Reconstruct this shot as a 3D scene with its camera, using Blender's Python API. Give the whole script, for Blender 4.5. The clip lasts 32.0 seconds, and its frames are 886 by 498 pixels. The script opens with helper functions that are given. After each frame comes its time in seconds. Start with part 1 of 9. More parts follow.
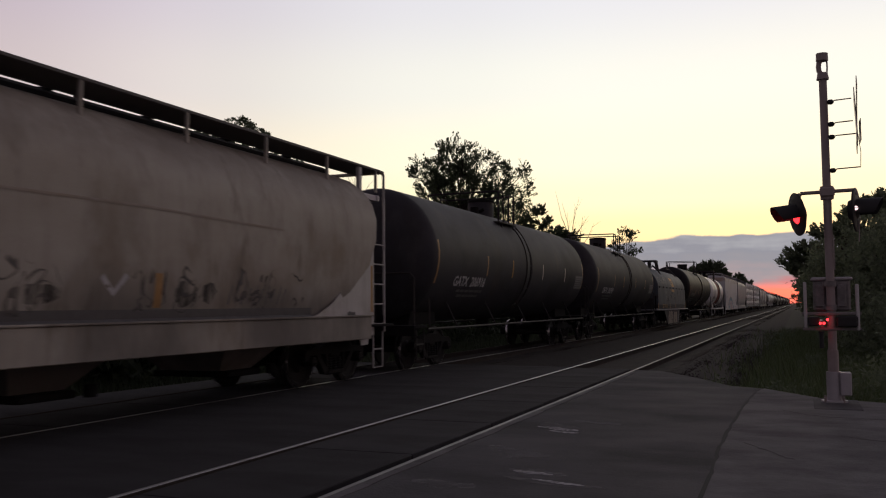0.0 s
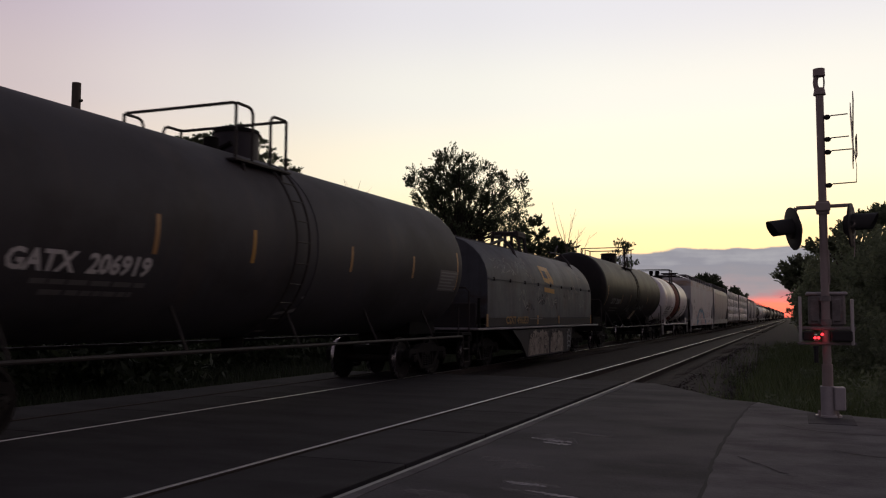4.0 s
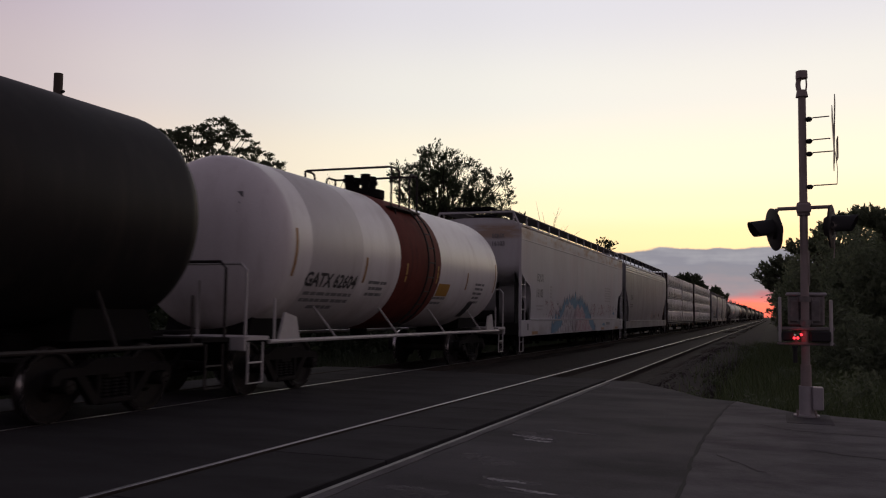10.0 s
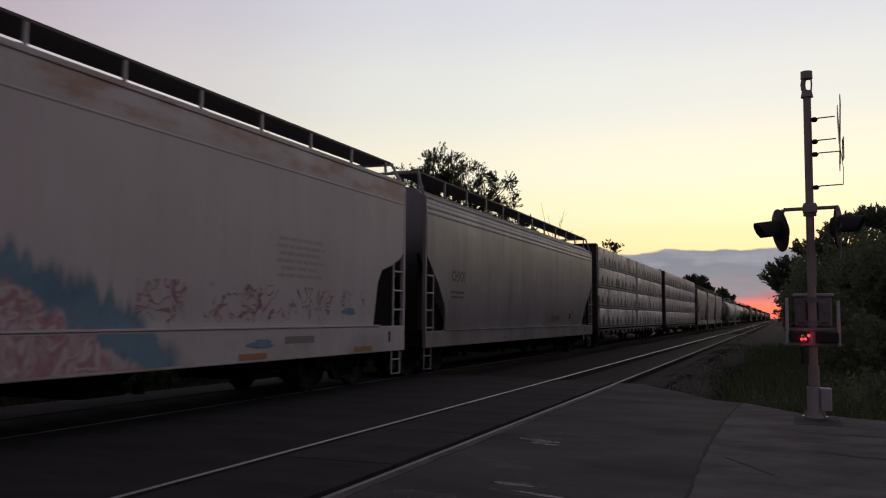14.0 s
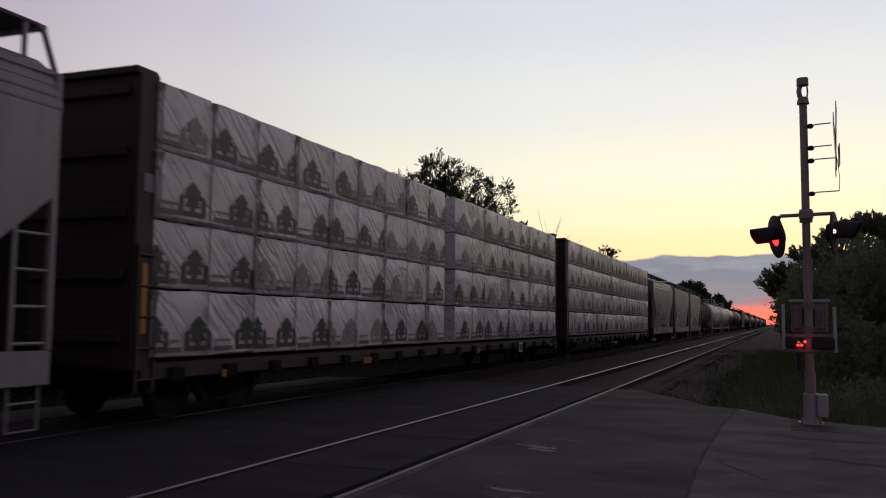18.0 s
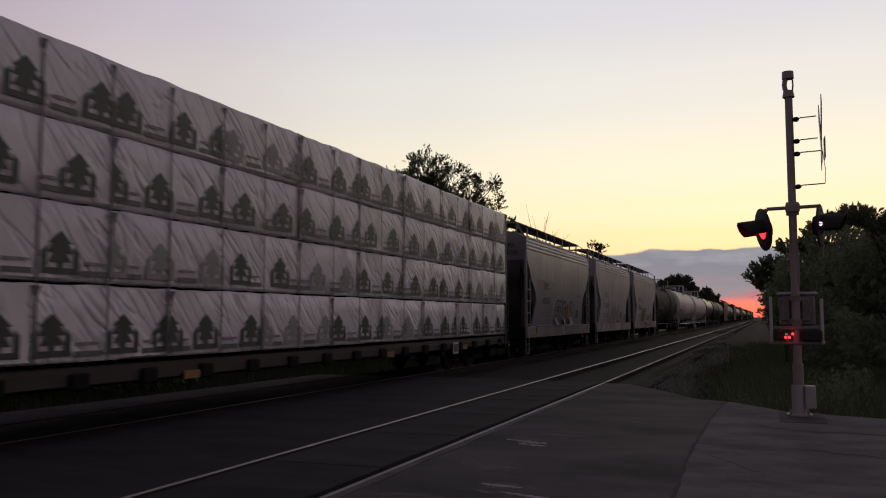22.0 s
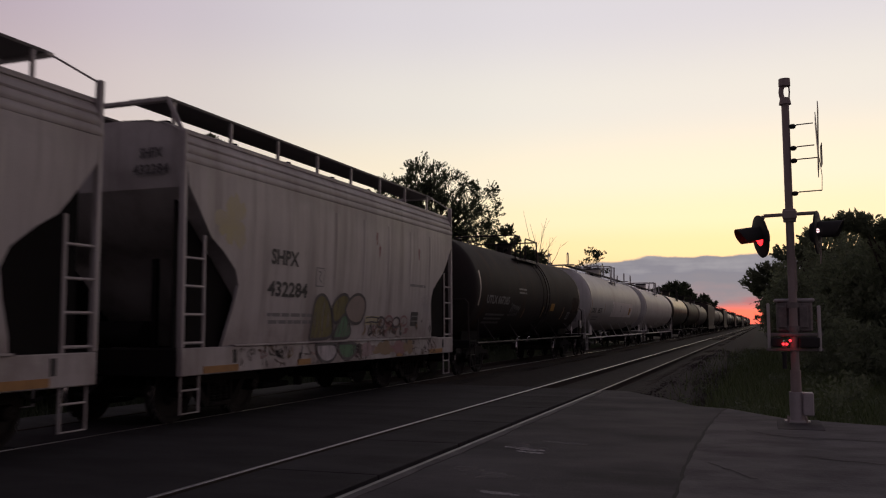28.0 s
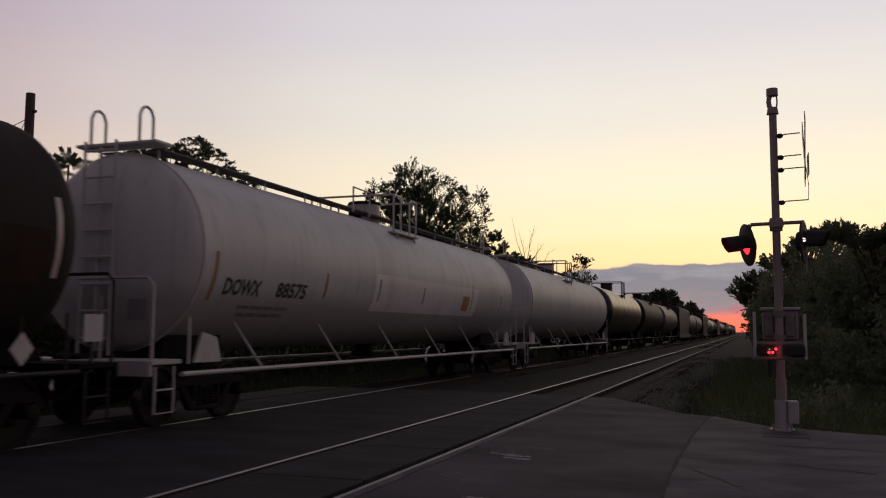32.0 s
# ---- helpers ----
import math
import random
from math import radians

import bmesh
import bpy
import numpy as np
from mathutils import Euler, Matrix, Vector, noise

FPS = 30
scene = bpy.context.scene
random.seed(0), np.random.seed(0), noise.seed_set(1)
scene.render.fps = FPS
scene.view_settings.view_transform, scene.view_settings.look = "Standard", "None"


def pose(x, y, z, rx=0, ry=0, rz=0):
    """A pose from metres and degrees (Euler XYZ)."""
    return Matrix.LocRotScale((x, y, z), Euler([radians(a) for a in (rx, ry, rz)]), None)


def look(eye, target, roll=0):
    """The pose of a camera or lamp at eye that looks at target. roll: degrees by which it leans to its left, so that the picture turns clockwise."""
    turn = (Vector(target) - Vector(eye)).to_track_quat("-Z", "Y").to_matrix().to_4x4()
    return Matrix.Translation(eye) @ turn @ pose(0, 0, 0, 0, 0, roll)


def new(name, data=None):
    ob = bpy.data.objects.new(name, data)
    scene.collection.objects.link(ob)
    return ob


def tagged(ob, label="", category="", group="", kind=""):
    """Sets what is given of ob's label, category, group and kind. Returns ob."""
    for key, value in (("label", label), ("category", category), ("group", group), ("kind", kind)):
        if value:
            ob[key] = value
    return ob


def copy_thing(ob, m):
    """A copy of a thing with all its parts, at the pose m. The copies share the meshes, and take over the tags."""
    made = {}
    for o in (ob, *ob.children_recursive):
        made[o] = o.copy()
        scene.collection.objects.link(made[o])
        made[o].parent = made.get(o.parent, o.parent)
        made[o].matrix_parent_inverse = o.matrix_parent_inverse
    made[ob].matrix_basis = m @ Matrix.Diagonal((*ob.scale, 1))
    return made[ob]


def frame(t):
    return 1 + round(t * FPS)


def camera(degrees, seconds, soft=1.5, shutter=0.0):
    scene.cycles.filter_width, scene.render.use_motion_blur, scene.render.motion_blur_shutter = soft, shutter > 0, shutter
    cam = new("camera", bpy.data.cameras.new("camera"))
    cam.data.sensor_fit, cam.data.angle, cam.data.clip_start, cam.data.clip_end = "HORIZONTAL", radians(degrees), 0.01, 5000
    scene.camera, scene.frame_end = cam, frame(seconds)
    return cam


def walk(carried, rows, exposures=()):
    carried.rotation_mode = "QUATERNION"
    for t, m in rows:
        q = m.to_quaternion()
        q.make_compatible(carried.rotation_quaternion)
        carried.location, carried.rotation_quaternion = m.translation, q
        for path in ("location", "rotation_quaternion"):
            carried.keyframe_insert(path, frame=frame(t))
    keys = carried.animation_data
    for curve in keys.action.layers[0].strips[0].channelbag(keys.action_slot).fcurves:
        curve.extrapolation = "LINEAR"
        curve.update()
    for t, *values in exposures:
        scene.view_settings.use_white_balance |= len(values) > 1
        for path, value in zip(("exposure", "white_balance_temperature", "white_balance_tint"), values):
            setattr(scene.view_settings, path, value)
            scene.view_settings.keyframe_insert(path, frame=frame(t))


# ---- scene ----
EYE_Z = 1.432
cam = camera(53.36, 32.0, soft=1.12, shutter=0.3)
CAMERA_ROWS = [
    (0, 21.96, 93.69, -0.51), (0.5, 22.16, 93.39, -0.06), (1, 22.44, 93.27, 0.19), (1.5, 22.08, 93.52, 0.15),
    (2, 21.86, 93.81, 0.20), (2.5, 21.89, 93.89, 0.37), (3, 21.77, 94.07, 0.32), (3.5, 21.73, 94.20, 0.08),
    (5.5, 21.54, 94.81, 0.96), (6, 21.46, 94.90, 0.91), (6.5, 21.36, 94.87, 1.02), (7, 21.26, 94.78, 0.84),
    (7.5, 21.17, 94.66, 0.72), (8, 20.97, 94.40, 0.75), (8.5, 20.89, 94.31, 0.68), (9, 20.82, 94.14, 1.01),
    (9.5, 20.67, 94.09, 0.94), (10, 20.61, 94.11, 0.82), (10.5, 20.57, 94.10, 0.85), (11, 20.58, 94.10, 0.98),
    (11.5, 20.61, 94.10, 0.97), (12, 20.58, 94.02, 0.86), (12.5, 20.55, 94.01, 0.79), (13, 20.69, 94.03, 0.66),
    (13.5, 20.83, 94.16, 0.45), (14, 20.98, 94.34, 0.39), (14.5, 21.06, 94.53, 0.41), (16.5, 21.05, 94.71, 0.49),
    (17, 21.00, 94.67, 0.53), (17.5, 20.90, 94.67, 0.46), (18, 20.77, 94.71, 0.46), (18.5, 20.60, 94.60, -0.06),
    (19, 20.54, 94.51, -0.13), (19.5, 20.52, 94.55, -0.22), (20, 20.50, 94.57, -0.12), (20.5, 20.39, 94.58, 0.03),
    (21, 20.24, 94.59, -0.15), (21.5, 20.07, 94.56, -0.12), (22, 20.03, 94.48, -0.21), (22.5, 19.98, 94.43, -0.11),
    (23, 19.94, 94.47, -0.02), (23.5, 19.84, 94.67, -0.26), (24, 19.83, 94.77, -0.18), (24.5, 19.92, 94.95, -0.32),
    (25, 20.02, 95.09, -0.23), (25.5, 20.06, 95.17, -0.32), (27.5, 19.92, 94.96, -0.19), (28, 19.87, 94.94, -0.28),
    (28.5, 19.86, 94.93, -0.23), (29, 19.97, 94.92, 0.02), (29.5, 20.02, 94.87, 0.05), (30, 19.99, 94.91, -0.04),
    (30.5, 19.85, 94.91, -0.06), (31, 19.52, 94.92, 0.04), (31.5, 19.33, 95.00, 0.15), (32, 19.10, 95.29, 0.23),
]
# metres that the train has rolled towards the camera, relative to 16 s
TRAIN_ROWS = [
    (0, -119.31), (2, -104.25), (4, -89.33), (6, -74.47), (8, -59.62), (10, -44.75), (12, -29.85), (14, -14.93), (16, 0.00), (18, 14.92), (20, 29.80), (22, 44.66), (24, 59.50), (26, 74.34), (28, 89.26), (30, 104.33), (32, 119.68)]
walk(cam, [(t, pose(0, 0, EYE_Z, tilt, 0, turn) @ pose(0, 0, 0, 0, 0, lean)) for t, turn, tilt, lean in CAMERA_ROWS],
     exposures=[(0, 0.24, 6530, 6.0), (3, 0.24, 6530, 6.0), (6, 0.10, 6670, 10.0), (9, 0.12, 6540, 9.0), (12, 0.08, 6450, 8.0), (14, 0.05, 6320, 6.0), (18, 0.05, 6170, 7.0), (20, 0.02, 6350, 8.0), (23, 0.01, 6550, 10.0), (28, 0.0, 6700, 11.0), (32, 0.0, 6720, 11.0)])

# ---- world: the sky after sunset, brightest where the sun went down beyond the track ----
world = bpy.data.worlds.new("dusk_sky")
scene.world = world
world.use_nodes = True
wt = world.node_tree
wt.nodes.clear()


def wmath(op, a, b=None, c=None, clamp=False):
    n = wt.nodes.new("ShaderNodeMath")
    n.operation, n.use_clamp = op, clamp
    for slot, v in zip(n.inputs, (a, b, c)):
        if v is None:
            continue
        if isinstance(v, (int, float)):
            slot.default_value = v
        else:
            wt.links.new(v, slot)
    return n.outputs[0]


def wramp(fac, stops, mode="EASE"):
    n = wt.nodes.new("ShaderNodeValToRGB")
    n.color_ramp.interpolation = mode
    el = n.color_ramp.elements
    el[0].position, el[0].color = stops[0][0], (*stops[0][1], 1)
    el[1].position, el[1].color = stops[-1][0], (*stops[-1][1], 1)
    for p, c in stops[1:-1]:
        e = el.new(p)
        e.color = (*c, 1)
    wt.links.new(fac, n.inputs[0])
    return n.outputs[0]


def wmix(kind, fac, a, b):
    n = wt.nodes.new("ShaderNodeMix")
    n.data_type, n.blend_type = "RGBA", kind
    for slot, v in ((n.inputs[0], fac), (n.inputs[6], a), (n.inputs[7], b)):
        if isinstance(v, (int, float)):
            slot.default_value = v
        elif isinstance(v, tuple):
            slot.default_value = (*v, 1)
        else:
            wt.links.new(v, slot)
    return n.outputs[2]


coord = wt.nodes.new("ShaderNodeTexCoord")
sep = wt.nodes.new("ShaderNodeSeparateXYZ")
wt.links.new(coord.outputs["Generated"], sep.inputs[0])
sx, sy, sz = sep.outputs
elev = wmath("ARCSINE", sz)
elev = wmath("MULTIPLY", elev, 2 / math.pi, clamp=True)            # 0 at the horizon, 1 overhead
low = wramp(elev, [(0.0, (0.86, 0.40, 0.30)), (0.030, (0.95, 0.65, 0.36)), (0.055, (0.97, 0.79, 0.45)), (0.075, (0.97, 0.85, 0.57)), (0.105, (0.94, 0.86, 0.675)),
                   (0.155, (0.81, 0.79, 0.735)), (0.22, (0.70, 0.68, 0.73)), (0.30, (0.44, 0.41, 0.46)), (0.46, (0.14, 0.132, 0.165)), (1.0, (0.072, 0.070, 0.092))])
away = wramp(elev, [(0.0, (0.142, 0.131, 0.143)), (0.12, (0.164, 0.150, 0.165)), (0.35, (0.138, 0.130, 0.151)), (1.0, (0.108, 0.106, 0.134))])
flat = wmath("SQRT", wmath("ADD", wmath("MULTIPLY", sx, sx), wmath("MULTIPLY", sy, sy)))
facing = wmath("DIVIDE", sy, wmath("MAXIMUM", flat, 0.001))        # 1 towards the sunset, -1 behind
side = wramp(wmath("MULTIPLY_ADD", facing, 0.5, 0.5), [(0.0, (0, 0, 0)), (0.50, (0.08, 0.08, 0.08)), (0.66, (0.24, 0.24, 0.24)), (0.82, (0.62, 0.62, 0.62)), (0.90, (0.80, 0.80, 0.80)), (0.965, (0.95, 0.95, 0.95)), (0.99, (1, 1, 1))])
sky = wmix("MIX", side, away, low)
rose = wmix("MIX", wramp(wmath("MULTIPLY_ADD", facing, 0.5, 0.5), [(0.80, (1, 1, 1)), (0.99, (0, 0, 0))]), sky, wmix("MULTIPLY", 1.0, sky, (0.94, 0.79, 0.88)))
ember = wmath("MULTIPLY", wramp(elev, [(0.0, (1, 1, 1)), (0.012, (1, 1, 1)), (0.024, (0, 0, 0))]), wramp(facing, [(0.986, (0, 0, 0)), (0.9968, (1, 1, 1))]))
rose = wmix("MIX", ember, rose, (1.0, 0.125, 0.155))
below = wramp(wmath("MULTIPLY_ADD", sz, 20, 0.5, clamp=True), [(0.0, (0.0, 0.0, 0.0)), (0.5, (1, 1, 1))])
rose = wmix("MULTIPLY", 1.0, rose, below)
air = wt.nodes.new("ShaderNodeTexSky")
air.sky_type, air.sun_disc, air.sun_elevation, air.sun_rotation = "NISHITA", False, radians(1.0), 0.0
final = wmix("ADD", 0.02, rose, air.outputs[0])
bg = wt.nodes.new("ShaderNodeBackground")
wt.links.new(final, bg.inputs[0])
bg.inputs[1].default_value = 1.0
wout = wt.nodes.new("ShaderNodeOutputWorld")
wt.links.new(bg.outputs[0], wout.inputs[0])

sun = new("sun", bpy.data.lights.new("sun", "SUN"))
sun.data.energy, sun.data.angle, sun.data.color = 0.06, radians(25), (1.0, 0.62, 0.38)
sun.matrix_world = look((0, 0, 0), (0.05, -1, -0.08))
scene.view_settings.exposure = 0.0


# ---- materials ----
def paint(name, base, second=None, rough=0.6, metal=0.0, scale=3.0, amount=0.5, stretch=(1, 1, 1), bump=0.1, fine=60.0,
          streak=None, streak_amount=0.4, vary=0.0, spec=0.5):
    """A worn surface: two colours mixed by broad noise, fine grain, streaks that run down, and a bump."""
    m = bpy.data.materials.new(name)
    m.use_nodes = True
    nt = m.node_tree
    b = nt.nodes["Principled BSDF"]
    tc = nt.nodes.new("ShaderNodeTexCoord")

    def noise_of(size, detail, squash):
        mp = nt.nodes.new("ShaderNodeMapping")
        mp.inputs["Scale"].default_value = squash
        nt.links.new(tc.outputs["Object"], mp.inputs[0])
        n = nt.nodes.new("ShaderNodeTexNoise")
        n.inputs["Scale"].default_value, n.inputs["Detail"].default_value, n.inputs["Roughness"].default_value = size, detail, 0.62
        nt.links.new(mp.outputs[0], n.inputs["Vector"])
        return n.outputs["Fac"]

    def ramp(fac, lo, hi, to=1.0):
        r = nt.nodes.new("ShaderNodeMapRange")
        r.inputs["From Min"].default_value, r.inputs["From Max"].default_value, r.inputs["To Max"].default_value = lo, hi, to
        nt.links.new(fac, r.inputs["Value"])
        return r.outputs[0]

    def blend(fac, a, c, kind="MIX"):
        n = nt.nodes.new("ShaderNodeMix")
        n.data_type, n.blend_type = "RGBA", kind
        for slot, v in ((n.inputs[0], fac), (n.inputs[6], a), (n.inputs[7], c)):
            if isinstance(v, (int, float)):
                slot.default_value = v
            elif isinstance(v, tuple):
                slot.default_value = (*v, 1)
            else:
                nt.links.new(v, slot)
        return n.outputs[2]

    second = second or tuple(v * 0.7 for v in base)
    broad = noise_of(scale, 4, stretch)
    grain = noise_of(fine, 3, (1, 1, 1))
    col = blend(ramp(broad, 0.38, 0.66, amount), base, second)
    col = blend(0.25, col, blend(ramp(grain, 0.3, 0.7), tuple(v * 0.6 for v in base), base))
    if streak:
        run = noise_of(3.0, 5, (1.3, 1.3, 0.13))
        col = blend(ramp(run, 0.5, 0.72, streak_amount), col, streak)
    if vary:
        oi = nt.nodes.new("ShaderNodeObjectInfo")
        hsv = nt.nodes.new("ShaderNodeHueSaturation")
        nt.links.new(col, hsv.inputs["Color"])
        nt.links.new(ramp(oi.outputs["Random"], 0.0, 1.0), hsv.inputs["Value"])
        mr = hsv.inputs["Value"].links[0].from_node
        mr.inputs["To Min"].default_value, mr.inputs["To Max"].default_value = 1 - vary, 1 + vary
        col = hsv.outputs[0]
    nt.links.new(col, b.inputs["Base Color"])
    rr = nt.nodes.new("ShaderNodeMapRange")
    rr.inputs["To Min"].default_value, rr.inputs["To Max"].default_value = max(0.05, rough - 0.12), min(1.0, rough + 0.12)
    nt.links.new(broad, rr.inputs["Value"])
    nt.links.new(rr.outputs[0], b.inputs["Roughness"])
    b.inputs["Metallic"].default_value = metal
    b.inputs["Specular IOR Level"].default_value = spec
    if bump:
        bp = nt.nodes.new("ShaderNodeBump")
        bp.inputs["Strength"].default_value, bp.inputs["Distance"].default_value = bump, 0.01
        nt.links.new(grain, bp.inputs["Height"])
        nt.links.new(bp.outputs[0], b.inputs["Normal"])
    return m


def glow(name, colour, power):
    m = bpy.data.materials.new(name)
    m.use_nodes = True
    b = m.node_tree.nodes["Principled BSDF"]
    b.inputs["Base Color"].default_value = (*[c * 0.4 for c in colour], 1)
    b.inputs["Emission Color"].default_value = (*colour, 1)
    b.inputs["Emission Strength"].default_value = power
    return m


BLACK_TANK = paint("black_tank_paint", (0.050, 0.049, 0.056), (0.062, 0.058, 0.062), 0.66, scale=0.9, bump=0.05, streak=(0.064, 0.055, 0.052), streak_amount=0.4, spec=0.22)
DULL_BLACK = paint("dull_black_tank_paint", (0.0165, 0.0155, 0.0160), (0.026, 0.023, 0.022), 0.55, scale=0.9, bump=0.05, streak=(0.040, 0.034, 0.031), streak_amount=0.4, spec=0.14)
BROWN_TANK = paint("sooty_brown_tank_paint", (0.033, 0.0295, 0.0290), (0.045, 0.037, 0.033), 0.72, scale=0.8, bump=0.05, streak=(0.055, 0.041, 0.034), streak_amount=0.45, spec=0.10)
GLOSS_BLACK = paint("glossy_black_tank_paint", (0.018, 0.016, 0.015), (0.026, 0.022, 0.019), 0.34, scale=0.9, bump=0.05, streak=(0.045, 0.036, 0.03), streak_amount=0.4, spec=0.5)
DUSTY_TANK = paint("dusty_grey_tank_paint", (0.075, 0.067, 0.062), (0.050, 0.044, 0.040), 0.5, scale=0.9, bump=0.05, streak=(0.045, 0.036, 0.03), streak_amount=0.5, spec=0.4)
WHITE_TANK = paint("white_tank_paint", (0.84, 0.82, 0.81), (0.76, 0.735, 0.72), 0.38, scale=0.7, bump=0.03, streak=(0.42, 0.37, 0.34), streak_amount=0.2)
CREAM_TANK = paint("pale_grey_tank_paint", (0.61, 0.625, 0.605), (0.51, 0.52, 0.505), 0.5, scale=0.7, bump=0.03, streak=(0.22, 0.20, 0.185), streak_amount=0.3, spec=0.35)
BAND_BROWN = paint("red_brown_band_paint", (0.165, 0.042, 0.032), (0.095, 0.028, 0.024), 0.75, scale=2, bump=0.03, streak=(0.05, 0.024, 0.02), streak_amount=0.5, spec=0.12)
TAN_HOPPER = paint("tan_hopper_paint", (0.42, 0.39, 0.34), (0.31, 0.265, 0.215), 0.65, scale=0.45, stretch=(1, 0.6, 1.8), amount=0.75, streak=(0.15, 0.11, 0.08), streak_amount=0.2)
GREY_HOPPER = paint("grey_hopper_paint", (0.310, 0.311, 0.330), (0.232, 0.229, 0.241), 0.46, scale=0.6, streak=(0.14, 0.128, 0.12), streak_amount=0.32, bump=0.06)
WHITE_HOPPER = paint("dirty_white_hopper_paint", (0.55, 0.55, 0.565), (0.46, 0.455, 0.462), 0.58, scale=0.6, streak=(0.32, 0.29, 0.28), streak_amount=0.2, bump=0.06)
PALE_HOPPER = paint("pale_hopper_paint", (0.50, 0.482, 0.475), (0.40, 0.38, 0.37), 0.56, scale=0.7, streak=(0.18, 0.148, 0.13), streak_amount=0.38, bump=0.06)
DIM_YELLOW = paint("faded_yellow_lettering", (0.30, 0.165, 0.035), (0.15, 0.09, 0.035), 0.6, scale=4, amount=0.9)
GREYED_WHITE = paint("greyed_white_paint", (0.62, 0.60, 0.595), (0.54, 0.515, 0.505), 0.45, scale=0.7, bump=0.03, streak=(0.33, 0.29, 0.27), streak_amount=0.25)
FADED_INK = paint("faded_green_print", (0.30, 0.31, 0.29), (0.20, 0.215, 0.195), 0.6, scale=7)
RUST = paint("rust_stain", (0.20, 0.095, 0.04), (0.30, 0.19, 0.11), 0.9, scale=5, amount=0.9)
RUST_BROWN = paint("brown_rust_wash", (0.315, 0.265, 0.215), (0.37, 0.335, 0.30), 0.85, scale=2.5, amount=0.9)
SOOT = paint("sooty_steel", (0.012, 0.0115, 0.0115), (0.019, 0.016, 0.0145), 0.9, scale=3, bump=0.15, spec=0.12)
TRUCK = paint("truck_cast_steel", (0.016, 0.0145, 0.014), (0.024, 0.020, 0.017), 0.85, scale=4, bump=0.25, spec=0.15)
WHEEL = paint("wheel_steel", (0.018, 0.016, 0.015), (0.032, 0.025, 0.021), 0.7, metal=0.3, scale=5, bump=0.1, spec=0.3)
TREAD = paint("polished_tread", (0.55, 0.53, 0.52), (0.42, 0.40, 0.39), 0.26, metal=1.0, scale=8, bump=0.02)
WHITE_RAIL = paint("white_handrail_paint", (0.55, 0.54, 0.53), (0.40, 0.37, 0.35), 0.5, scale=6, bump=0.05)
DARK_RAIL = paint("dark_handrail_paint", (0.032, 0.029, 0.028), (0.055, 0.041, 0.033), 0.65, scale=6, bump=0.05, spec=0.3)
GRATE = paint("roof_walk_grating", (0.10, 0.095, 0.095), (0.15, 0.13, 0.12), 0.7, metal=0.4, scale=8, bump=0.2)
COIL_GREY = paint("coil_cover_grey", (0.098, 0.108, 0.124), (0.072, 0.077, 0.086), 0.62, scale=0.9, amount=0.8, streak=(0.036, 0.034, 0.033), streak_amount=0.5, bump=0.25, fine=9, spec=0.25)
COIL_DARK = paint("coil_skirt_dark", (0.034, 0.032, 0.034), (0.050, 0.041, 0.037), 0.75, scale=2, streak=(0.06, 0.044, 0.034), spec=0.3)
PEELED = paint("peeled_white_paint", (0.37, 0.32, 0.265), (0.18, 0.148, 0.120), 0.8, scale=3.2, amount=1.0, streak=(0.10, 0.075, 0.065), streak_amount=0.7, bump=0.3)
YELLOW = paint("yellow_marking", (0.46, 0.24, 0.035), (0.34, 0.17, 0.03), 0.55, scale=5)
REFLECT = paint("amber_reflector_tape", (0.40, 0.215, 0.075), (0.28, 0.15, 0.05), 0.5, scale=9, amount=0.9)
PALE_TAPE = paint("white_reflector_tape", (0.62, 0.55, 0.50), (0.50, 0.42, 0.36), 0.4, scale=9)
INK_DARK = paint("black_lettering", (0.035, 0.034, 0.036), (0.07, 0.07, 0.07), 0.6, scale=8)
INK_WHITE = paint("white_lettering", (0.55, 0.54, 0.54), (0.42, 0.40, 0.40), 0.6, scale=8)
INK_GREY = paint("grey_lettering", (0.20, 0.20, 0.205), (0.26, 0.25, 0.25), 0.6, scale=8)
INK_FAINT = paint("faint_grey_print", (0.40, 0.385, 0.39), (0.46, 0.44, 0.445), 0.6, scale=8)
INK_DIM = paint("faded_lettering", (0.115, 0.11, 0.11), (0.08, 0.078, 0.078), 0.6, scale=8)
BULKHEAD = paint("brown_bulkhead_paint", (0.030, 0.021, 0.020), (0.046, 0.029, 0.025), 0.65, scale=1.5, streak=(0.03, 0.022, 0.02))
GREEN_INK = paint("dark_green_print", (0.026, 0.038, 0.033), (0.060, 0.073, 0.066), 0.55, scale=7, amount=0.9)
BAR_INK = paint("dark_grey_print", (0.085, 0.088, 0.088), (0.20, 0.20, 0.20), 0.55, scale=8, amount=0.8)
GREY_INK = paint("grey_band_print", (0.14, 0.137, 0.142), (0.40, 0.39, 0.40), 0.55, scale=9, amount=1.0)
ASPHALT = paint("worn_asphalt", (0.084, 0.081, 0.086), (0.034, 0.033, 0.036), 0.88, scale=0.8, stretch=(0.6, 1.0, 1), amount=1.0, bump=0.8, fine=26, spec=0.22)
CONCRETE = paint("weathered_concrete", (0.140, 0.134, 0.138), (0.062, 0.060, 0.063), 0.9, scale=1.5, stretch=(0.7, 1.0, 1), amount=1.0, bump=0.9, fine=22, spec=0.2)
TAR = paint("crack_tar", (0.016, 0.016, 0.017), (0.026, 0.026, 0.026), 0.95, scale=5)
PALE_STREAK = paint("pale_road_streak", (0.30, 0.29, 0.29), (0.10, 0.095, 0.098), 0.85, scale=6, stretch=(1, 5, 1), amount=1.0, fine=30)


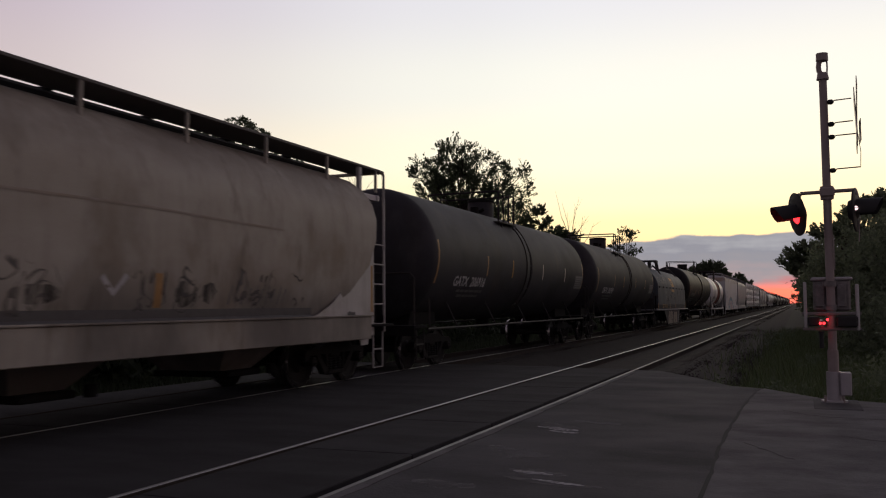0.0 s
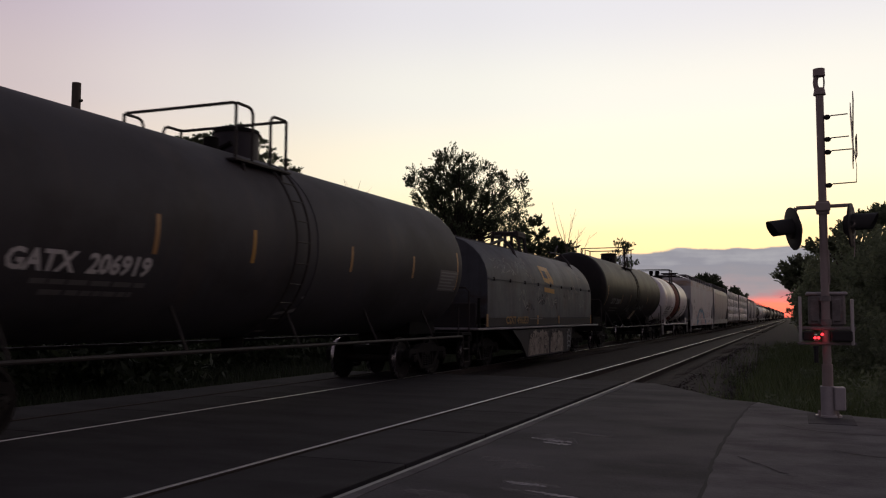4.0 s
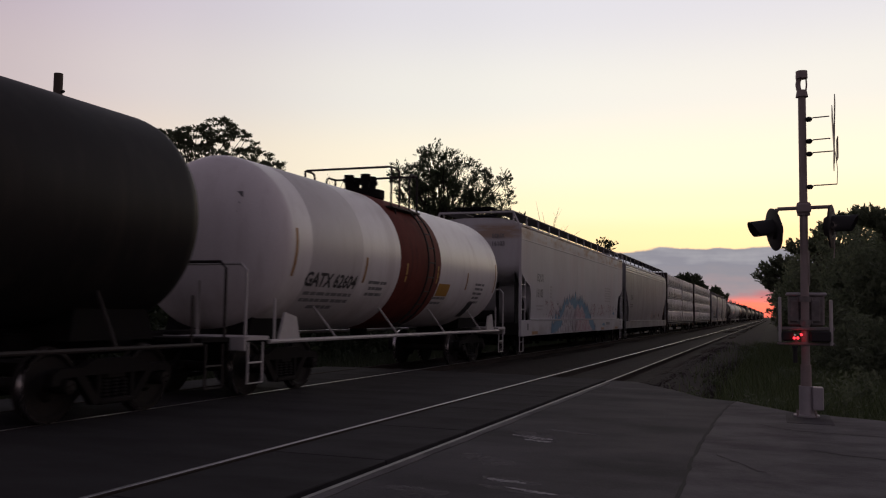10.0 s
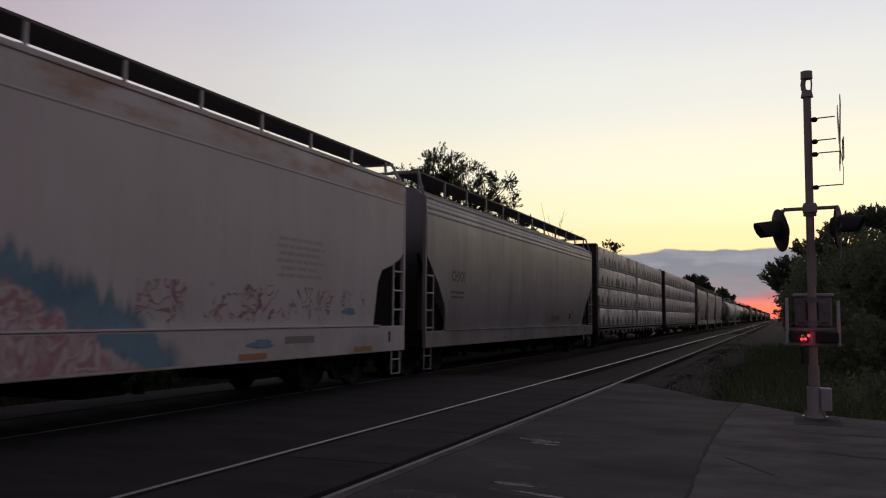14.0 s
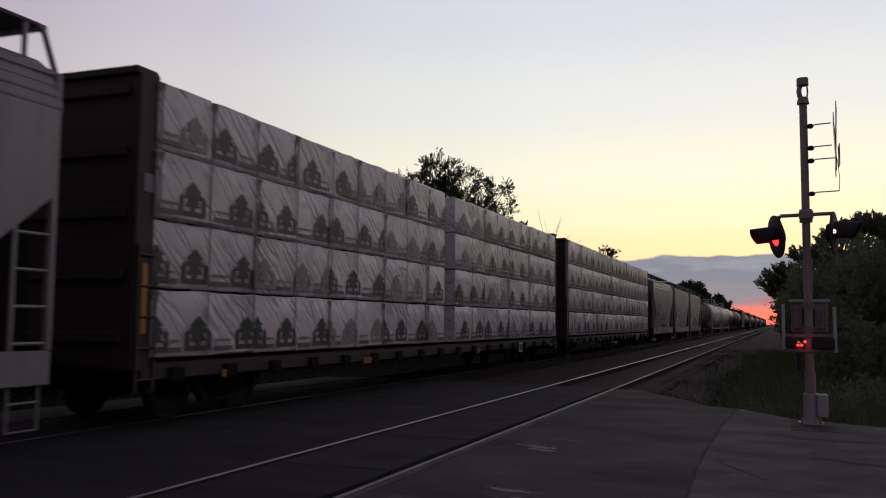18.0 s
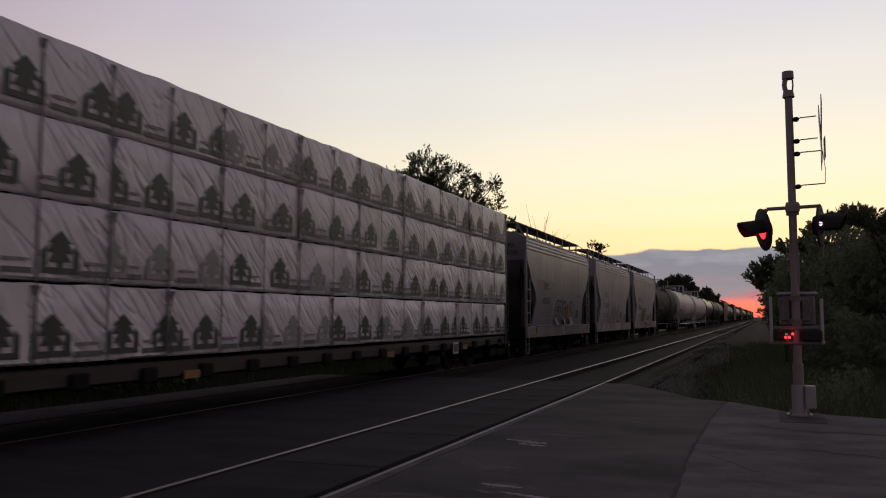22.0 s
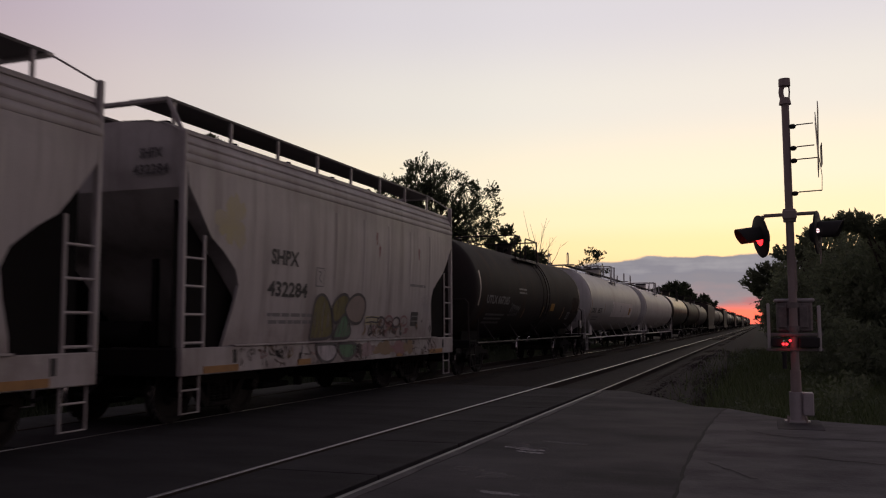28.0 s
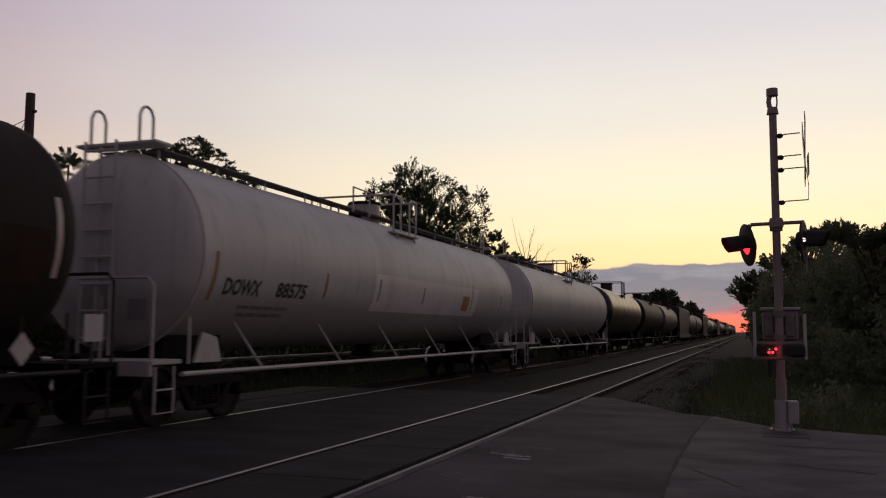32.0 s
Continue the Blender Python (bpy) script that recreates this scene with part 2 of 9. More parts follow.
def rub_thin(m, lo, hi, top):
    """Thins a colour out in patches, so that what lies under it shows through."""
    nt = m.node_tree
    tc = nt.nodes.new("ShaderNodeTexCoord")
    mp = nt.nodes.new("ShaderNodeMapping")
    mp.inputs["Scale"].default_value = (2.2, 5.0, 1)
    n = nt.nodes.new("ShaderNodeTexNoise")
    n.inputs["Scale"].default_value, n.inputs["Detail"].default_value, n.inputs["Roughness"].default_value = 1.6, 5.0, 0.65
    mr = nt.nodes.new("ShaderNodeMapRange")
    mr.inputs["From Min"].default_value, mr.inputs["From Max"].default_value, mr.inputs["To Max"].default_value = lo, hi, top
    nt.links.new(tc.outputs["Object"], mp.inputs[0])
    nt.links.new(mp.outputs[0], n.inputs["Vector"])
    nt.links.new(n.outputs["Fac"], mr.inputs["Value"])
    nt.links.new(mr.outputs[0], nt.nodes["Principled BSDF"].inputs["Alpha"])


rub_thin(PALE_STREAK, 0.34, 0.74, 0.6)
BRIGHT_STREAK = paint("bright_road_streak", (0.72, 0.71, 0.72), (0.34, 0.33, 0.34), 0.8, scale=6, stretch=(1, 5, 1), amount=1.0, fine=30)
rub_thin(BRIGHT_STREAK, 0.15, 0.52, 0.9)
SMEAR = paint("dark_smear", (0.026, 0.024, 0.025), (0.040, 0.037, 0.038), 0.8, scale=4)
rub_thin(SMEAR, 0.40, 0.62, 0.7)
PANEL = paint("rubber_crossing_panel", (0.044, 0.0425, 0.0455), (0.026, 0.025, 0.0265), 0.9, scale=1.3, stretch=(0.5, 1.2, 1), amount=0.95, bump=0.4, fine=70, spec=0.15, vary=0.12)
BALLAST = paint("grey_brown_ballast", (0.034, 0.029, 0.027), (0.025, 0.0215, 0.020), 0.95, scale=3.0, amount=0.8, bump=0.5, fine=22, spec=0.15)
EARTH = paint("dark_earth", (0.036, 0.033, 0.025), (0.026, 0.029, 0.018), 0.95, scale=0.5, amount=0.9, bump=0.8, fine=12, spec=0.2)
TIE = paint("creosoted_tie", (0.030, 0.024, 0.020), (0.044, 0.036, 0.030), 0.9, scale=3, stretch=(0.4, 6, 6), vary=0.25, bump=0.4, spec=0.2)
RAIL_SIDE = paint("rusty_rail_side", (0.046, 0.036, 0.031), (0.034, 0.027, 0.024), 0.85, metal=0.1, scale=6, spec=0.25)
RAIL_TOP = paint("polished_rail_head", (0.66, 0.65, 0.65), (0.54, 0.53, 0.52), 0.40, metal=1.0, scale=14, bump=0.02)
DULL_TOP = paint("duller_rail_head", (0.30, 0.29, 0.285), (0.18, 0.172, 0.168), 0.55, metal=0.9, scale=5, stretch=(1, 0.2, 1), amount=0.9, bump=0.05)
GALVANISED = paint("bright_galvanised_steel", (0.46, 0.44, 0.45), (0.34, 0.32, 0.33), 0.5, metal=0.2, scale=7, bump=0.06)
MAST = paint("galvanised_mast", (0.36, 0.305, 0.29), (0.26, 0.215, 0.205), 0.65, metal=0.1, scale=5, bump=0.08, streak=(0.17, 0.13, 0.115), streak_amount=0.5)
SIGNAL_BLACK = paint("matt_black_signal", (0.018, 0.018, 0.019), (0.030, 0.028, 0.028), 0.7, scale=5)
SIGN_BACK = paint("bare_sign_back", (0.30, 0.26, 0.25), (0.22, 0.19, 0.18), 0.5, metal=0.4, scale=7)
CABINET = paint("silver_gate_box", (0.26, 0.24, 0.235), (0.12, 0.11, 0.105), 0.6, metal=0.1, scale=7, amount=0.9, bump=0.2, streak=(0.10, 0.09, 0.085), streak_amount=0.6)
WOODPOLE = paint("weathered_pole_wood", (0.10, 0.085, 0.07), (0.065, 0.052, 0.042), 0.9, scale=3, stretch=(6, 6, 0.4), bump=0.4)
WIRE = paint("black_wire", (0.02, 0.02, 0.02), (0.03, 0.03, 0.03), 0.6)
BARK = paint("dark_bark", (0.055, 0.045, 0.036), (0.035, 0.029, 0.024), 0.95, scale=3, stretch=(4, 4, 0.6), bump=0.7, fine=25)
DEADWOOD = paint("dry_grey_twigs", (0.17, 0.14, 0.115), (0.11, 0.09, 0.075), 0.9, scale=6)
RED_LAMP = glow("lit_red_lens", (1.0, 0.018, 0.024), 4.0)
RED_SMALL = glow("lit_red_gate_lamp", (1.0, 0.03, 0.04), 3.0)
PEEP = glow("lit_side_peephole", (1.0, 0.72, 0.75), 1.6)
FAR_LAMP = glow("lit_far_signal", (1.0, 0.42, 0.36), 5.0)


def grime_and_tone(m, *layers):
    """Soft-edged stains and darker zones over a paint: (colour, noise scale across, noise scale up, lo, hi, amount, z
    from, z to, feather).
    """
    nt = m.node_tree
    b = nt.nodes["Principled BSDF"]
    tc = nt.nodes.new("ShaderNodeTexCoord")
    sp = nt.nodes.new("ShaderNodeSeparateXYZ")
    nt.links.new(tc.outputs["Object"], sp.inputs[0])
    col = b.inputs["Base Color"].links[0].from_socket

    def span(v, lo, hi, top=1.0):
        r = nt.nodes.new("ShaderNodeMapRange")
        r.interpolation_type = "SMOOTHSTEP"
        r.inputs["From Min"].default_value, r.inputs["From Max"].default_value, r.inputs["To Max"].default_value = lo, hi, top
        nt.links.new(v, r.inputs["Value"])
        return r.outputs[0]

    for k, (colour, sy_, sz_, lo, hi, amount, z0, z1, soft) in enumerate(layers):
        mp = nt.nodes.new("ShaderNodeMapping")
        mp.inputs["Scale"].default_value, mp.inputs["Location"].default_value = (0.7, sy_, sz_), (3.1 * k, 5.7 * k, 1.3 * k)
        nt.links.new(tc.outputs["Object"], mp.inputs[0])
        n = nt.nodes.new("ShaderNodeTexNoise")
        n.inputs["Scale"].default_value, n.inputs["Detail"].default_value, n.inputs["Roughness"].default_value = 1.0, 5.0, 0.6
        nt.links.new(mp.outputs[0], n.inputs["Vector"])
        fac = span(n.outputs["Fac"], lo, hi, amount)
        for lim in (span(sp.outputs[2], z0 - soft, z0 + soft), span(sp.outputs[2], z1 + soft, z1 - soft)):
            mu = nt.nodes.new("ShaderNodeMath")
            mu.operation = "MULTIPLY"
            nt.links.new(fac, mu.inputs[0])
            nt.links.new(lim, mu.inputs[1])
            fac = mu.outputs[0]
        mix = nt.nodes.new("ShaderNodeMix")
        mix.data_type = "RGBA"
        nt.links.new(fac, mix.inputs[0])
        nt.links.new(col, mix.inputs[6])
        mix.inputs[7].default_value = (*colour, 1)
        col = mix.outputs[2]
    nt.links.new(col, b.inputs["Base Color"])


def ripple(m, across, up, depth):
    """Sheet metal that is not quite flat: broad shallow dents over the fine relief."""
    nt = m.node_tree
    b = nt.nodes["Principled BSDF"]
    tc = nt.nodes.new("ShaderNodeTexCoord")
    mp = nt.nodes.new("ShaderNodeMapping")
    mp.inputs["Scale"].default_value = (0.3, across, up)
    n = nt.nodes.new("ShaderNodeTexNoise")
    n.inputs["Scale"].default_value, n.inputs["Detail"].default_value = 1.0, 2.0
    bp = nt.nodes.new("ShaderNodeBump")
    bp.inputs["Strength"].default_value, bp.inputs["Distance"].default_value = 1.0, depth
    nt.links.new(tc.outputs["Object"], mp.inputs[0])
    nt.links.new(mp.outputs[0], n.inputs["Vector"])
    nt.links.new(n.outputs["Fac"], bp.inputs["Height"])
    nt.links.new(b.inputs["Normal"].links[0].from_socket, bp.inputs["Normal"])
    nt.links.new(bp.outputs[0], b.inputs["Normal"])


ANY = (-9.0, 9.0, 0.1)
grime_and_tone(TAN_HOPPER, ((0.20, 0.15, 0.105), 0.55, 0.5, 0.42, 0.68, 0.75, 1.4, 2.9, 0.5), ((0.13, 0.095, 0.07), 1.1, 0.6, 0.48, 0.68, 0.4, *ANY), ((0.11, 0.098, 0.09), 0.5, 0.3, 0.25, 0.6, 0.8, 0.0, 1.75, 0.35),
      ((0.16, 0.13, 0.105), 0.6, 0.9, 0.3, 0.62, 0.75, 3.35, 5.0, 0.3), ((0.10, 0.075, 0.055), 2.2, 0.7, 0.58, 0.72, 0.45, *ANY))
grime_and_tone(WHITE_HOPPER, ((0.36, 0.24, 0.15), 0.8, 2.6, 0.42, 0.64, 0.8, 3.86, 4.30, 0.08), ((0.52, 0.44, 0.46), 0.5, 0.22, 0.46, 0.68, 0.4, 1.2, 3.9, 0.4), ((0.32, 0.30, 0.30), 1.1, 0.12, 0.54, 0.74, 0.3, *ANY),
      ((0.24, 0.20, 0.18), 0.8, 1.2, 0.42, 0.66, 0.5, 0.0, 1.05, 0.2))
grime_and_tone(PALE_HOPPER, ((0.22, 0.19, 0.175), 1.4, 0.16, 0.50, 0.70, 0.55, *ANY), ((0.19, 0.145, 0.12), 0.8, 1.0, 0.40, 0.66, 0.55, 0.0, 1.5, 0.3), ((0.26, 0.235, 0.22), 0.4, 0.8, 0.35, 0.6, 0.5, 3.5, 5.0, 0.2))
grime_and_tone(GREY_HOPPER, ((0.17, 0.16, 0.158), 1.0, 0.16, 0.48, 0.70, 0.5, *ANY), ((0.15, 0.135, 0.125), 0.8, 0.9, 0.40, 0.66, 0.5, 0.0, 1.4, 0.3))
grime_and_tone(WHITE_TANK, ((0.36, 0.31, 0.29), 0.8, 0.5, 0.36, 0.66, 0.6, -2.0, 1.75, 0.45), ((0.50, 0.45, 0.43), 1.2, 0.12, 0.54, 0.72, 0.4, *ANY))
# pale grey tanks: darker below z 2.02, uneven runs all over
grime_and_tone(CREAM_TANK, ((0.30, 0.275, 0.27), 0.25, 0.4, 0.18, 0.55, 0.62, -2.0, 2.02, 0.22), ((0.40, 0.37, 0.36), 1.0, 0.12, 0.52, 0.72, 0.4, *ANY))
grime_and_tone(COIL_GREY, ((0.046, 0.043, 0.045), 0.55, 0.7, 0.46, 0.66, 0.6, *ANY), ((0.085, 0.075, 0.072), 1.5, 0.3, 0.56, 0.70, 0.5, *ANY), ((0.055, 0.036, 0.028), 1.2, 1.6, 0.55, 0.70, 0.7, 0.0, 2.2, 0.3))
grime_and_tone(BLACK_TANK, ((0.078, 0.066, 0.060), 0.9, 0.14, 0.54, 0.72, 0.45, *ANY), ((0.022, 0.020, 0.021), 0.45, 0.5, 0.44, 0.66, 0.6, *ANY))
grime_and_tone(DULL_BLACK, ((0.042, 0.034, 0.030), 1.1, 0.16, 0.54, 0.72, 0.5, *ANY))
grime_and_tone(BROWN_TANK, ((0.060, 0.036, 0.026), 1.1, 0.16, 0.54, 0.72, 0.5, *ANY))
for m_, d_ in ((TAN_HOPPER, 0.02), (WHITE_HOPPER, 0.02), (PALE_HOPPER, 0.05), (GREY_HOPPER, 0.02)):
    ripple(m_, 1.5, 0.16, d_)
ripple(COIL_GREY, 0.8, 0.9, 0.06)


def scrawl_mat(name, colours, scale, line, box, thin=0.012):
    """Sprayed or chalked lines, uneven and soft-edged; box: y from, y to, z from, z to."""
    m = bpy.data.materials.new(name)
    m.use_nodes = True
    nt = m.node_tree
    b = nt.nodes["Principled BSDF"]
    tc = nt.nodes.new("ShaderNodeTexCoord")
    sp = nt.nodes.new("ShaderNodeSeparateXYZ")
    nt.links.new(tc.outputs["Object"], sp.inputs[0])

    def noise_of(k, detail, warp, shift):
        mp = nt.nodes.new("ShaderNodeMapping")
        mp.inputs["Location"].default_value = (shift, shift * 1.7, shift * 0.6)
        nt.links.new(tc.outputs["Object"], mp.inputs[0])
        n = nt.nodes.new("ShaderNodeTexNoise")
        n.inputs["Scale"].default_value, n.inputs["Detail"].default_value, n.inputs["Distortion"].default_value = k, detail, warp
        nt.links.new(mp.outputs[0], n.inputs["Vector"])
        return n.outputs["Fac"]

    def calc(op, a, c):
        n = nt.nodes.new("ShaderNodeMath")
        n.operation = op
        for slot, v in zip(n.inputs, (a, c)):
            if isinstance(v, (int, float)):
                slot.default_value = v
            else:
                nt.links.new(v, slot)
        return n.outputs[0]

    def span(v, lo, hi):
        r = nt.nodes.new("ShaderNodeMapRange")
        r.interpolation_type = "SMOOTHSTEP"
        r.inputs["From Min"].default_value, r.inputs["From Max"].default_value = lo, hi
        nt.links.new(v, r.inputs["Value"])
        return r.outputs[0]

    off = calc("ABSOLUTE", calc("SUBTRACT", noise_of(scale, 1.0, 1.6, 4.0), 0.5), 0.0)
    ink = span(off, line + thin, line)
    ink = calc("MULTIPLY", ink, span(noise_of(scale * 0.55, 2.0, 0.0, 9.0), 0.42, 0.54))
    y0, y1, z0, z1 = box
    wob = calc("MULTIPLY", calc("SUBTRACT", noise_of(2.0, 3.0, 0.0, 2.0), 0.5), 0.5)
    yy, zz = calc("ADD", sp.outputs[1], wob), calc("ADD", sp.outputs[2], wob)
    for v, lo, hi in ((yy, y0, y0 + 0.25), (yy, y1, y1 - 0.25), (zz, z0, z0 + 0.12), (zz, z1, z1 - 0.12)):
        ink = calc("MULTIPLY", ink, span(v, lo, hi))
    r = nt.nodes.new("ShaderNodeValToRGB")
    el = r.color_ramp.elements
    el[0].position, el[0].color = 0.40, (*colours[0], 1)
    el[1].position, el[1].color = 0.60, (*colours[-1], 1)
    for i, c in enumerate(colours[1:-1]):
        e = el.new(0.40 + 0.20 * (i + 1) / (len(colours) - 1))
        e.color = (*c, 1)
    nt.links.new(noise_of(1.3, 1.0, 0.0, 7.0), r.inputs[0])
    nt.links.new(r.outputs[0], b.inputs["Base Color"])
    b.inputs["Roughness"].default_value = 0.7
    nt.links.new(calc("MULTIPLY", ink, 0.85), b.inputs["Alpha"])
    return m


def burner_mat(name, outer, inner, y0, y1, z_top):
    """A large sprayed piece: soft blue spikes round a body of grey, white and pink swirls. outer, inner: upper edges as parts of z_top along y."""
    m = bpy.data.materials.new(name)
    m.use_nodes = True
    nt = m.node_tree
    b = nt.nodes["Principled BSDF"]
    tc = nt.nodes.new("ShaderNodeTexCoord")
    sp = nt.nodes.new("ShaderNodeSeparateXYZ")
    nt.links.new(tc.outputs["Object"], sp.inputs[0])

    def calc(op, a, c):
        n = nt.nodes.new("ShaderNodeMath")
        n.operation = op
        for slot, v in zip(n.inputs, (a, c)):
            if isinstance(v, (int, float)):
                slot.default_value = v
            else:
                nt.links.new(v, slot)
        return n.outputs[0]

    def span(v, lo, hi):
        r = nt.nodes.new("ShaderNodeMapRange")
        r.interpolation_type = "SMOOTHSTEP"
        r.inputs["From Min"].default_value, r.inputs["From Max"].default_value = lo, hi
        nt.links.new(v, r.inputs["Value"])
        return r.outputs[0]

    def noise_of(sc, k, detail, warp, shift=0.0):
        mp = nt.nodes.new("ShaderNodeMapping")
        mp.inputs["Scale"].default_value, mp.inputs["Location"].default_value = sc, (shift, shift, shift)
        nt.links.new(tc.outputs["Object"], mp.inputs[0])
        n = nt.nodes.new("ShaderNodeTexNoise")
        n.inputs["Scale"].default_value, n.inputs["Detail"].default_value, n.inputs["Distortion"].default_value = k, detail, warp
        nt.links.new(mp.outputs[0], n.inputs["Vector"])
        return n.outputs["Fac"]

    def ramp(fac, stops, mode="EASE"):
        r = nt.nodes.new("ShaderNodeValToRGB")
        r.color_ramp.interpolation = mode
        el = r.color_ramp.elements
        el[0].position, el[0].color = stops[0][0], (*stops[0][1], 1)
        el[1].position, el[1].color = stops[-1][0], (*stops[-1][1], 1)
        for p, c in stops[1:-1]:
            e = el.new(p)
            e.color = (*c, 1)
        nt.links.new(fac, r.inputs[0])
        return r.outputs[0]

    u = nt.nodes.new("ShaderNodeMapRange")
    u.inputs["From Min"].default_value, u.inputs["From Max"].default_value = y0, y1
    nt.links.new(sp.outputs[1], u.inputs["Value"])
    edge = lambda stops: calc("MULTIPLY", ramp(u.outputs[0], [(p, (v, v, v)) for p, v in stops], "LINEAR"), z_top)
    spikes = noise_of((1, 2.6, 0.35), 1.6, 2.0, 0.3)
    top = calc("ADD", edge(outer), calc("MULTIPLY", calc("SUBTRACT", spikes, 0.45), 1.1))
    cover = span(calc("SUBTRACT", top, sp.outputs[2]), -0.12, 0.24)
    body_top = calc("ADD", edge(inner), calc("MULTIPLY", calc("SUBTRACT", noise_of((1, 1.6, 0.8), 1.5, 2.0, 0.5, 3.0), 0.5), 0.7))
    body = span(calc("SUBTRACT", body_top, sp.outputs[2]), -0.03, 0.10)
    swirl = noise_of((1, 1.0, 0.6), 1.1, 2.0, 1.3, 5.0)
    grey = ramp(swirl, [(0.30, (0.12, 0.11, 0.12)), (0.38, (0.40, 0.38, 0.41)), (0.45, (0.62, 0.60, 0.63)), (0.50, (0.22, 0.20, 0.22)), (0.56, (0.58, 0.56, 0.59)), (0.64, (0.30, 0.27, 0.29)), (0.72, (0.16, 0.14, 0.15))])
    pink = ramp(noise_of((1, 1.3, 0.8), 1.7, 2.0, 1.5, 2.0), [(0.34, (0.56, 0.53, 0.55)), (0.43, (0.40, 0.22, 0.25)), (0.49, (0.58, 0.54, 0.56)), (0.55, (0.38, 0.20, 0.23)), (0.62, (0.54, 0.50, 0.52)), (0.70, (0.30, 0.22, 0.24))])
    mixed = nt.nodes.new("ShaderNodeMix")
    mixed.data_type = "RGBA"
    nt.links.new(span(u.outputs[0], 0.46, 0.60), mixed.inputs[0])
    nt.links.new(grey, mixed.inputs[6])
    nt.links.new(pink, mixed.inputs[7])
    inner_col = mixed.outputs[2]
    blue = ramp(noise_of((1, 1, 1), 1.4, 3.0, 0.4, 8.0), [(0.32, (0.085, 0.24, 0.38)), (0.55, (0.17, 0.33, 0.45)), (0.72, (0.13, 0.19, 0.28))])
    mix = nt.nodes.new("ShaderNodeMix")
    mix.data_type = "RGBA"
    nt.links.new(body, mix.inputs[0])
    nt.links.new(blue, mix.inputs[6])
    nt.links.new(inner_col, mix.inputs[7])
    nt.links.new(mix.outputs[2], b.inputs["Base Color"])
    b.inputs["Roughness"].default_value = 0.65
    ends = calc("MULTIPLY", span(u.outputs[0], 0.0, 0.06), span(u.outputs[0], 1.0, 0.94))
    nt.links.new(calc("MULTIPLY", calc("MULTIPLY", cover, ends), calc("ADD", 0.78, calc("MULTIPLY", body, 0.12))), b.inputs["Alpha"])
    return m


def patch(car, name, mat, y0, y1, z0, z1, skin, lift=0.005, label="", ny=24, nz=10):
    """A fine sheet of spray paint that lies on a car's side."""
    g = Geo()
    g.add([(skin(y0 + (y1 - y0) * j / ny, z0 + (z1 - z0) * i / nz) + lift, y0 + (y1 - y0) * j / ny, z0 + (z1 - z0) * i / nz) for i in range(nz + 1) for j in range(ny + 1)],
          [(i * (ny + 1) + j, i * (ny + 1) + j + 1, (i + 1) * (ny + 1) + j + 1, (i + 1) * (ny + 1) + j) for i in range(nz) for j in range(ny)])
    return part(name, g, mat, car, label)


def leaf_mat(name, a, c, thin=0.25):
    m = bpy.data.materials.new(name)
    m.use_nodes = True
    nt = m.node_tree
    b = nt.nodes["Principled BSDF"]
    geo = nt.nodes.new("ShaderNodeNewGeometry")
    mix = nt.nodes.new("ShaderNodeMix")
    mix.data_type = "RGBA"
    mix.inputs[6].default_value, mix.inputs[7].default_value = (*a, 1), (*c, 1)
    nt.links.new(geo.outputs["Random Per Island"], mix.inputs[0])
    nt.links.new(mix.outputs[2], b.inputs["Base Color"])
    b.inputs["Roughness"].default_value = 0.7
    tr = nt.nodes.new("ShaderNodeBsdfTranslucent")
    nt.links.new(mix.outputs[2], tr.inputs[0])
    sh = nt.nodes.new("ShaderNodeMixShader")
    sh.inputs[0].default_value = thin
    nt.links.new(b.outputs[0], sh.inputs[1])
    nt.links.new(tr.outputs[0], sh.inputs[2])
    nt.links.new(sh.outputs[0], nt.nodes["Material Output"].inputs[0])
    return m


LEAF = leaf_mat("dark_green_leaf", (0.042, 0.060, 0.030), (0.088, 0.116, 0.056))
LEAF_D = leaf_mat("deep_green_leaf", (0.022, 0.034, 0.015), (0.050, 0.068, 0.028))
LEAF_B = leaf_mat("olive_leaf", (0.115, 0.142, 0.088), (0.185, 0.215, 0.130), 0.5)
GRASS = leaf_mat("tall_grass_blade", (0.070, 0.104, 0.038), (0.120, 0.150, 0.062))


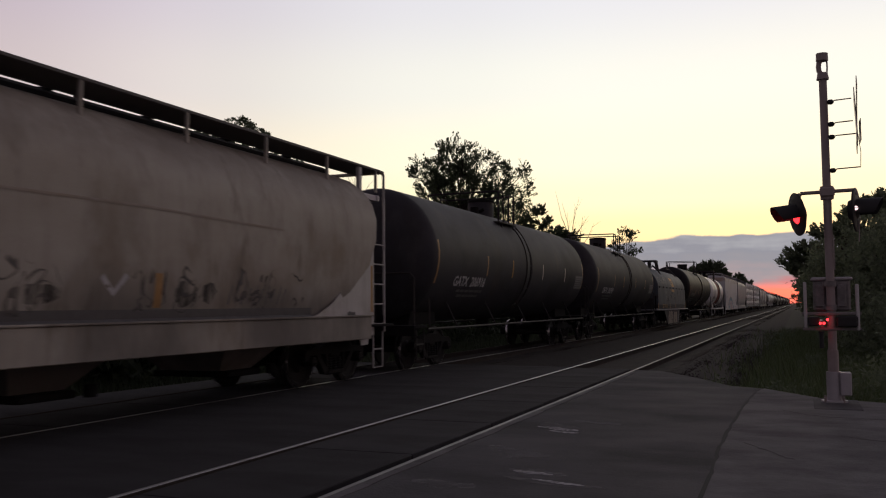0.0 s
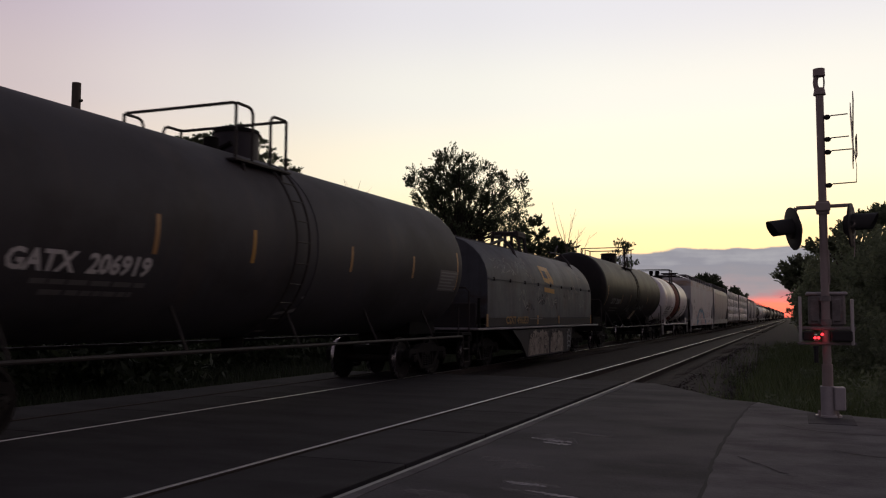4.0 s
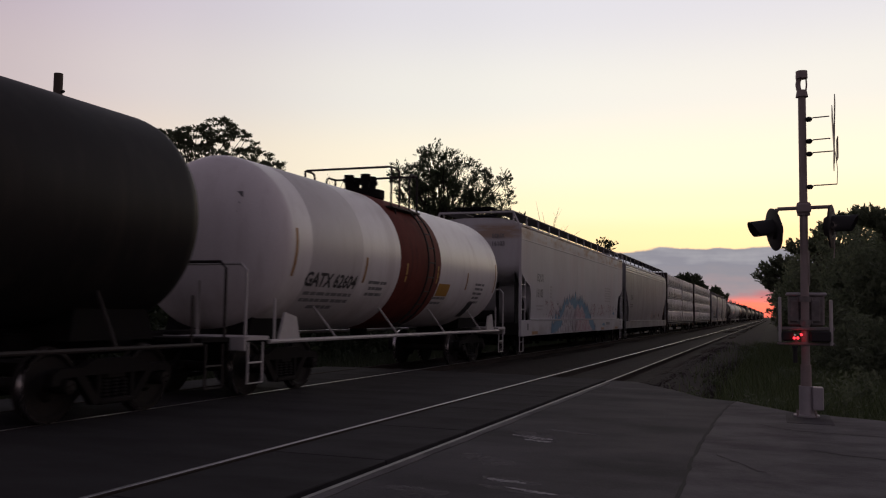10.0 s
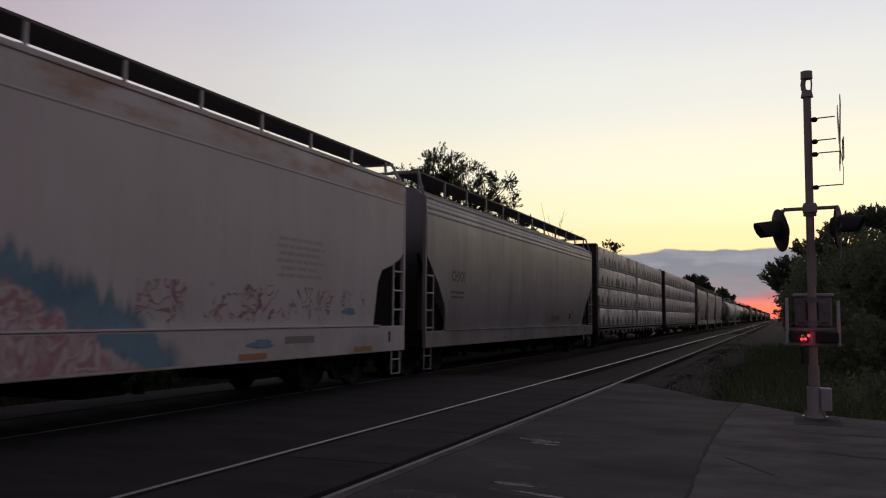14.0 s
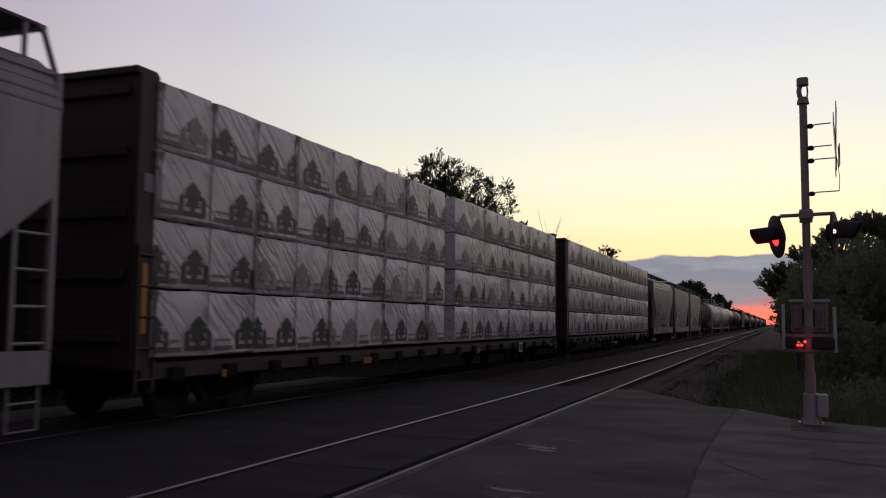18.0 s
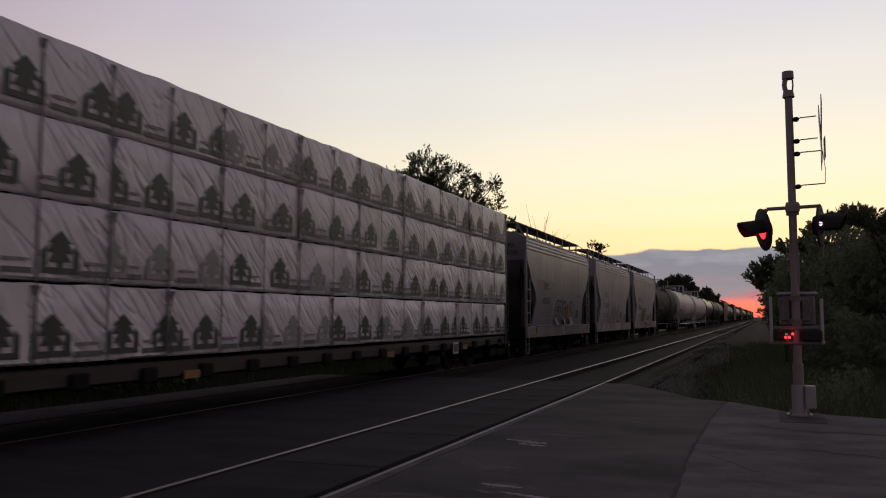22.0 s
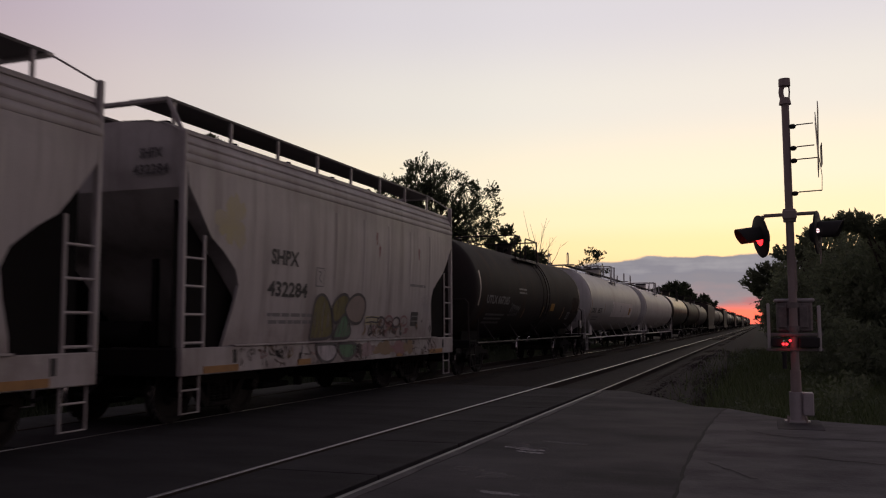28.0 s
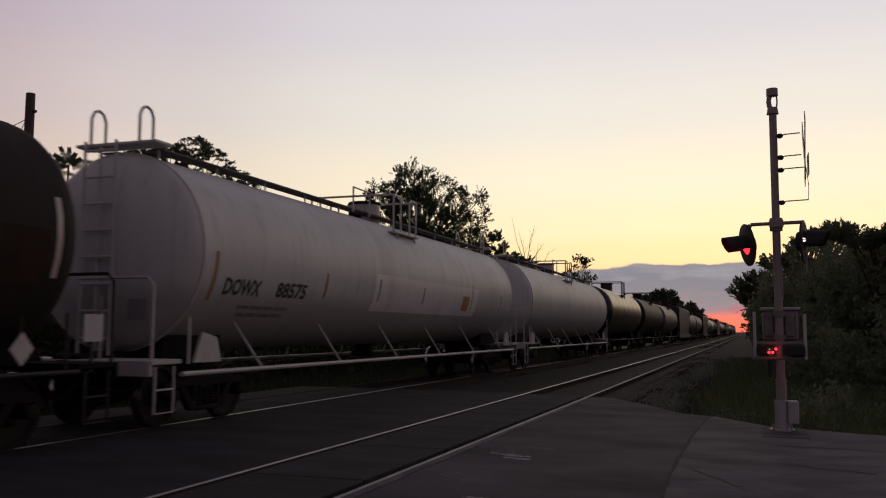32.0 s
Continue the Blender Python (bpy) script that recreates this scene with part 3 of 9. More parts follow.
def wrap_mat():
    """White woven lumber wrap: creases pull in diagonals, their shade coloured in, slightly shiny."""
    m = bpy.data.materials.new("white_lumber_wrap")
    m.use_nodes = True
    nt = m.node_tree
    b = nt.nodes["Principled BSDF"]
    tc = nt.nodes.new("ShaderNodeTexCoord")
    oi = nt.nodes.new("ShaderNodeObjectInfo")
    mp = nt.nodes.new("ShaderNodeMapping")
    mp.vector_type = "TEXTURE"
    mp.inputs["Rotation"].default_value, mp.inputs["Scale"].default_value = (radians(52), 0, 0), (1, 1.6, 0.7)
    nt.links.new(tc.outputs["Object"], mp.inputs[0])
    off = nt.nodes.new("ShaderNodeVectorMath")
    off.operation = "MULTIPLY_ADD"
    nt.links.new(oi.outputs["Random"], off.inputs[0])
    off.inputs[1].default_value = (31, 17, 23)
    nt.links.new(mp.outputs[0], off.inputs[2])
    n = nt.nodes.new("ShaderNodeTexNoise")
    n.inputs["Scale"].default_value, n.inputs["Detail"].default_value, n.inputs["Distortion"].default_value = 1.5, 2.5, 0.5
    nt.links.new(off.outputs[0], n.inputs["Vector"])
    folds = []
    for turn in (-40,):
        mp2 = nt.nodes.new("ShaderNodeMapping")
        mp2.vector_type = "TEXTURE"
        mp2.inputs["Rotation"].default_value, mp2.inputs["Scale"].default_value = (radians(turn), 0, 0), (1, 2.4, 0.17)
        nt.links.new(tc.outputs["Object"], mp2.inputs[0])
        off2 = nt.nodes.new("ShaderNodeVectorMath")
        off2.operation = "MULTIPLY_ADD"
        nt.links.new(oi.outputs["Random"], off2.inputs[0])
        off2.inputs[1].default_value = (11, 37, 29)
        nt.links.new(mp2.outputs[0], off2.inputs[2])
        n2 = nt.nodes.new("ShaderNodeTexNoise")
        n2.inputs["Scale"].default_value, n2.inputs["Detail"].default_value, n2.inputs["Distortion"].default_value = 1.7, 2.5, 0.2
        nt.links.new(off2.outputs[0], n2.inputs["Vector"])
        folds.append(n2.outputs["Fac"])
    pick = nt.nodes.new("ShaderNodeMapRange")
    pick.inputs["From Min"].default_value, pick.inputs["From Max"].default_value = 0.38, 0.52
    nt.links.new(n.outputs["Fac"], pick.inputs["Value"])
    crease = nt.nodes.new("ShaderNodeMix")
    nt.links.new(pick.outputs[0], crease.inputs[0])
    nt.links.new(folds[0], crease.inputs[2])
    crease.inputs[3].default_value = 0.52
    both = nt.nodes.new("ShaderNodeMath")
    both.operation = "MULTIPLY_ADD"
    nt.links.new(n.outputs["Fac"], both.inputs[0])
    both.inputs[1].default_value = 0.8
    nt.links.new(crease.outputs[0], both.inputs[2])
    bp = nt.nodes.new("ShaderNodeBump")
    bp.inputs["Strength"].default_value, bp.inputs["Distance"].default_value = 1.0, 0.055
    # a few sharp folds where the sheet is pulled tight
    mp3 = nt.nodes.new("ShaderNodeMapping")
    mp3.vector_type = "TEXTURE"
    mp3.inputs["Rotation"].default_value, mp3.inputs["Scale"].default_value = (radians(-44), 0, 0), (1, 2.8, 0.32)
    nt.links.new(tc.outputs["Object"], mp3.inputs[0])
    off3 = nt.nodes.new("ShaderNodeVectorMath")
    off3.operation = "MULTIPLY_ADD"
    nt.links.new(oi.outputs["Random"], off3.inputs[0])
    off3.inputs[1].default_value = (19, 41, 13)
    nt.links.new(mp3.outputs[0], off3.inputs[2])
    n3 = nt.nodes.new("ShaderNodeTexNoise")
    n3.inputs["Scale"].default_value, n3.inputs["Detail"].default_value = 1.3, 1.0
    nt.links.new(off3.outputs[0], n3.inputs["Vector"])
    dist = nt.nodes.new("ShaderNodeMath")
    dist.operation = "SUBTRACT"
    dist.inputs[1].default_value = 0.5
    nt.links.new(n3.outputs["Fac"], dist.inputs[0])
    away_ = nt.nodes.new("ShaderNodeMath")
    away_.operation = "ABSOLUTE"
    nt.links.new(dist.outputs[0], away_.inputs[0])
    fold = nt.nodes.new("ShaderNodeMapRange")
    fold.inputs["From Min"].default_value, fold.inputs["From Max"].default_value, fold.inputs["To Max"].default_value = 0.0, 0.035, 0.34
    nt.links.new(away_.outputs[0], fold.inputs["Value"])
    total = nt.nodes.new("ShaderNodeMath")
    nt.links.new(both.outputs[0], total.inputs[0])
    nt.links.new(fold.outputs[0], total.inputs[1])
    nt.links.new(total.outputs[0], bp.inputs["Height"])
    nt.links.new(bp.outputs[0], b.inputs["Normal"])
    # crease shade put into the base colour: darker where the sheet dips
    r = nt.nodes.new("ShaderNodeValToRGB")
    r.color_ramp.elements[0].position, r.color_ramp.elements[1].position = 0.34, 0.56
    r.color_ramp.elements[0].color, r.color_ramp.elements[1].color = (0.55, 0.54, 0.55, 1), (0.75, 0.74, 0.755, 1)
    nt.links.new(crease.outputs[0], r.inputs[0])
    hsv = nt.nodes.new("ShaderNodeHueSaturation")
    mr = nt.nodes.new("ShaderNodeMapRange")
    mr.inputs["To Min"].default_value, mr.inputs["To Max"].default_value = 0.9, 1.08
    nt.links.new(oi.outputs["Random"], mr.inputs["Value"])
    nt.links.new(mr.outputs[0], hsv.inputs["Value"])
    nt.links.new(r.outputs[0], hsv.inputs["Color"])
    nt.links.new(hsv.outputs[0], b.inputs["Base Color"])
    b.inputs["Roughness"].default_value = 0.46
    return m


WRAP = wrap_mat()


SPRAY_BLUE = paint("blue_spray", (0.095, 0.25, 0.37), (0.22, 0.33, 0.41), 0.6, scale=3, amount=0.95)
SPRAY_RED = paint("faded_red_spray", (0.26, 0.13, 0.14), (0.33, 0.22, 0.22), 0.6, scale=5, amount=0.9)
SPRAY_DARK = paint("dark_spray", (0.075, 0.07, 0.075), (0.13, 0.12, 0.12), 0.6, scale=5)
SPRAY_TAN = paint("tan_spray", (0.27, 0.19, 0.11), (0.20, 0.15, 0.11), 0.6, scale=4)
SPRAY_WHITE = paint("thin_white_spray", (0.24, 0.25, 0.26), (0.17, 0.175, 0.18), 0.6, scale=5)

SPRAY_PALE = paint("pale_spray", (0.62, 0.60, 0.62), (0.50, 0.47, 0.49), 0.6, scale=5)
SPRAY_PINK = paint("pink_spray", (0.47, 0.33, 0.34), (0.55, 0.45, 0.45), 0.6, scale=5, amount=0.9)
SPRAY_OLIVE = paint("olive_yellow_spray", (0.225, 0.20, 0.065), (0.17, 0.165, 0.085), 0.6, scale=3, amount=0.9)
SPRAY_LEAF = paint("leaf_green_spray", (0.085, 0.235, 0.12), (0.19, 0.30, 0.20), 0.6, scale=2.5, amount=0.95)
SPRAY_DUSK = paint("greyish_pink_spray", (0.30, 0.245, 0.225), (0.24, 0.215, 0.19), 0.6, scale=3, amount=0.9)
CARD_TAN = paint("faded_tan_card", (0.46, 0.36, 0.27), (0.34, 0.25, 0.18), 0.7, scale=4, amount=0.9)
CARD_OLIVE = paint("faded_olive_card", (0.30, 0.27, 0.09), (0.22, 0.19, 0.07), 0.7, scale=4, amount=0.9)
REPAINT_GREY = paint("repainted_grey_panel", (0.245, 0.245, 0.262), (0.190, 0.188, 0.200), 0.5, scale=0.7, streak=(0.12, 0.11, 0.105), streak_amount=0.35, bump=0.06)
for m_ in (SPRAY_OLIVE, SPRAY_LEAF, SPRAY_PALE, SPRAY_PINK):
    rub_thin(m_, 0.12, 0.55, 0.82)
SPRAY_LEMON = paint("thin_lemon_spray", (0.50, 0.465, 0.27), (0.46, 0.43, 0.36), 0.6, scale=3, amount=0.95)


# ---- mesh helpers ----
class Geo:
    """Collects vertices and faces for one mesh."""

    def __init__(self):
        self.v, self.f = [], []

    def add(self, verts, faces):
        n = len(self.v)
        self.v.extend(tuple(p) for p in verts)
        self.f.extend(tuple(i + n for i in f) for f in faces)
        return self

    def box(self, c, s, b=0.0):
        x, y, z = (k / 2 for k in s)
        if b <= 0:
            return self.add([(c[0] + i * x, c[1] + j * y, c[2] + k * z) for i in (-1, 1) for j in (-1, 1) for k in (-1, 1)],
                            [(0, 1, 3, 2), (4, 6, 7, 5), (0, 4, 5, 1), (2, 3, 7, 6), (0, 2, 6, 4), (1, 5, 7, 3)])
        b = min(b, x * 0.9, y * 0.9, z * 0.9)
        ring = [(-x + b, -y), (x - b, -y), (x, -y + b), (x, y - b), (x - b, y), (-x + b, y), (-x, y - b), (-x, -y + b)]
        rings = []
        for zz, k in ((-z, b), (-z + b, 0), (z - b, 0), (z, b)):
            rings.append([(c[0] + px * (x - k) / x, c[1] + py * (y - k) / y, c[2] + zz) for px, py in ring])
        return self.loft(rings)

    def loft(self, rings, cap=True):
        n, m = len(rings[0]), len(rings)
        verts = [p for r in rings for p in r]
        faces = [(i * n + j, i * n + (j + 1) % n, (i + 1) * n + (j + 1) % n, (i + 1) * n + j) for i in range(m - 1) for j in range(n)]
        if cap:
            faces += [tuple(range(n))[::-1], tuple(range((m - 1) * n, m * n))]
        return self.add(verts, faces)

    def tube(self, p, q, r, r2=None, seg=8):
        p, q = Vector(p), Vector(q)
        d = (q - p).normalized()
        a = d.orthogonal().normalized()
        c = d.cross(a)
        ring = lambda o, k: [o + (a * math.cos(2 * math.pi * i / seg) + c * math.sin(2 * math.pi * i / seg)) * k for i in range(seg)]
        return self.loft([ring(p, r), ring(q, r if r2 is None else r2)])

    def pipe(self, pts, r, seg=6):
        """A bent bar through the points."""
        pts = [Vector(p) for p in pts]
        rings, a = [], None
        for i, p in enumerate(pts):
            d = (pts[min(i + 1, len(pts) - 1)] - pts[max(i - 1, 0)]).normalized()
            a = d.orthogonal().normalized() if a is None else (a - d * a.dot(d)).normalized()
            c = d.cross(a)
            rings.append([p + (a * math.cos(2 * math.pi * k / seg) + c * math.sin(2 * math.pi * k / seg)) * r for k in range(seg)])
        return self.loft(rings)

    def lathe_y(self, rows, seg=40, cx=0.0, cz=0.0):
        """Rings (y, radius) turned about a line along y."""
        return self.loft([[(cx + r * math.cos(2 * math.pi * k / seg), y, cz + r * math.sin(2 * math.pi * k / seg)) for k in range(seg)] for y, r in rows])

    def lathe_x(self, rows, seg=24, cy=0.0, cz=0.0):
        return self.loft([[(x, cy + r * math.cos(2 * math.pi * k / seg), cz + r * math.sin(2 * math.pi * k / seg)) for k in range(seg)] for x, r in rows])

    def prism_x(self, outline, x0, x1):
        """An outline of (y, z) drawn out from x0 to x1."""
        return self.loft([[(x, y, z) for y, z in outline] for x in (x0, x1)])

    def prism_z(self, outline, z0, z1):
        return self.loft([[(x, y, z) for x, y in outline] for z in (z0, z1)])

    def mesh(self, name, mat, angle=32, tidy=True):
        me = bpy.data.meshes.new(name)
        me.from_pydata(self.v, [], self.f)
        if tidy:
            bm = bmesh.new()
            bm.from_mesh(me)
            bmesh.ops.recalc_face_normals(bm, faces=bm.faces)
            bm.to_mesh(me)
            bm.free()
            me.shade_smooth()
            me.set_sharp_from_angle(angle=radians(angle))
        me.materials.append(mat)
        return me


def kid(name, mesh, parent, at=None, label=""):
    ob = new(name, mesh)
    ob.parent = parent
    if at is not None:
        ob.matrix_basis = at
    return tagged(ob, label)


def part(name, geo, mat, parent, label="", at=None):
    return kid(name, geo.mesh(name, mat), parent, at, label)


def thing(name, at, label, category, group="", kind=""):
    ob = new(name)
    ob.matrix_basis = at
    return tagged(ob, label, category, group, kind)


def solid(name, geo, mat, label, category, kind="", tidy=True, at=None):
    ob = new(name, geo.mesh(name, mat, tidy=tidy))
    if at is not None:
        ob.matrix_basis = at
    return tagged(ob, label, category, "", kind)


def letters(body, width, height):
    """Flat lettering in the y-z plane, read from +x, centred, of that width and height; cut into bands so that it can lie on a curve."""
    cu = bpy.data.curves.new("lettering", "FONT")
    cu.body, cu.size, cu.align_x, cu.align_y, cu.resolution_u, cu.offset = body, 1.0, "CENTER", "CENTER", 2, 0.032
    tmp = bpy.data.objects.new("lettering", cu)
    me = bpy.data.meshes.new_from_object(tmp)
    xs, ys = [v.co.x for v in me.vertices], [v.co.y for v in me.vertices]
    kx, ky = width / (max(xs) - min(xs)), height / (max(ys) - min(ys))
    cx, cy = (max(xs) + min(xs)) / 2, (max(ys) + min(ys)) / 2
    bm = bmesh.new()
    bm.from_mesh(me)
    for v in bm.verts:
        v.co = ((v.co.x - cx) * kx, (v.co.y - cy) * ky, 0)
    for k in range(-2, 3):
        bmesh.ops.bisect_plane(bm, geom=bm.verts[:] + bm.edges[:] + bm.faces[:], plane_co=(0, k * height * 0.2, 0), plane_no=(0, 1, 0))
    g = Geo()
    bm.verts.index_update()
    g.add([(0.0, v.co.x, v.co.y) for v in bm.verts], [tuple(v.index for v in f.verts) for f in bm.faces])
    bm.free()
    bpy.data.objects.remove(tmp)
    return g


def words(body, w, h, y, z, skin, mat, car):
    """Lettering laid on a car's side, each word a part of its own."""
    g = lay(letters(body, w, h), y, z, skin)
    ys = sorted(v[1] for v in g.v)
    cuts = sorted(sorted(zip(ys, ys[1:]), key=lambda p: p[0] - p[1])[:len(body.split()) - 1])
    marks = [sum(p) / 2 for p in cuts] + [1e9]
    low = -1e9
    for top in marks:
        one = Geo()
        faces = [f for f in g.f if low < g.v[f[0]][1] <= top]
        used = sorted({i for f in faces for i in f})
        slot = {i: k for k, i in enumerate(used)}
        one.add([g.v[i] for i in used], [tuple(slot[i] for i in f) for f in faces])
        part("lettering", one, mat, car)
        low = top


def strip(y0, y1, z0, z1, n=4):
    """A small flat patch in the y-z plane, in n bands."""
    g = Geo()
    vs, fs = [], []
    for i in range(n + 1):
        z = z0 + (z1 - z0) * i / n
        vs += [(0, y0, z), (0, y1, z)]
        if i < n:
            fs.append((2 * i, 2 * i + 1, 2 * i + 3, 2 * i + 2))
    return g.add(vs, fs)


def lay(g, y, z, skin, lift=0.006):
    """Moves a flat patch onto a side whose outer x at (y, z) is skin(y, z)."""
    out = Geo()
    out.add([(skin(py + y, pz + z) + lift, py + y, pz + z) for _, py, pz in g.v], g.f)
    return out


def blob(w, h, seed, spikes=0.25, n=44):
    """A ragged flat outline, filled from the middle."""
    rnd = random.Random(seed)
    g = Geo()
    rows = 6
    ph = [rnd.uniform(0, 6.3) for _ in range(5)]
    vs, fs = [(0, 0, 0)], []
    for j in range(1, rows + 1):
        for i in range(n):
            a = 2 * math.pi * i / n
            k = 1 + spikes * sum(math.sin(a * q + ph[e]) / (1 + e * 0.5) for e, q in enumerate((3, 5, 8, 13, 21))) * 0.5
            k = 1 + (k - 1) * j / rows
            vs.append((0, w / 2 * math.cos(a) * k * j / rows, h / 2 * math.sin(a) * k * j / rows))
    for i in range(n):
        fs.append((0, 1 + i, 1 + (i + 1) % n))
        for j in range(rows - 1):
            a, b = 1 + j * n + i, 1 + j * n + (i + 1) % n
            fs.append((a, a + n, b + n, b))
    return g.add(vs, fs)


def stroke(pts, w):
    """A flat band through points of the y-z plane."""
    g = Geo()
    vs, fs = [], []
    for i, (y, z) in enumerate(pts):
        a, b = pts[max(i - 1, 0)], pts[min(i + 1, len(pts) - 1)]
        dy, dz = b[0] - a[0], b[1] - a[1]
        k = w / 2 / max(math.hypot(dy, dz), 1e-6)
        vs += [(0, y - dz * k, z + dy * k), (0, y + dz * k, z - dy * k)]
        if i:
            fs.append((2 * i - 2, 2 * i - 1, 2 * i + 1, 2 * i))
    return g.add(vs, fs)


def curve(pts, times=2):
    """Rounds a polyline off."""
    for _ in range(times):
        q = [pts[0]]
        for (a, b), (a2, b2) in zip(pts, pts[1:]):
            q += [(a * 0.75 + a2 * 0.25, b * 0.75 + b2 * 0.25), (a * 0.25 + a2 * 0.75, b * 0.25 + b2 * 0.75)]
        pts = q + [pts[-1]]
    return pts


def field(knots, base, spike, seed, step=0.05):
    """A sprayed area: flat bottom, ragged top that follows the knots (y, z)."""
    rnd = random.Random(seed)
    g, vs, fs = Geo(), [], []
    y, up, k = knots[0][0], 0.0, 0
    while y <= knots[-1][0]:
        for (a, za), (b, zb) in zip(knots, knots[1:]):
            if a <= y <= b:
                top = za + (zb - za) * (y - a) / (b - a)
        up = up * 0.55 + rnd.uniform(-0.2, 1.0) * spike * (1.0 if rnd.random() < 0.75 else 2.2)
        top = max(base + 0.03, top + up * 0.5)
        low = base + rnd.uniform(0, 0.03)
        levels = sorted([low, top] + [low + (top - low) * i / 5 for i in range(1, 5)])
        vs += [(0, y, z) for z in levels]
        if k:
            fs += [((k - 1) * 6 + i, (k - 1) * 6 + i + 1, k * 6 + i + 1, k * 6 + i) for i in range(5)]
        k += 1
        y += step
    return g.add(vs, fs)


def sprayed(car, skin, pts, mat, lift=0.006, label="", step=0.05):
    """A sprayed area with a rounded outline (y, z), filled in level bands so that it follows the side."""
    ring = curve(pts + pts[:1], 2)
    z0, z1 = min(p[1] for p in ring), max(p[1] for p in ring)
    n = max(3, int((z1 - z0) / step))
    vs = []
    for i in range(n + 1):
        z = min(max(z0 + (z1 - z0) * i / n, z0 + 0.003), z1 - 0.003)
        hit = [a + (c - a) * (z - b) / (d - b) for (a, b), (c, d) in zip(ring, ring[1:] + ring[:1]) if (b <= z) != (d <= z)]
        vs += [(0, min(hit), z), (0, max(hit), z)]
    g = Geo()
    g.add(vs, [(2 * i, 2 * i + 1, 2 * i + 3, 2 * i + 2) for i in range(n)])
    part("graffiti", lay(g, 0, 0, skin, lift), mat, car, label)
    part("graffiti", lay(stroke(ring, 0.055), 0, 0, skin, lift + 0.004), SPRAY_DARK, car)


def bubble(car, skin, pts, y, z, sx, sz, outline, fill, wide=0.24, thin=0.13, label=""):
    """A fat sprayed letter: a wide dark stroke with a narrower pale one on it."""
    line = curve([(y + a * sx, z + b * sz) for a, b in pts])
    part("graffiti", lay(stroke(line, wide), 0, 0, skin, 0.006), outline, car, label)
    part("graffiti", lay(stroke(line, thin), 0, 0, skin, 0.010), fill, car)


# ---- ground, road, tracks ----
R1, R2, R3, R4 = -3.39, -4.90, -8.37, -9.88
TRAIN_X = -9.12


def rough_sheet(name, xs, ys, height, mat, label, category):
    g = Geo()
    g.add([(x, y, height(x, y)) for y in ys for x in xs],
          [(j * len(xs) + i, j * len(xs) + i + 1, (j + 1) * len(xs) + i + 1, (j + 1) * len(xs) + i) for j in range(len(ys) - 1) for i in range(len(xs) - 1)])
    return solid(name, g, mat, label, category, "structure")


def ground_z(x, y):
    base = -0.55
    if 20 < y < 300 and -2.3 < x < 40:
        base += 0.10 * noise.noise((x * 0.35, y * 0.2, 0))
    return base


spread = lambda near, step, far: sorted({s * v for v in [i * step for i in range(int(near / step) + 1)] + far for s in (-1, 1)})
rough_sheet("ground", spread(40, 2.0, [55, 80, 140, 300, 800, 2000, 4500]), spread(60, 2.0, [75, 100, 150, 220, 320, 500, 900, 2000, 4500]),
            ground_z, EARTH, "dark earth and rough grass beside the railway line", "ground")

EDGE = [(-40.0, 21.5), (-11.0, 20.6), (-5.0, 20.2), (-2.83, 19.46), (-1.82, 17.67), (-1.19, 16.26), (-0.61, 15.92), (0.25, 14.5), (1.42, 13.9), (8.0, 12.2), (40.0, 6.0)]


def edge_y(x):
    for (x0, y0), (x1, y1) in zip(EDGE, EDGE[1:]):
        if x0 <= x <= x1:
            return y0 + (y1 - y0) * (x - x0) / (x1 - x0)
    return EDGE[-1][1]


def slab(name, x0, x1, mat, label, category, top=-0.006, y0=-14.0):
    xs = sorted({x0, x1, *[x for x, _ in EDGE if x0 < x < x1]})
    g = Geo()
    g.prism_z([(x0, y0), (x1, y0)] + [(x, edge_y(x)) for x in reversed(xs)], -0.56, top)
    return solid(name, g, mat, label, category, "structure")


JOINT = [(-0.66, -14.0), (-0.69, 0.0), (-0.73, 7.4), (-0.76, 8.4), (-0.79, 9.3), (-0.80, 10.5), (-0.79, 11.8), (-0.775, 13.0), (-0.74, 14.3), (-0.70, 15.3), (-0.62, 15.9)]
solid("road", Geo().prism_z([(-3.345, -14.0)] + JOINT + [(-1.19, 16.26), (-1.82, 17.67), (-2.83, 19.46), (-3.345, 19.6)], -0.56, -0.004), ASPHALT, "worn dark asphalt road beside the track", "road", "structure")
slab("road_between_tracks", -8.325, -4.945, PANEL, "worn dark asphalt between the two tracks", "road")
solid("road_beyond_tracks", Geo().prism_z([(-40.0, -14.0), (-9.925, -14.0), (-9.925, 20.6), (-10.9, 20.4), (-11.0, 14.0), (-11.2, 10.4), (-13.0, 9.0), (-40.0, 7.5)], -0.56, -0.006), PANEL, "worn asphalt road beyond the far track", "road", "structure")
solid("pavement", Geo().prism_z([(40.0, -14.0)] + [(x + 0.003, y) for x, y in JOINT] [::1] + [(0.25, 14.5), (1.42, 13.9), (8.0, 12.2), (40.0, 6.0)], -0.56, 0.0), CONCRETE, "pale weathered concrete apron at the crossing", "pavement", "structure")
g = Geo()
rnd = random.Random(4)
fine = []
for (xa, ya), (xb, yb) in zip(JOINT[1:], JOINT[2:]):
    fine += [(xa + (xb - xa) * k / 6, ya + (yb - ya) * k / 6) for k in range(6)]
g.prism_z([(x - rnd.uniform(0.004, 0.026), y) for x, y in fine] + [(x + rnd.uniform(0.006, 0.028), y) for x, y in reversed(fine)], -0.1, 0.004)
solid("road_joint", g, TAR, "tar-filled joint between asphalt and concrete", "road joint", "structure")


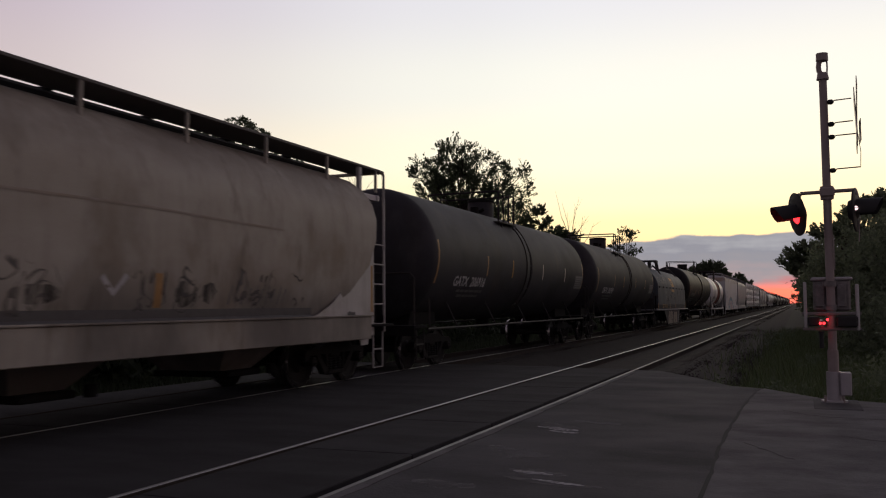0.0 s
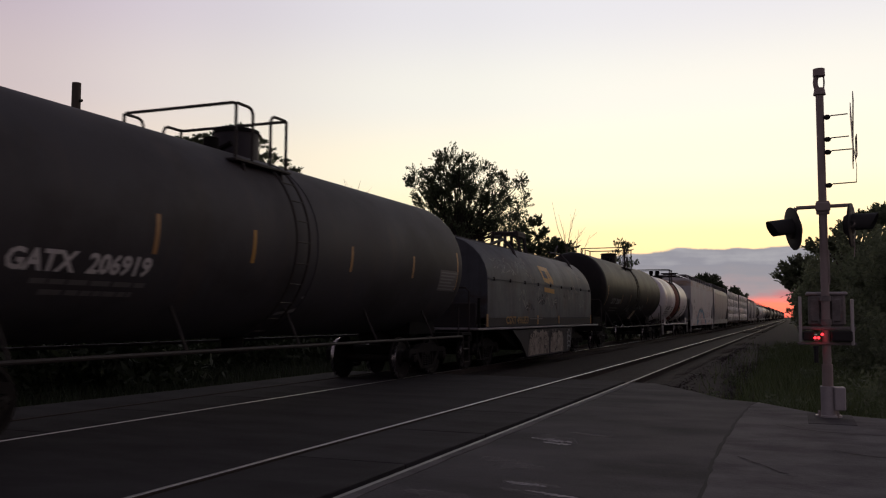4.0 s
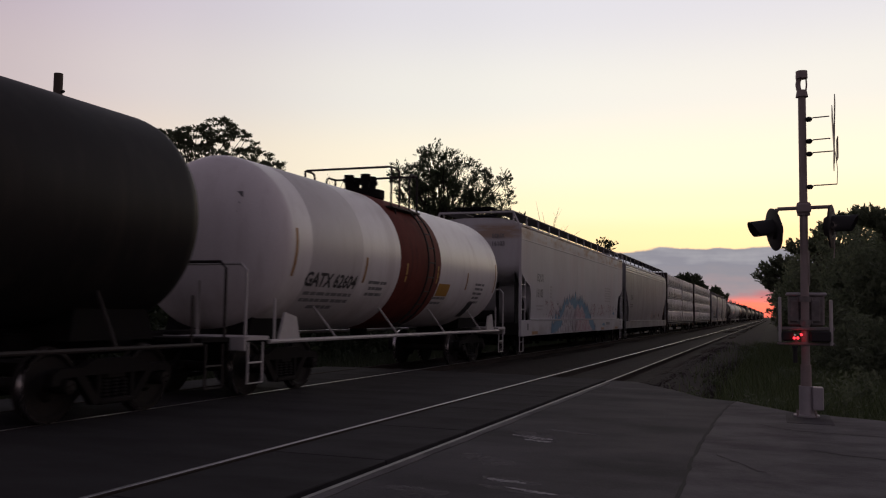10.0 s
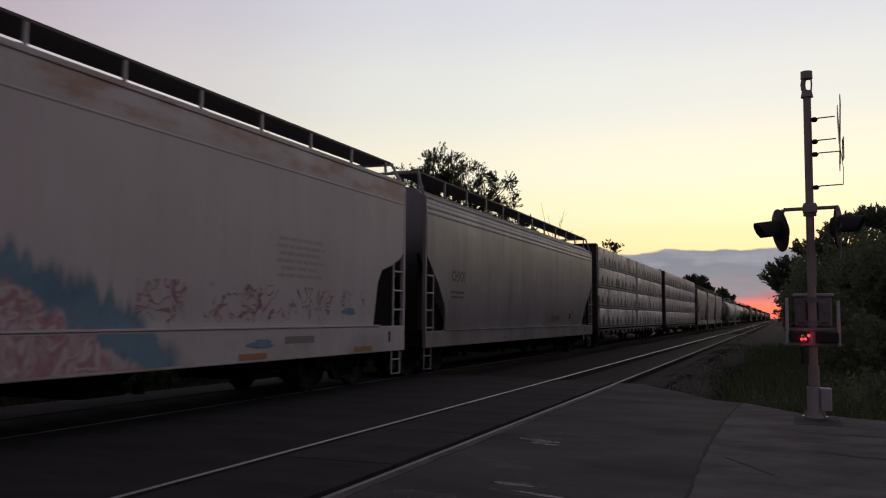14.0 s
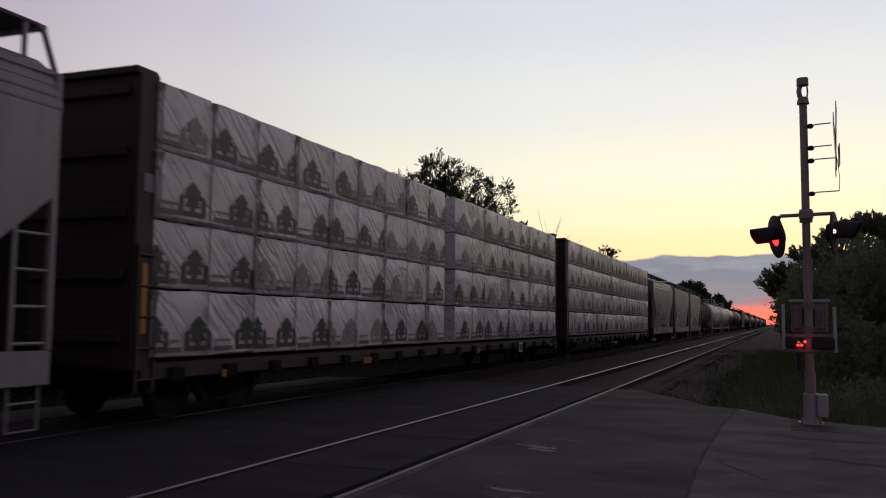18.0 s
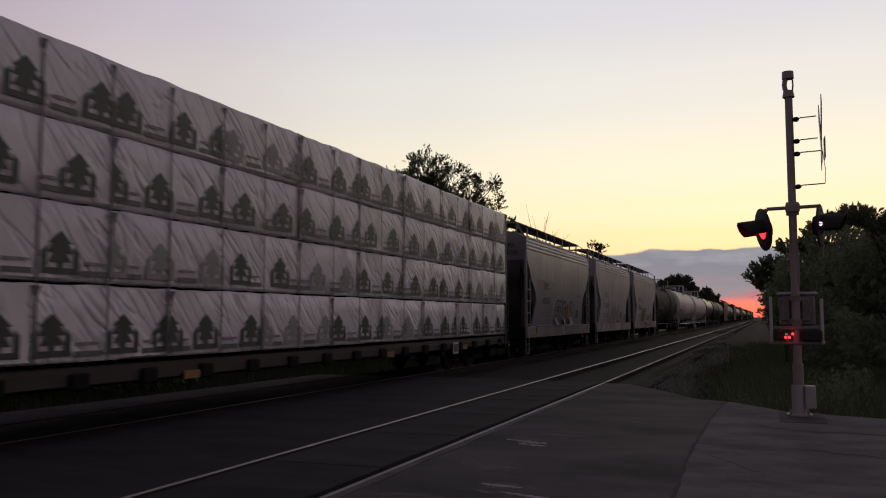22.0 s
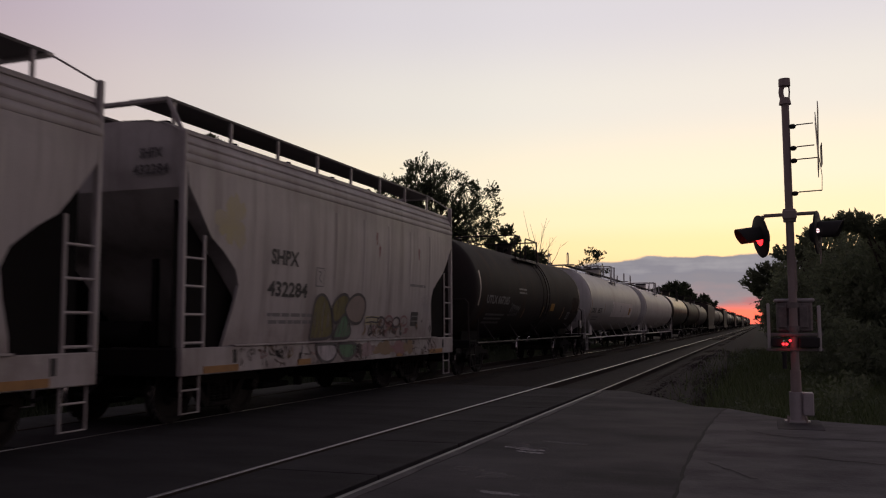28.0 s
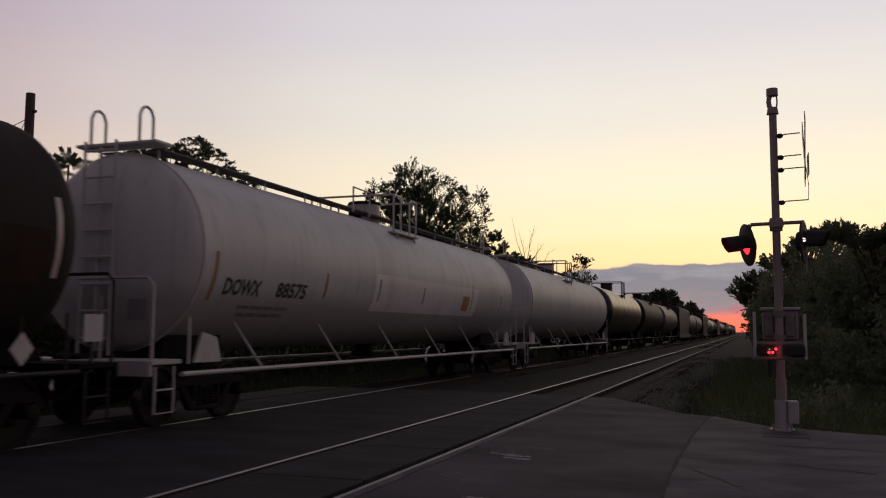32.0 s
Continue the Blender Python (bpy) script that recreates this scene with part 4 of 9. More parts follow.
def crack(pts, seed):
    """A thin ragged crack in the concrete, filled with dirt."""
    rr = random.Random(seed)
    line = []
    for (x0, y0), (x1, y1) in zip(pts, pts[1:]):
        line += [(x0 + (x1 - x0) * k / 6 + rr.uniform(-0.015, 0.015), y0 + (y1 - y0) * k / 6 + rr.uniform(-0.03, 0.03)) for k in range(6)]
    g = Geo()
    n = len(line)
    g.add([(x, y + rr.uniform(0.006, 0.03), 0.004) for x, y in line] + [(x, y - rr.uniform(0.006, 0.03), 0.004) for x, y in line], [(k, k + 1, n + k + 1, n + k) for k in range(n - 1)])
    solid("pavement_crack", g, TAR, "dark dirt-filled crack in the concrete", "crack", "structure")


crack([(-0.57, 9.63), (-0.32, 9.18), (-0.17, 8.84), (-0.06, 8.77)], 1)
crack([(-0.28, 12.75), (0.05, 12.25), (0.43, 12.07), (0.8, 12.01), (2.2, 11.8)], 2)
crack([(0.37, 10.45), (0.63, 10.23), (1.3, 10.0)], 3)


def streak_mark(pts, w, seed, mat=None):
    """A pale streak on the road, ragged and pointed at both ends."""
    rr = random.Random(seed)
    line = []
    for (x0, y0), (x1, y1) in zip(pts, pts[1:]):
        line += [(x0 + (x1 - x0) * k / 10, y0 + (y1 - y0) * k / 10) for k in range(10)]
    n = len(line)
    up = [(x, y + w * math.sin(math.pi * (k + 0.4) / n) ** 0.6 * rr.uniform(0.3, 1.0)) for k, (x, y) in enumerate(line)]
    dn = [(x, y - w * math.sin(math.pi * (k + 0.4) / n) ** 0.6 * rr.uniform(0.3, 1.0)) for k, (x, y) in enumerate(line)]
    g = Geo()
    g.add([(x, y, 0.0) for x, y in up] + [(x, y, 0.0) for x, y in dn], [(k, k + 1, n + k + 1, n + k) for k in range(n - 1)])
    solid("worn_road_marking", g, mat or PALE_STREAK, "pale streak on the asphalt", "road marking", "structure")


streak_mark([(-3.0, 10.5), (-2.7, 10.2), (-2.25, 9.85)], 0.42, 2)
streak_mark([(-2.92, 10.20), (-2.62, 10.07), (-2.36, 9.98)], 0.13, 15, BRIGHT_STREAK)
streak_mark([(-2.70, 9.90), (-2.5, 9.83), (-2.32, 9.80)], 0.08, 16, BRIGHT_STREAK)
streak_mark([(-3.0, 8.6), (-2.6, 8.3), (-2.2, 8.2)], 0.30, 5)
streak_mark([(-2.42, 7.50), (-2.2, 7.40), (-1.80, 7.30)], 0.20, 3)
streak_mark([(-2.36, 7.44), (-2.18, 7.39), (-1.96, 7.35)], 0.085, 13, BRIGHT_STREAK)
streak_mark([(-2.10, 7.12), (-1.85, 7.04), (-1.6, 6.98)], 0.055, 14, BRIGHT_STREAK)
streak_mark([(-2.34, 7.15), (-1.9, 7.0), (-1.38, 6.92)], 0.14, 4)
streak_mark([(-2.64, 10.85), (-2.28, 10.7), (-1.96, 10.62)], 0.18, 6)
streak_mark([(-3.02, 6.75), (-2.69, 6.7), (-2.40, 6.65)], 0.25, 7)


g = Geo()
rnd = random.Random(14)
ys = [-13.5 + 0.55 * i for i in range(60)]
g.prism_z([(R1 + 0.045, y) for y in ys] + [(R1 + 0.135 + rnd.uniform(-0.012, 0.03), y) for y in reversed(ys)], -0.05, 0.003)
solid("rail_edge_strip", g, CONCRETE, "pale worn filler strip along the rail", "filler strip", "structure")


def panel_run(name, x0, x1, y0, y1, n, top):
    """Crossing panels laid end to end between the rails."""
    floor_ob = solid(name, Geo().box(((x0 + x1) / 2, (y0 + y1) / 2, -0.30), (x1 - x0 + 0.5, y1 - y0, 0.40)), PANEL, "dark rubber crossing bed between the rails", "crossing", "structure")
    step = (y1 - y0) / n
    me = Geo().box((0, 0, 0), (x1 - x0, step - 0.02, 0.10), 0.008).mesh("crossing_panel", PANEL)
    for i in range(n):
        kid("crossing_panel", me, floor_ob, pose((x0 + x1) / 2, y0 + step * (i + 0.5), top - 0.05))


panel_run("crossing_bed_near", R2 + 0.105, R1 - 0.15, -13.6, 19.9, 14, -0.004)
panel_run("crossing_bed_far", R4 + 0.105, R3 - 0.105, -13.6, 20.5, 14, -0.004)


def rail(name, x, top_mat):
    prof = [(-0.07, -0.17), (0.07, -0.17), (0.07, -0.155), (0.012, -0.135), (0.010, -0.045), (0.034, -0.032), (0.034, -0.006), (0.028, -0.002),
            (-0.028, -0.002), (-0.034, -0.006), (-0.034, -0.032), (-0.010, -0.045), (-0.012, -0.135), (-0.07, -0.155)]
    ys = [-120, -14, 0, 20, 60, 150, 400, 1200]
    ob = solid(name, Geo().loft([[(x + a, y, b) for a, b in prof] for y in ys]), RAIL_SIDE, "steel rail with rusty sides and worn bright head", "rail", "structure")
    head = Geo().loft([[(x + a, y, b) for a, b in ((-0.029, -0.004), (0.029, -0.004), (0.024, 0.0), (-0.024, 0.0))] for y in ys])
    part("rail_head", head, top_mat, ob)
    return ob


rail("rail_near_right", R1, DULL_TOP)
rail("rail_near_left", R2, RAIL_TOP)
rail("rail_far_right", R3, RAIL_TOP)
rail("rail_far_left", R4, RAIL_SIDE)


def ballast_bed(name, xc, y0, y1):
    """A bank of ballast with a lumpy crown."""
    g = Geo()
    rnd = random.Random(int(xc * 10))
    ys = [y0 + (y1 - y0) * (i / 90) ** 1.7 for i in range(91)]
    prof = [(-3.0, -0.57), (-2.3, -0.36), (-1.6, -0.20), (-0.7, -0.145), (0.0, -0.15), (0.7, -0.145), (1.6, -0.20), (2.25, -0.36), (2.9, -0.57)]
    rows = []
    for y in ys:
        rows.append([(xc + a + rnd.uniform(-0.06, 0.06), y, b + rnd.uniform(-0.02, 0.02)) for a, b in prof])
    n = len(prof)
    g.add([p for r in rows for p in r], [(j * n + i, j * n + i + 1, (j + 1) * n + i + 1, (j + 1) * n + i) for j in range(len(rows) - 1) for i in range(n - 1)])
    return solid(name, g, BALLAST, "bank of grey-brown crushed stone under the track", "ballast", "structure")


beds = [ballast_bed("ballast_near", (R1 + R2) / 2, 19.0, 900), ballast_bed("ballast_far", (R3 + R4) / 2, 19.6, 900)]

# loose stones along the nearest shoulder
def stones(name, count, x0, x1, y0, y1, zf, seed):
    g = Geo()
    rnd = random.Random(seed)
    for _ in range(count):
        y = y0 + (y1 - y0) * rnd.random() ** 1.6
        x, r = rnd.uniform(x0, x1), rnd.uniform(0.015, 0.045)
        z = zf(x)
        pts = [(x + r * rnd.uniform(0.6, 1.3) * a, y + r * rnd.uniform(0.6, 1.3) * b, z + r * rnd.uniform(0.5, 1.0) * c)
               for a, b, c in ((1, 0, 0), (0, 1, 0), (-1, 0, 0), (0, -1, 0), (0.2, 0.1, 1), (0, 0, -0.6))]
        g.add(pts, [(0, 1, 4), (1, 2, 4), (2, 3, 4), (3, 0, 4), (1, 0, 5), (2, 1, 5), (3, 2, 5), (0, 3, 5)])
    return solid(name, g, BALLAST, "loose crushed stones on the ballast shoulder", "stones", "stuff", tidy=False)


stones("loose_ballast", 9000, -3.3, -0.9, 19.2, 60, lambda x: -0.20 if x < -2.5 else -0.22 - (x + 2.5) * 0.26, 5)


# ---- the train ----
def make_truck_meshes():
    d = {}
    g = Geo()
    ol = [(-1.12, 0.60), (-1.05, 0.66), (-0.66, 0.66), (-0.42, 0.74), (0.42, 0.74), (0.66, 0.66), (1.05, 0.66), (1.12, 0.60), (1.12, 0.44), (1.04, 0.44),
          (1.02, 0.54), (0.76, 0.54), (0.70, 0.42), (0.34, 0.22), (-0.34, 0.22), (-0.70, 0.42), (-0.76, 0.54), (-1.02, 0.54), (-1.04, 0.44), (-1.12, 0.44)]
    g.prism_x([(-1.12, 0.48), (-1.10, 0.62), (-1.0, 0.68), (-0.62, 0.68), (-0.40, 0.78), (0.40, 0.78), (0.62, 0.68), (1.0, 0.68), (1.10, 0.62), (1.12, 0.48), (1.0, 0.48), (0.96, 0.56), (0.6, 0.58), (-0.6, 0.58), (-0.96, 0.56), (-1.0, 0.48)], -0.07, 0.07)
    for s in (-1, 1):
        g.prism_x([(s * 0.72, 0.58), (s * 0.58, 0.60), (s * 0.26, 0.22), (s * 0.40, 0.20)], -0.06, 0.06)
    g.box((0, 0, 0.23), (0.16, 0.62, 0.08), 0.02)
    for s in (-1, 1):
        g.box((0, s * 0.31, 0.46), (0.12, 0.07, 0.46), 0.01)
    d["side_frame"] = g.mesh("side_frame", TRUCK)
    d["spring"] = Geo().loft([[(rr * math.cos(k * 0.6283), rr * math.sin(k * 0.6283), zz) for k in range(10)] for zz, rr in
                              [(0.28 + 0.0225 * i, 0.075 if i % 2 else 0.055) for i in range(11)]]).mesh("spring", TRUCK)
    g = Geo()
    g.box((0, 0, 0.60), (2.1, 0.42, 0.24), 0.05)
    g.tube((0, 0, 0.70), (0, 0, 0.82), 0.2, seg=16)
    g.tube((-0.6, -0.72, 0.42), (0.6, -0.72, 0.42), 0.05)
    g.tube((-0.6, 0.72, 0.42), (0.6, 0.72, 0.42), 0.05)
    d["truck_bolster"] = g.mesh("truck_bolster", TRUCK)
    g = Geo()
    for s in (-1, 1):
        g.lathe_x([(s * 0.685, 0.10), (s * 0.685, 0.485), (s * 0.715, 0.487), (s * 0.735, 0.458), (s * 0.815, 0.452), (s * 0.82, 0.40), (s * 0.775, 0.36), (s * 0.765, 0.20), (s * 0.83, 0.15), (s * 0.83, 0.09)], 28)
        g.lathe_x([(s * 0.84, 0.085), (s * 0.97, 0.095), (s * 1.12, 0.085), (s * 1.13, 0.05)], 14)
        for k in range(3):
            a = 2.094 * k
            g.tube((s * 1.13, 0.045 * math.cos(a), 0.045 * math.sin(a)), (s * 1.15, 0.045 * math.cos(a), 0.045 * math.sin(a)), 0.016, seg=6)
    g.tube((-0.8, 0, 0), (0.8, 0, 0), 0.085, seg=14)
    plain = len(g.f)
    for s in (-1, 1):
        g.loft([[(x, r * math.cos(2 * math.pi * k / 28), r * math.sin(2 * math.pi * k / 28)) for k in range(28)] for x, r in ((s * 0.738, 0.4595), (s * 0.742, 0.4605), (s * 0.812, 0.4550), (s * 0.822, 0.450))], cap=False)
    me = g.mesh("wheelset", WHEEL)
    me.materials.append(TREAD)
    for p in me.polygons[plain:]:
        p.material_index = 1
    d["wheelset"] = me
    g = Geo()
    g.box((0, 0.0, 0.86), (0.34, 0.6, 0.22), 0.03)
    g.box((0, 0.40, 0.86), (0.16, 0.5, 0.16), 0.03)
    g.box((0, 0.66, 0.86), (0.26, 0.22, 0.28), 0.06)
    d["coupler"] = g.mesh("coupler", TRUCK)
    g = Geo()
    g.pipe([(0, 0, 0), (0, 0.18, -0.16), (0, 0.36, -0.24), (0, 0.5, -0.2)], 0.03)
    d["air_hose"] = g.mesh("air_hose", SOOT)
    return d


TM = make_truck_meshes()
WHEELSETS = []
CARS = []


def running_gear(car, L, inset=1.95, near=True):
    """Two trucks with their wheels, couplers and hoses."""
    for s in (-1, 1):
        t = kid("truck", TM["truck_bolster"], car, pose(0, s * (L / 2 - inset), 0))
        for e in (-1, 1):
            kid("side_frame", TM["side_frame"], t, pose(e * 0.99, 0, 0))
            if near:
                for yy in (-0.17, 0.0, 0.17) if e > 0 else (0.0,):
                    kid("spring", TM["spring"], t, pose(e * 0.99, yy, 0))
            w = kid("wheelset", TM["wheelset"], t, pose(0, e * 0.889, 0.46))
            if near:
                WHEELSETS.append(w)
        kid("coupler", TM["coupler"], car, pose(0, s * (L / 2 - 0.08), 0, 0, 0, 0 if s > 0 else 180))
        if near:
            kid("air_hose", TM["air_hose"], car, pose(0.25, s * (L / 2), 0.72, 0, 0, 0 if s > 0 else 180))


def ladder(car, x, y0, y1, z0, z1, mat, step=0.4, r=0.018):
    g = Geo().box((x, y0, (z0 + z1) / 2), (0.03, 0.05, z1 - z0), 0.005)
    ob = part("ladder", g.box((x, y1, (z0 + z1) / 2), (0.03, 0.05, z1 - z0), 0.005), mat, car)
    me = Geo().tube((0, min(y0, y1), 0), (0, max(y0, y1), 0), r, seg=6).mesh("rung", mat)
    z = z0 + step * 0.4
    while z < z1 - 0.05:
        kid("rung", me, ob, pose(x, 0, z))
        z += step


def stirrup(car, x, y, z0, z1, w, mat):
    part("stirrup_step", Geo().pipe([(x, y - w / 2, z1), (x, y - w / 2, z0), (x, y + w / 2, z0), (x, y + w / 2, z1)], 0.02).tube((x, y - w / 2, (z0 + z1) / 2), (x, y + w / 2, (z0 + z1) / 2), 0.016, seg=6), mat, car)


def rail_car(name, y0, y1, label, category, group="cars of the freight train"):
    c = thing(name, pose(TRAIN_X, (y0 + y1) / 2, 0), label, category, group)
    CARS.append((c, (y0 + y1) / 2))
    return c, y1 - y0


def tank_car(name, y0, y1, label, skin_mat, trim=None, r=1.50, zc=2.69, head=0.62, over=0.85, near=True, marks=None, tapes=(),
             band=None, braces=False, walk_len=0.0, man_y=None, valves=False, frames=(-0.75, 0.80, 0.48), man=(0.40, 0.42), climb=-0.35):
    """A tank car: dished shell on stub sills, dome, platform with rails, side bars, ladders."""
    car, L = rail_car(name, y0, y1, label, "tank car")
    trim = trim or skin_mat
    o_near, o_far = over if isinstance(over, tuple) else (over, over)
    half = L / 2 - o_far                      # where the far head ends
    cyl = half - head
    rows = [(-half, 0.02)] + [(-cyl - head * math.cos(radians(a)), r * math.sin(radians(a)) ** 0.75) for a in (12, 25, 40, 55, 70, 82)]
    rows += [(-cyl, r), (-cyl + 0.02, r)]
    rows = [(y - (L / 2 - o_near - half), k) for y, k in rows] + [(-y, k) for y, k in reversed(rows)]
    part("shell", Geo().lathe_y(rows, 56 if near else 32, 0, zc), skin_mat, car)
    skin = lambda y, z: math.sqrt(max(r * r - (z - zc) ** 2, 0.0001))
    top = zc + r
    my = 0.0 if man_y is None else man_y
    bar_z = 0.80 if walk_len else 0.92
    # saddles, stub sills, bottom fittings
    for s in (-1, 1):
        part("stub_sill", Geo().box((0, s * (L / 2 - 1.5), 0.93), (0.5, 3.0, 0.3), 0.03), SOOT, car)
        g = Geo().prism_x([(s * (L / 2 - 1.0), 1.0), (s * (L / 2 - 2.6), 1.0), (s * (L / 2 - 2.5), 1.75), (s * (L / 2 - 1.3), 1.75)], -0.85, 0.85)
        part("saddle", g, SOOT, car)
        g = Geo().box((0, s * (L / 2 - 0.35), 0.98), (2.9, 0.7, 0.07), 0.01)
        part("end_platform", g.box((0, s * (L / 2 - 0.02), 0.90), (2.9, 0.06, 0.22), 0.01), trim if trim is not DARK_RAIL else SOOT, car)
    part("bottom_outlet", Geo().tube((0, my, zc - r - 0.28), (0, my, zc - r + 0.1), 0.2, seg=14).box((0, my, zc - r - 0.22), (0.5, 0.3, 0.12), 0.02), SOOT, car)
    for e in (-1, 1):
        part("side_bar", Geo().tube((e * 1.45, -L / 2 + 0.7, bar_z), (e * 1.45, L / 2 - 0.7, bar_z), 0.03 if not braces else 0.038), trim, car)
        if near:
            n = int(cyl * 2 / 2.6)
            for k in range(n):
                yy = -cyl + cyl * 2 * (k + 0.5) / n
                part("bar_brace", Geo().tube((e * 1.45, yy + (0.35 if braces else 0.0), bar_z + 0.01), (e * (skin(0, zc - 1.05) - 0.05), yy, zc - 1.02), 0.022), trim, car)
    for s in (-1, 1):
        for e in (-1, 1):
            # corner grab rail and end hoop
            yb = s * (L / 2 - 0.08)
            part("corner_rail", Geo().pipe([(e * 1.40, yb, 0.95), (e * 1.40, yb, 2.05), (e * 1.30, yb, 2.15), (0.12 * e, yb, 2.15)], 0.024), trim, car)
            if near and e > 0:
                part("end_post", Geo().tube((e * 1.42, s * (L / 2 - 0.9), 0.94), (e * 1.42, s * (L / 2 - 0.9), 1.62), 0.022), trim, car)
                stirrup(car, e * 1.42, s * (L / 2 - 0.35), 0.28, 0.92, 0.42, trim)
                if trim is not DARK_RAIL:
                    part("saddle_plate", Geo().prism_x([(s * (L / 2 - 1.05), 0.95), (s * (L / 2 - 1.75), 0.95), (s * (L / 2 - 1.62), 1.32), (s * (L / 2 - 1.24), 1.40)], 1.38 if trim is WHITE_RAIL else 1.12, 1.42 if trim is WHITE_RAIL else 1.17), trim if trim is not DARK_RAIL else SOOT, car)
        if near:
            ladder(car, 0.35 if s < 0 else -0.35, s * (L / 2 - 0.3), s * (L / 2 - 0.3) + 0.01, 1.0, 1.9, trim)
    if near:
        part("brake_wheel", Geo().lathe_y([(-L / 2 + 0.16, 0.26), (-L / 2 + 0.18, 0.29), (-L / 2 + 0.20, 0.26)], 20, -0.75, 1.75), SOOT, car)
        for s in (1,) if skin_mat in (BLACK_TANK, DULL_BLACK, BROWN_TANK) else ():
            part("hoop_band", Geo().lathe_y([(s * cyl * 0.06 - 0.09, r + 0.002), (s * cyl * 0.06 - 0.08, r + 0.012), (s * cyl * 0.06 + 0.08, r + 0.012), (s * cyl * 0.06 + 0.09, r + 0.002)], 56, 0, zc), skin_mat, car)
    # dome, platform, rails
    if valves:
        g = Geo().tube((0, my, top - 0.05), (0, my, top + 0.14), 0.55, seg=24)
        dome = part("manway", g, SOOT, car)
        for dx, dy in ((0.25, -0.3), (-0.2, -0.25), (0.2, 0.1), (-0.25, 0.2), (0.1, 0.36)):
            part("valve", Geo().tube((dx, my + dy, top + 0.1), (dx, my + dy, top + 0.48), 0.09, 0.12, seg=12).tube((dx - 0.14, my + dy, top + 0.36), (dx + 0.14, my + dy, top + 0.36), 0.05), SOOT, dome)
    else:
        dome = part("manway", Geo().tube((0, my, top - 0.12), (0, my, top + man[1]), man[0], seg=24), trim if trim is not DARK_RAIL else skin_mat, car)
        part("lid", Geo().tube((0, my, top + man[1]), (0, my, top + man[1] + 0.07), man[0] + 0.03, man[0], seg=24), SOOT, dome)
        if near:
            part("vent_fitting", Geo().tube((0.1, my - 0.85, top - 0.1), (0.1, my - 0.85, top + 0.2), 0.13, seg=12).tube((-0.1, my - 0.55, top), (0.3, my - 0.55, top + 0.16), 0.05), SOOT, car)
    rail_mat = DARK_RAIL if skin_mat in (BLACK_TANK, DULL_BLACK, BROWN_TANK) or valves else trim
    px, pz, zt = 1.10, zc + math.sqrt(r * r - 1.02 ** 2), top + (frames[4] if len(frames) > 4 else 0.55)
    for e in (-1, 1):
        part("platform", Geo().box((e * 1.0, my + (frames[0] + frames[1]) / 2, pz + 0.03), (0.34, frames[1] - frames[0] + 0.1, 0.045), 0.008), rail_mat, car)
        for dy in (frames[0] + 0.2, frames[1] - 0.2):
            part("platform_bracket", Geo().tube((e * 1.12, my + dy, pz), (e * 1.16, my + dy, pz - 0.26), 0.025), rail_mat, car)
    for ya, d in ((my + frames[0], 1), (my + frames[1], -1)):
        pts = []
        for e in (1, -1):
            k = (frames[3] if len(frames) > 3 else 0.48) if d > 0 else frames[2]
            run = [(e * px, ya + d * k, pz), (e * px, ya + d * k, zt - 0.10), (e * px, ya + d * (k - 0.04), zt - 0.03), (e * px, ya + d * (k - 0.12), zt), (e * px, ya + d * 0.06, zt), (e * (px - 0.06), ya, zt)]
            pts += run if e > 0 else run[::-1]
        part("guard_rail", Geo().pipe(pts, 0.026), rail_mat, car)
        for e in (1, -1):
            part("guard_post", Geo().tube((e * px, ya + d * 0.02, pz), (e * px, ya + d * 0.02, zt), 0.026), rail_mat, car)
    if near and not walk_len:
        ry = my + frames[1] + climb
        rl = part("side_ladder", Geo().pipe([((r + 0.10) * math.cos(a), ry - 0.2, zc + (r + 0.10) * math.sin(a)) for a in [radians(d) for d in range(-64, 50, 6)]], 0.02)
                  .pipe([((r + 0.10) * math.cos(a), ry + 0.2, zc + (r + 0.10) * math.sin(a)) for a in [radians(d) for d in range(-64, 50, 6)]], 0.02), rail_mat, car)
        rung = Geo().tube((0, -0.2, 0), (0, 0.2, 0), 0.014, seg=6).mesh("rung", rail_mat)
        for d in range(-60, 48, 12):
            kid("rung", rung, rl, pose((r + 0.10) * math.cos(radians(d)), ry, zc + (r + 0.10) * math.sin(radians(d))))
    if band:
        part("painted_band", Geo().lathe_y([(band[0], r + 0.0005), (band[0] + 0.02, r + 0.006), (band[1] - 0.02, r + 0.006), (band[1], r + 0.0005)], 56, 0, zc), BAND_BROWN, car)
    if walk_len:
        for e in (-1, 1):
            part("roof_walk", Geo().box((e * 0.42, 0, top + 0.075), (0.30, walk_len, 0.035), 0.008), GRATE, car)
            part("jacket_ring", Geo().lathe_y([(e * cyl - 0.03, r), (e * cyl - 0.025, r + 0.016), (e * cyl + 0.025, r + 0.016), (e * cyl + 0.03, r)], 56, 0, zc), trim, car)
        me = Geo().tube((0, 0, top - 0.12), (0, 0, top + 0.07), 0.016).mesh("walk_post", trim)
        n = int(walk_len / 1.5)
        for k in range(n + 1):
            for e in (-1, 1):
                kid("walk_post", me, car, pose(e * 0.5, -walk_len / 2 + walk_len * k / n, 0))
        for s in (-1, 1):
            part("end_walk", Geo().box((0, s * (walk_len / 2 + 0.2), top + 0.12), (1.5, 0.4, 0.05), 0.01), trim, car)
            for e in (-1, 1):
                part("grab_hoop", Geo().pipe([(e * 0.45, s * (walk_len / 2 + 0.25) + dy, top + zz) for dy, zz in ((-0.16, 0.14), (-0.16, 0.55), (-0.1, 0.66), (0, 0.70), (0.1, 0.66), (0.16, 0.55), (0.16, 0.14))], 0.024), trim, car)
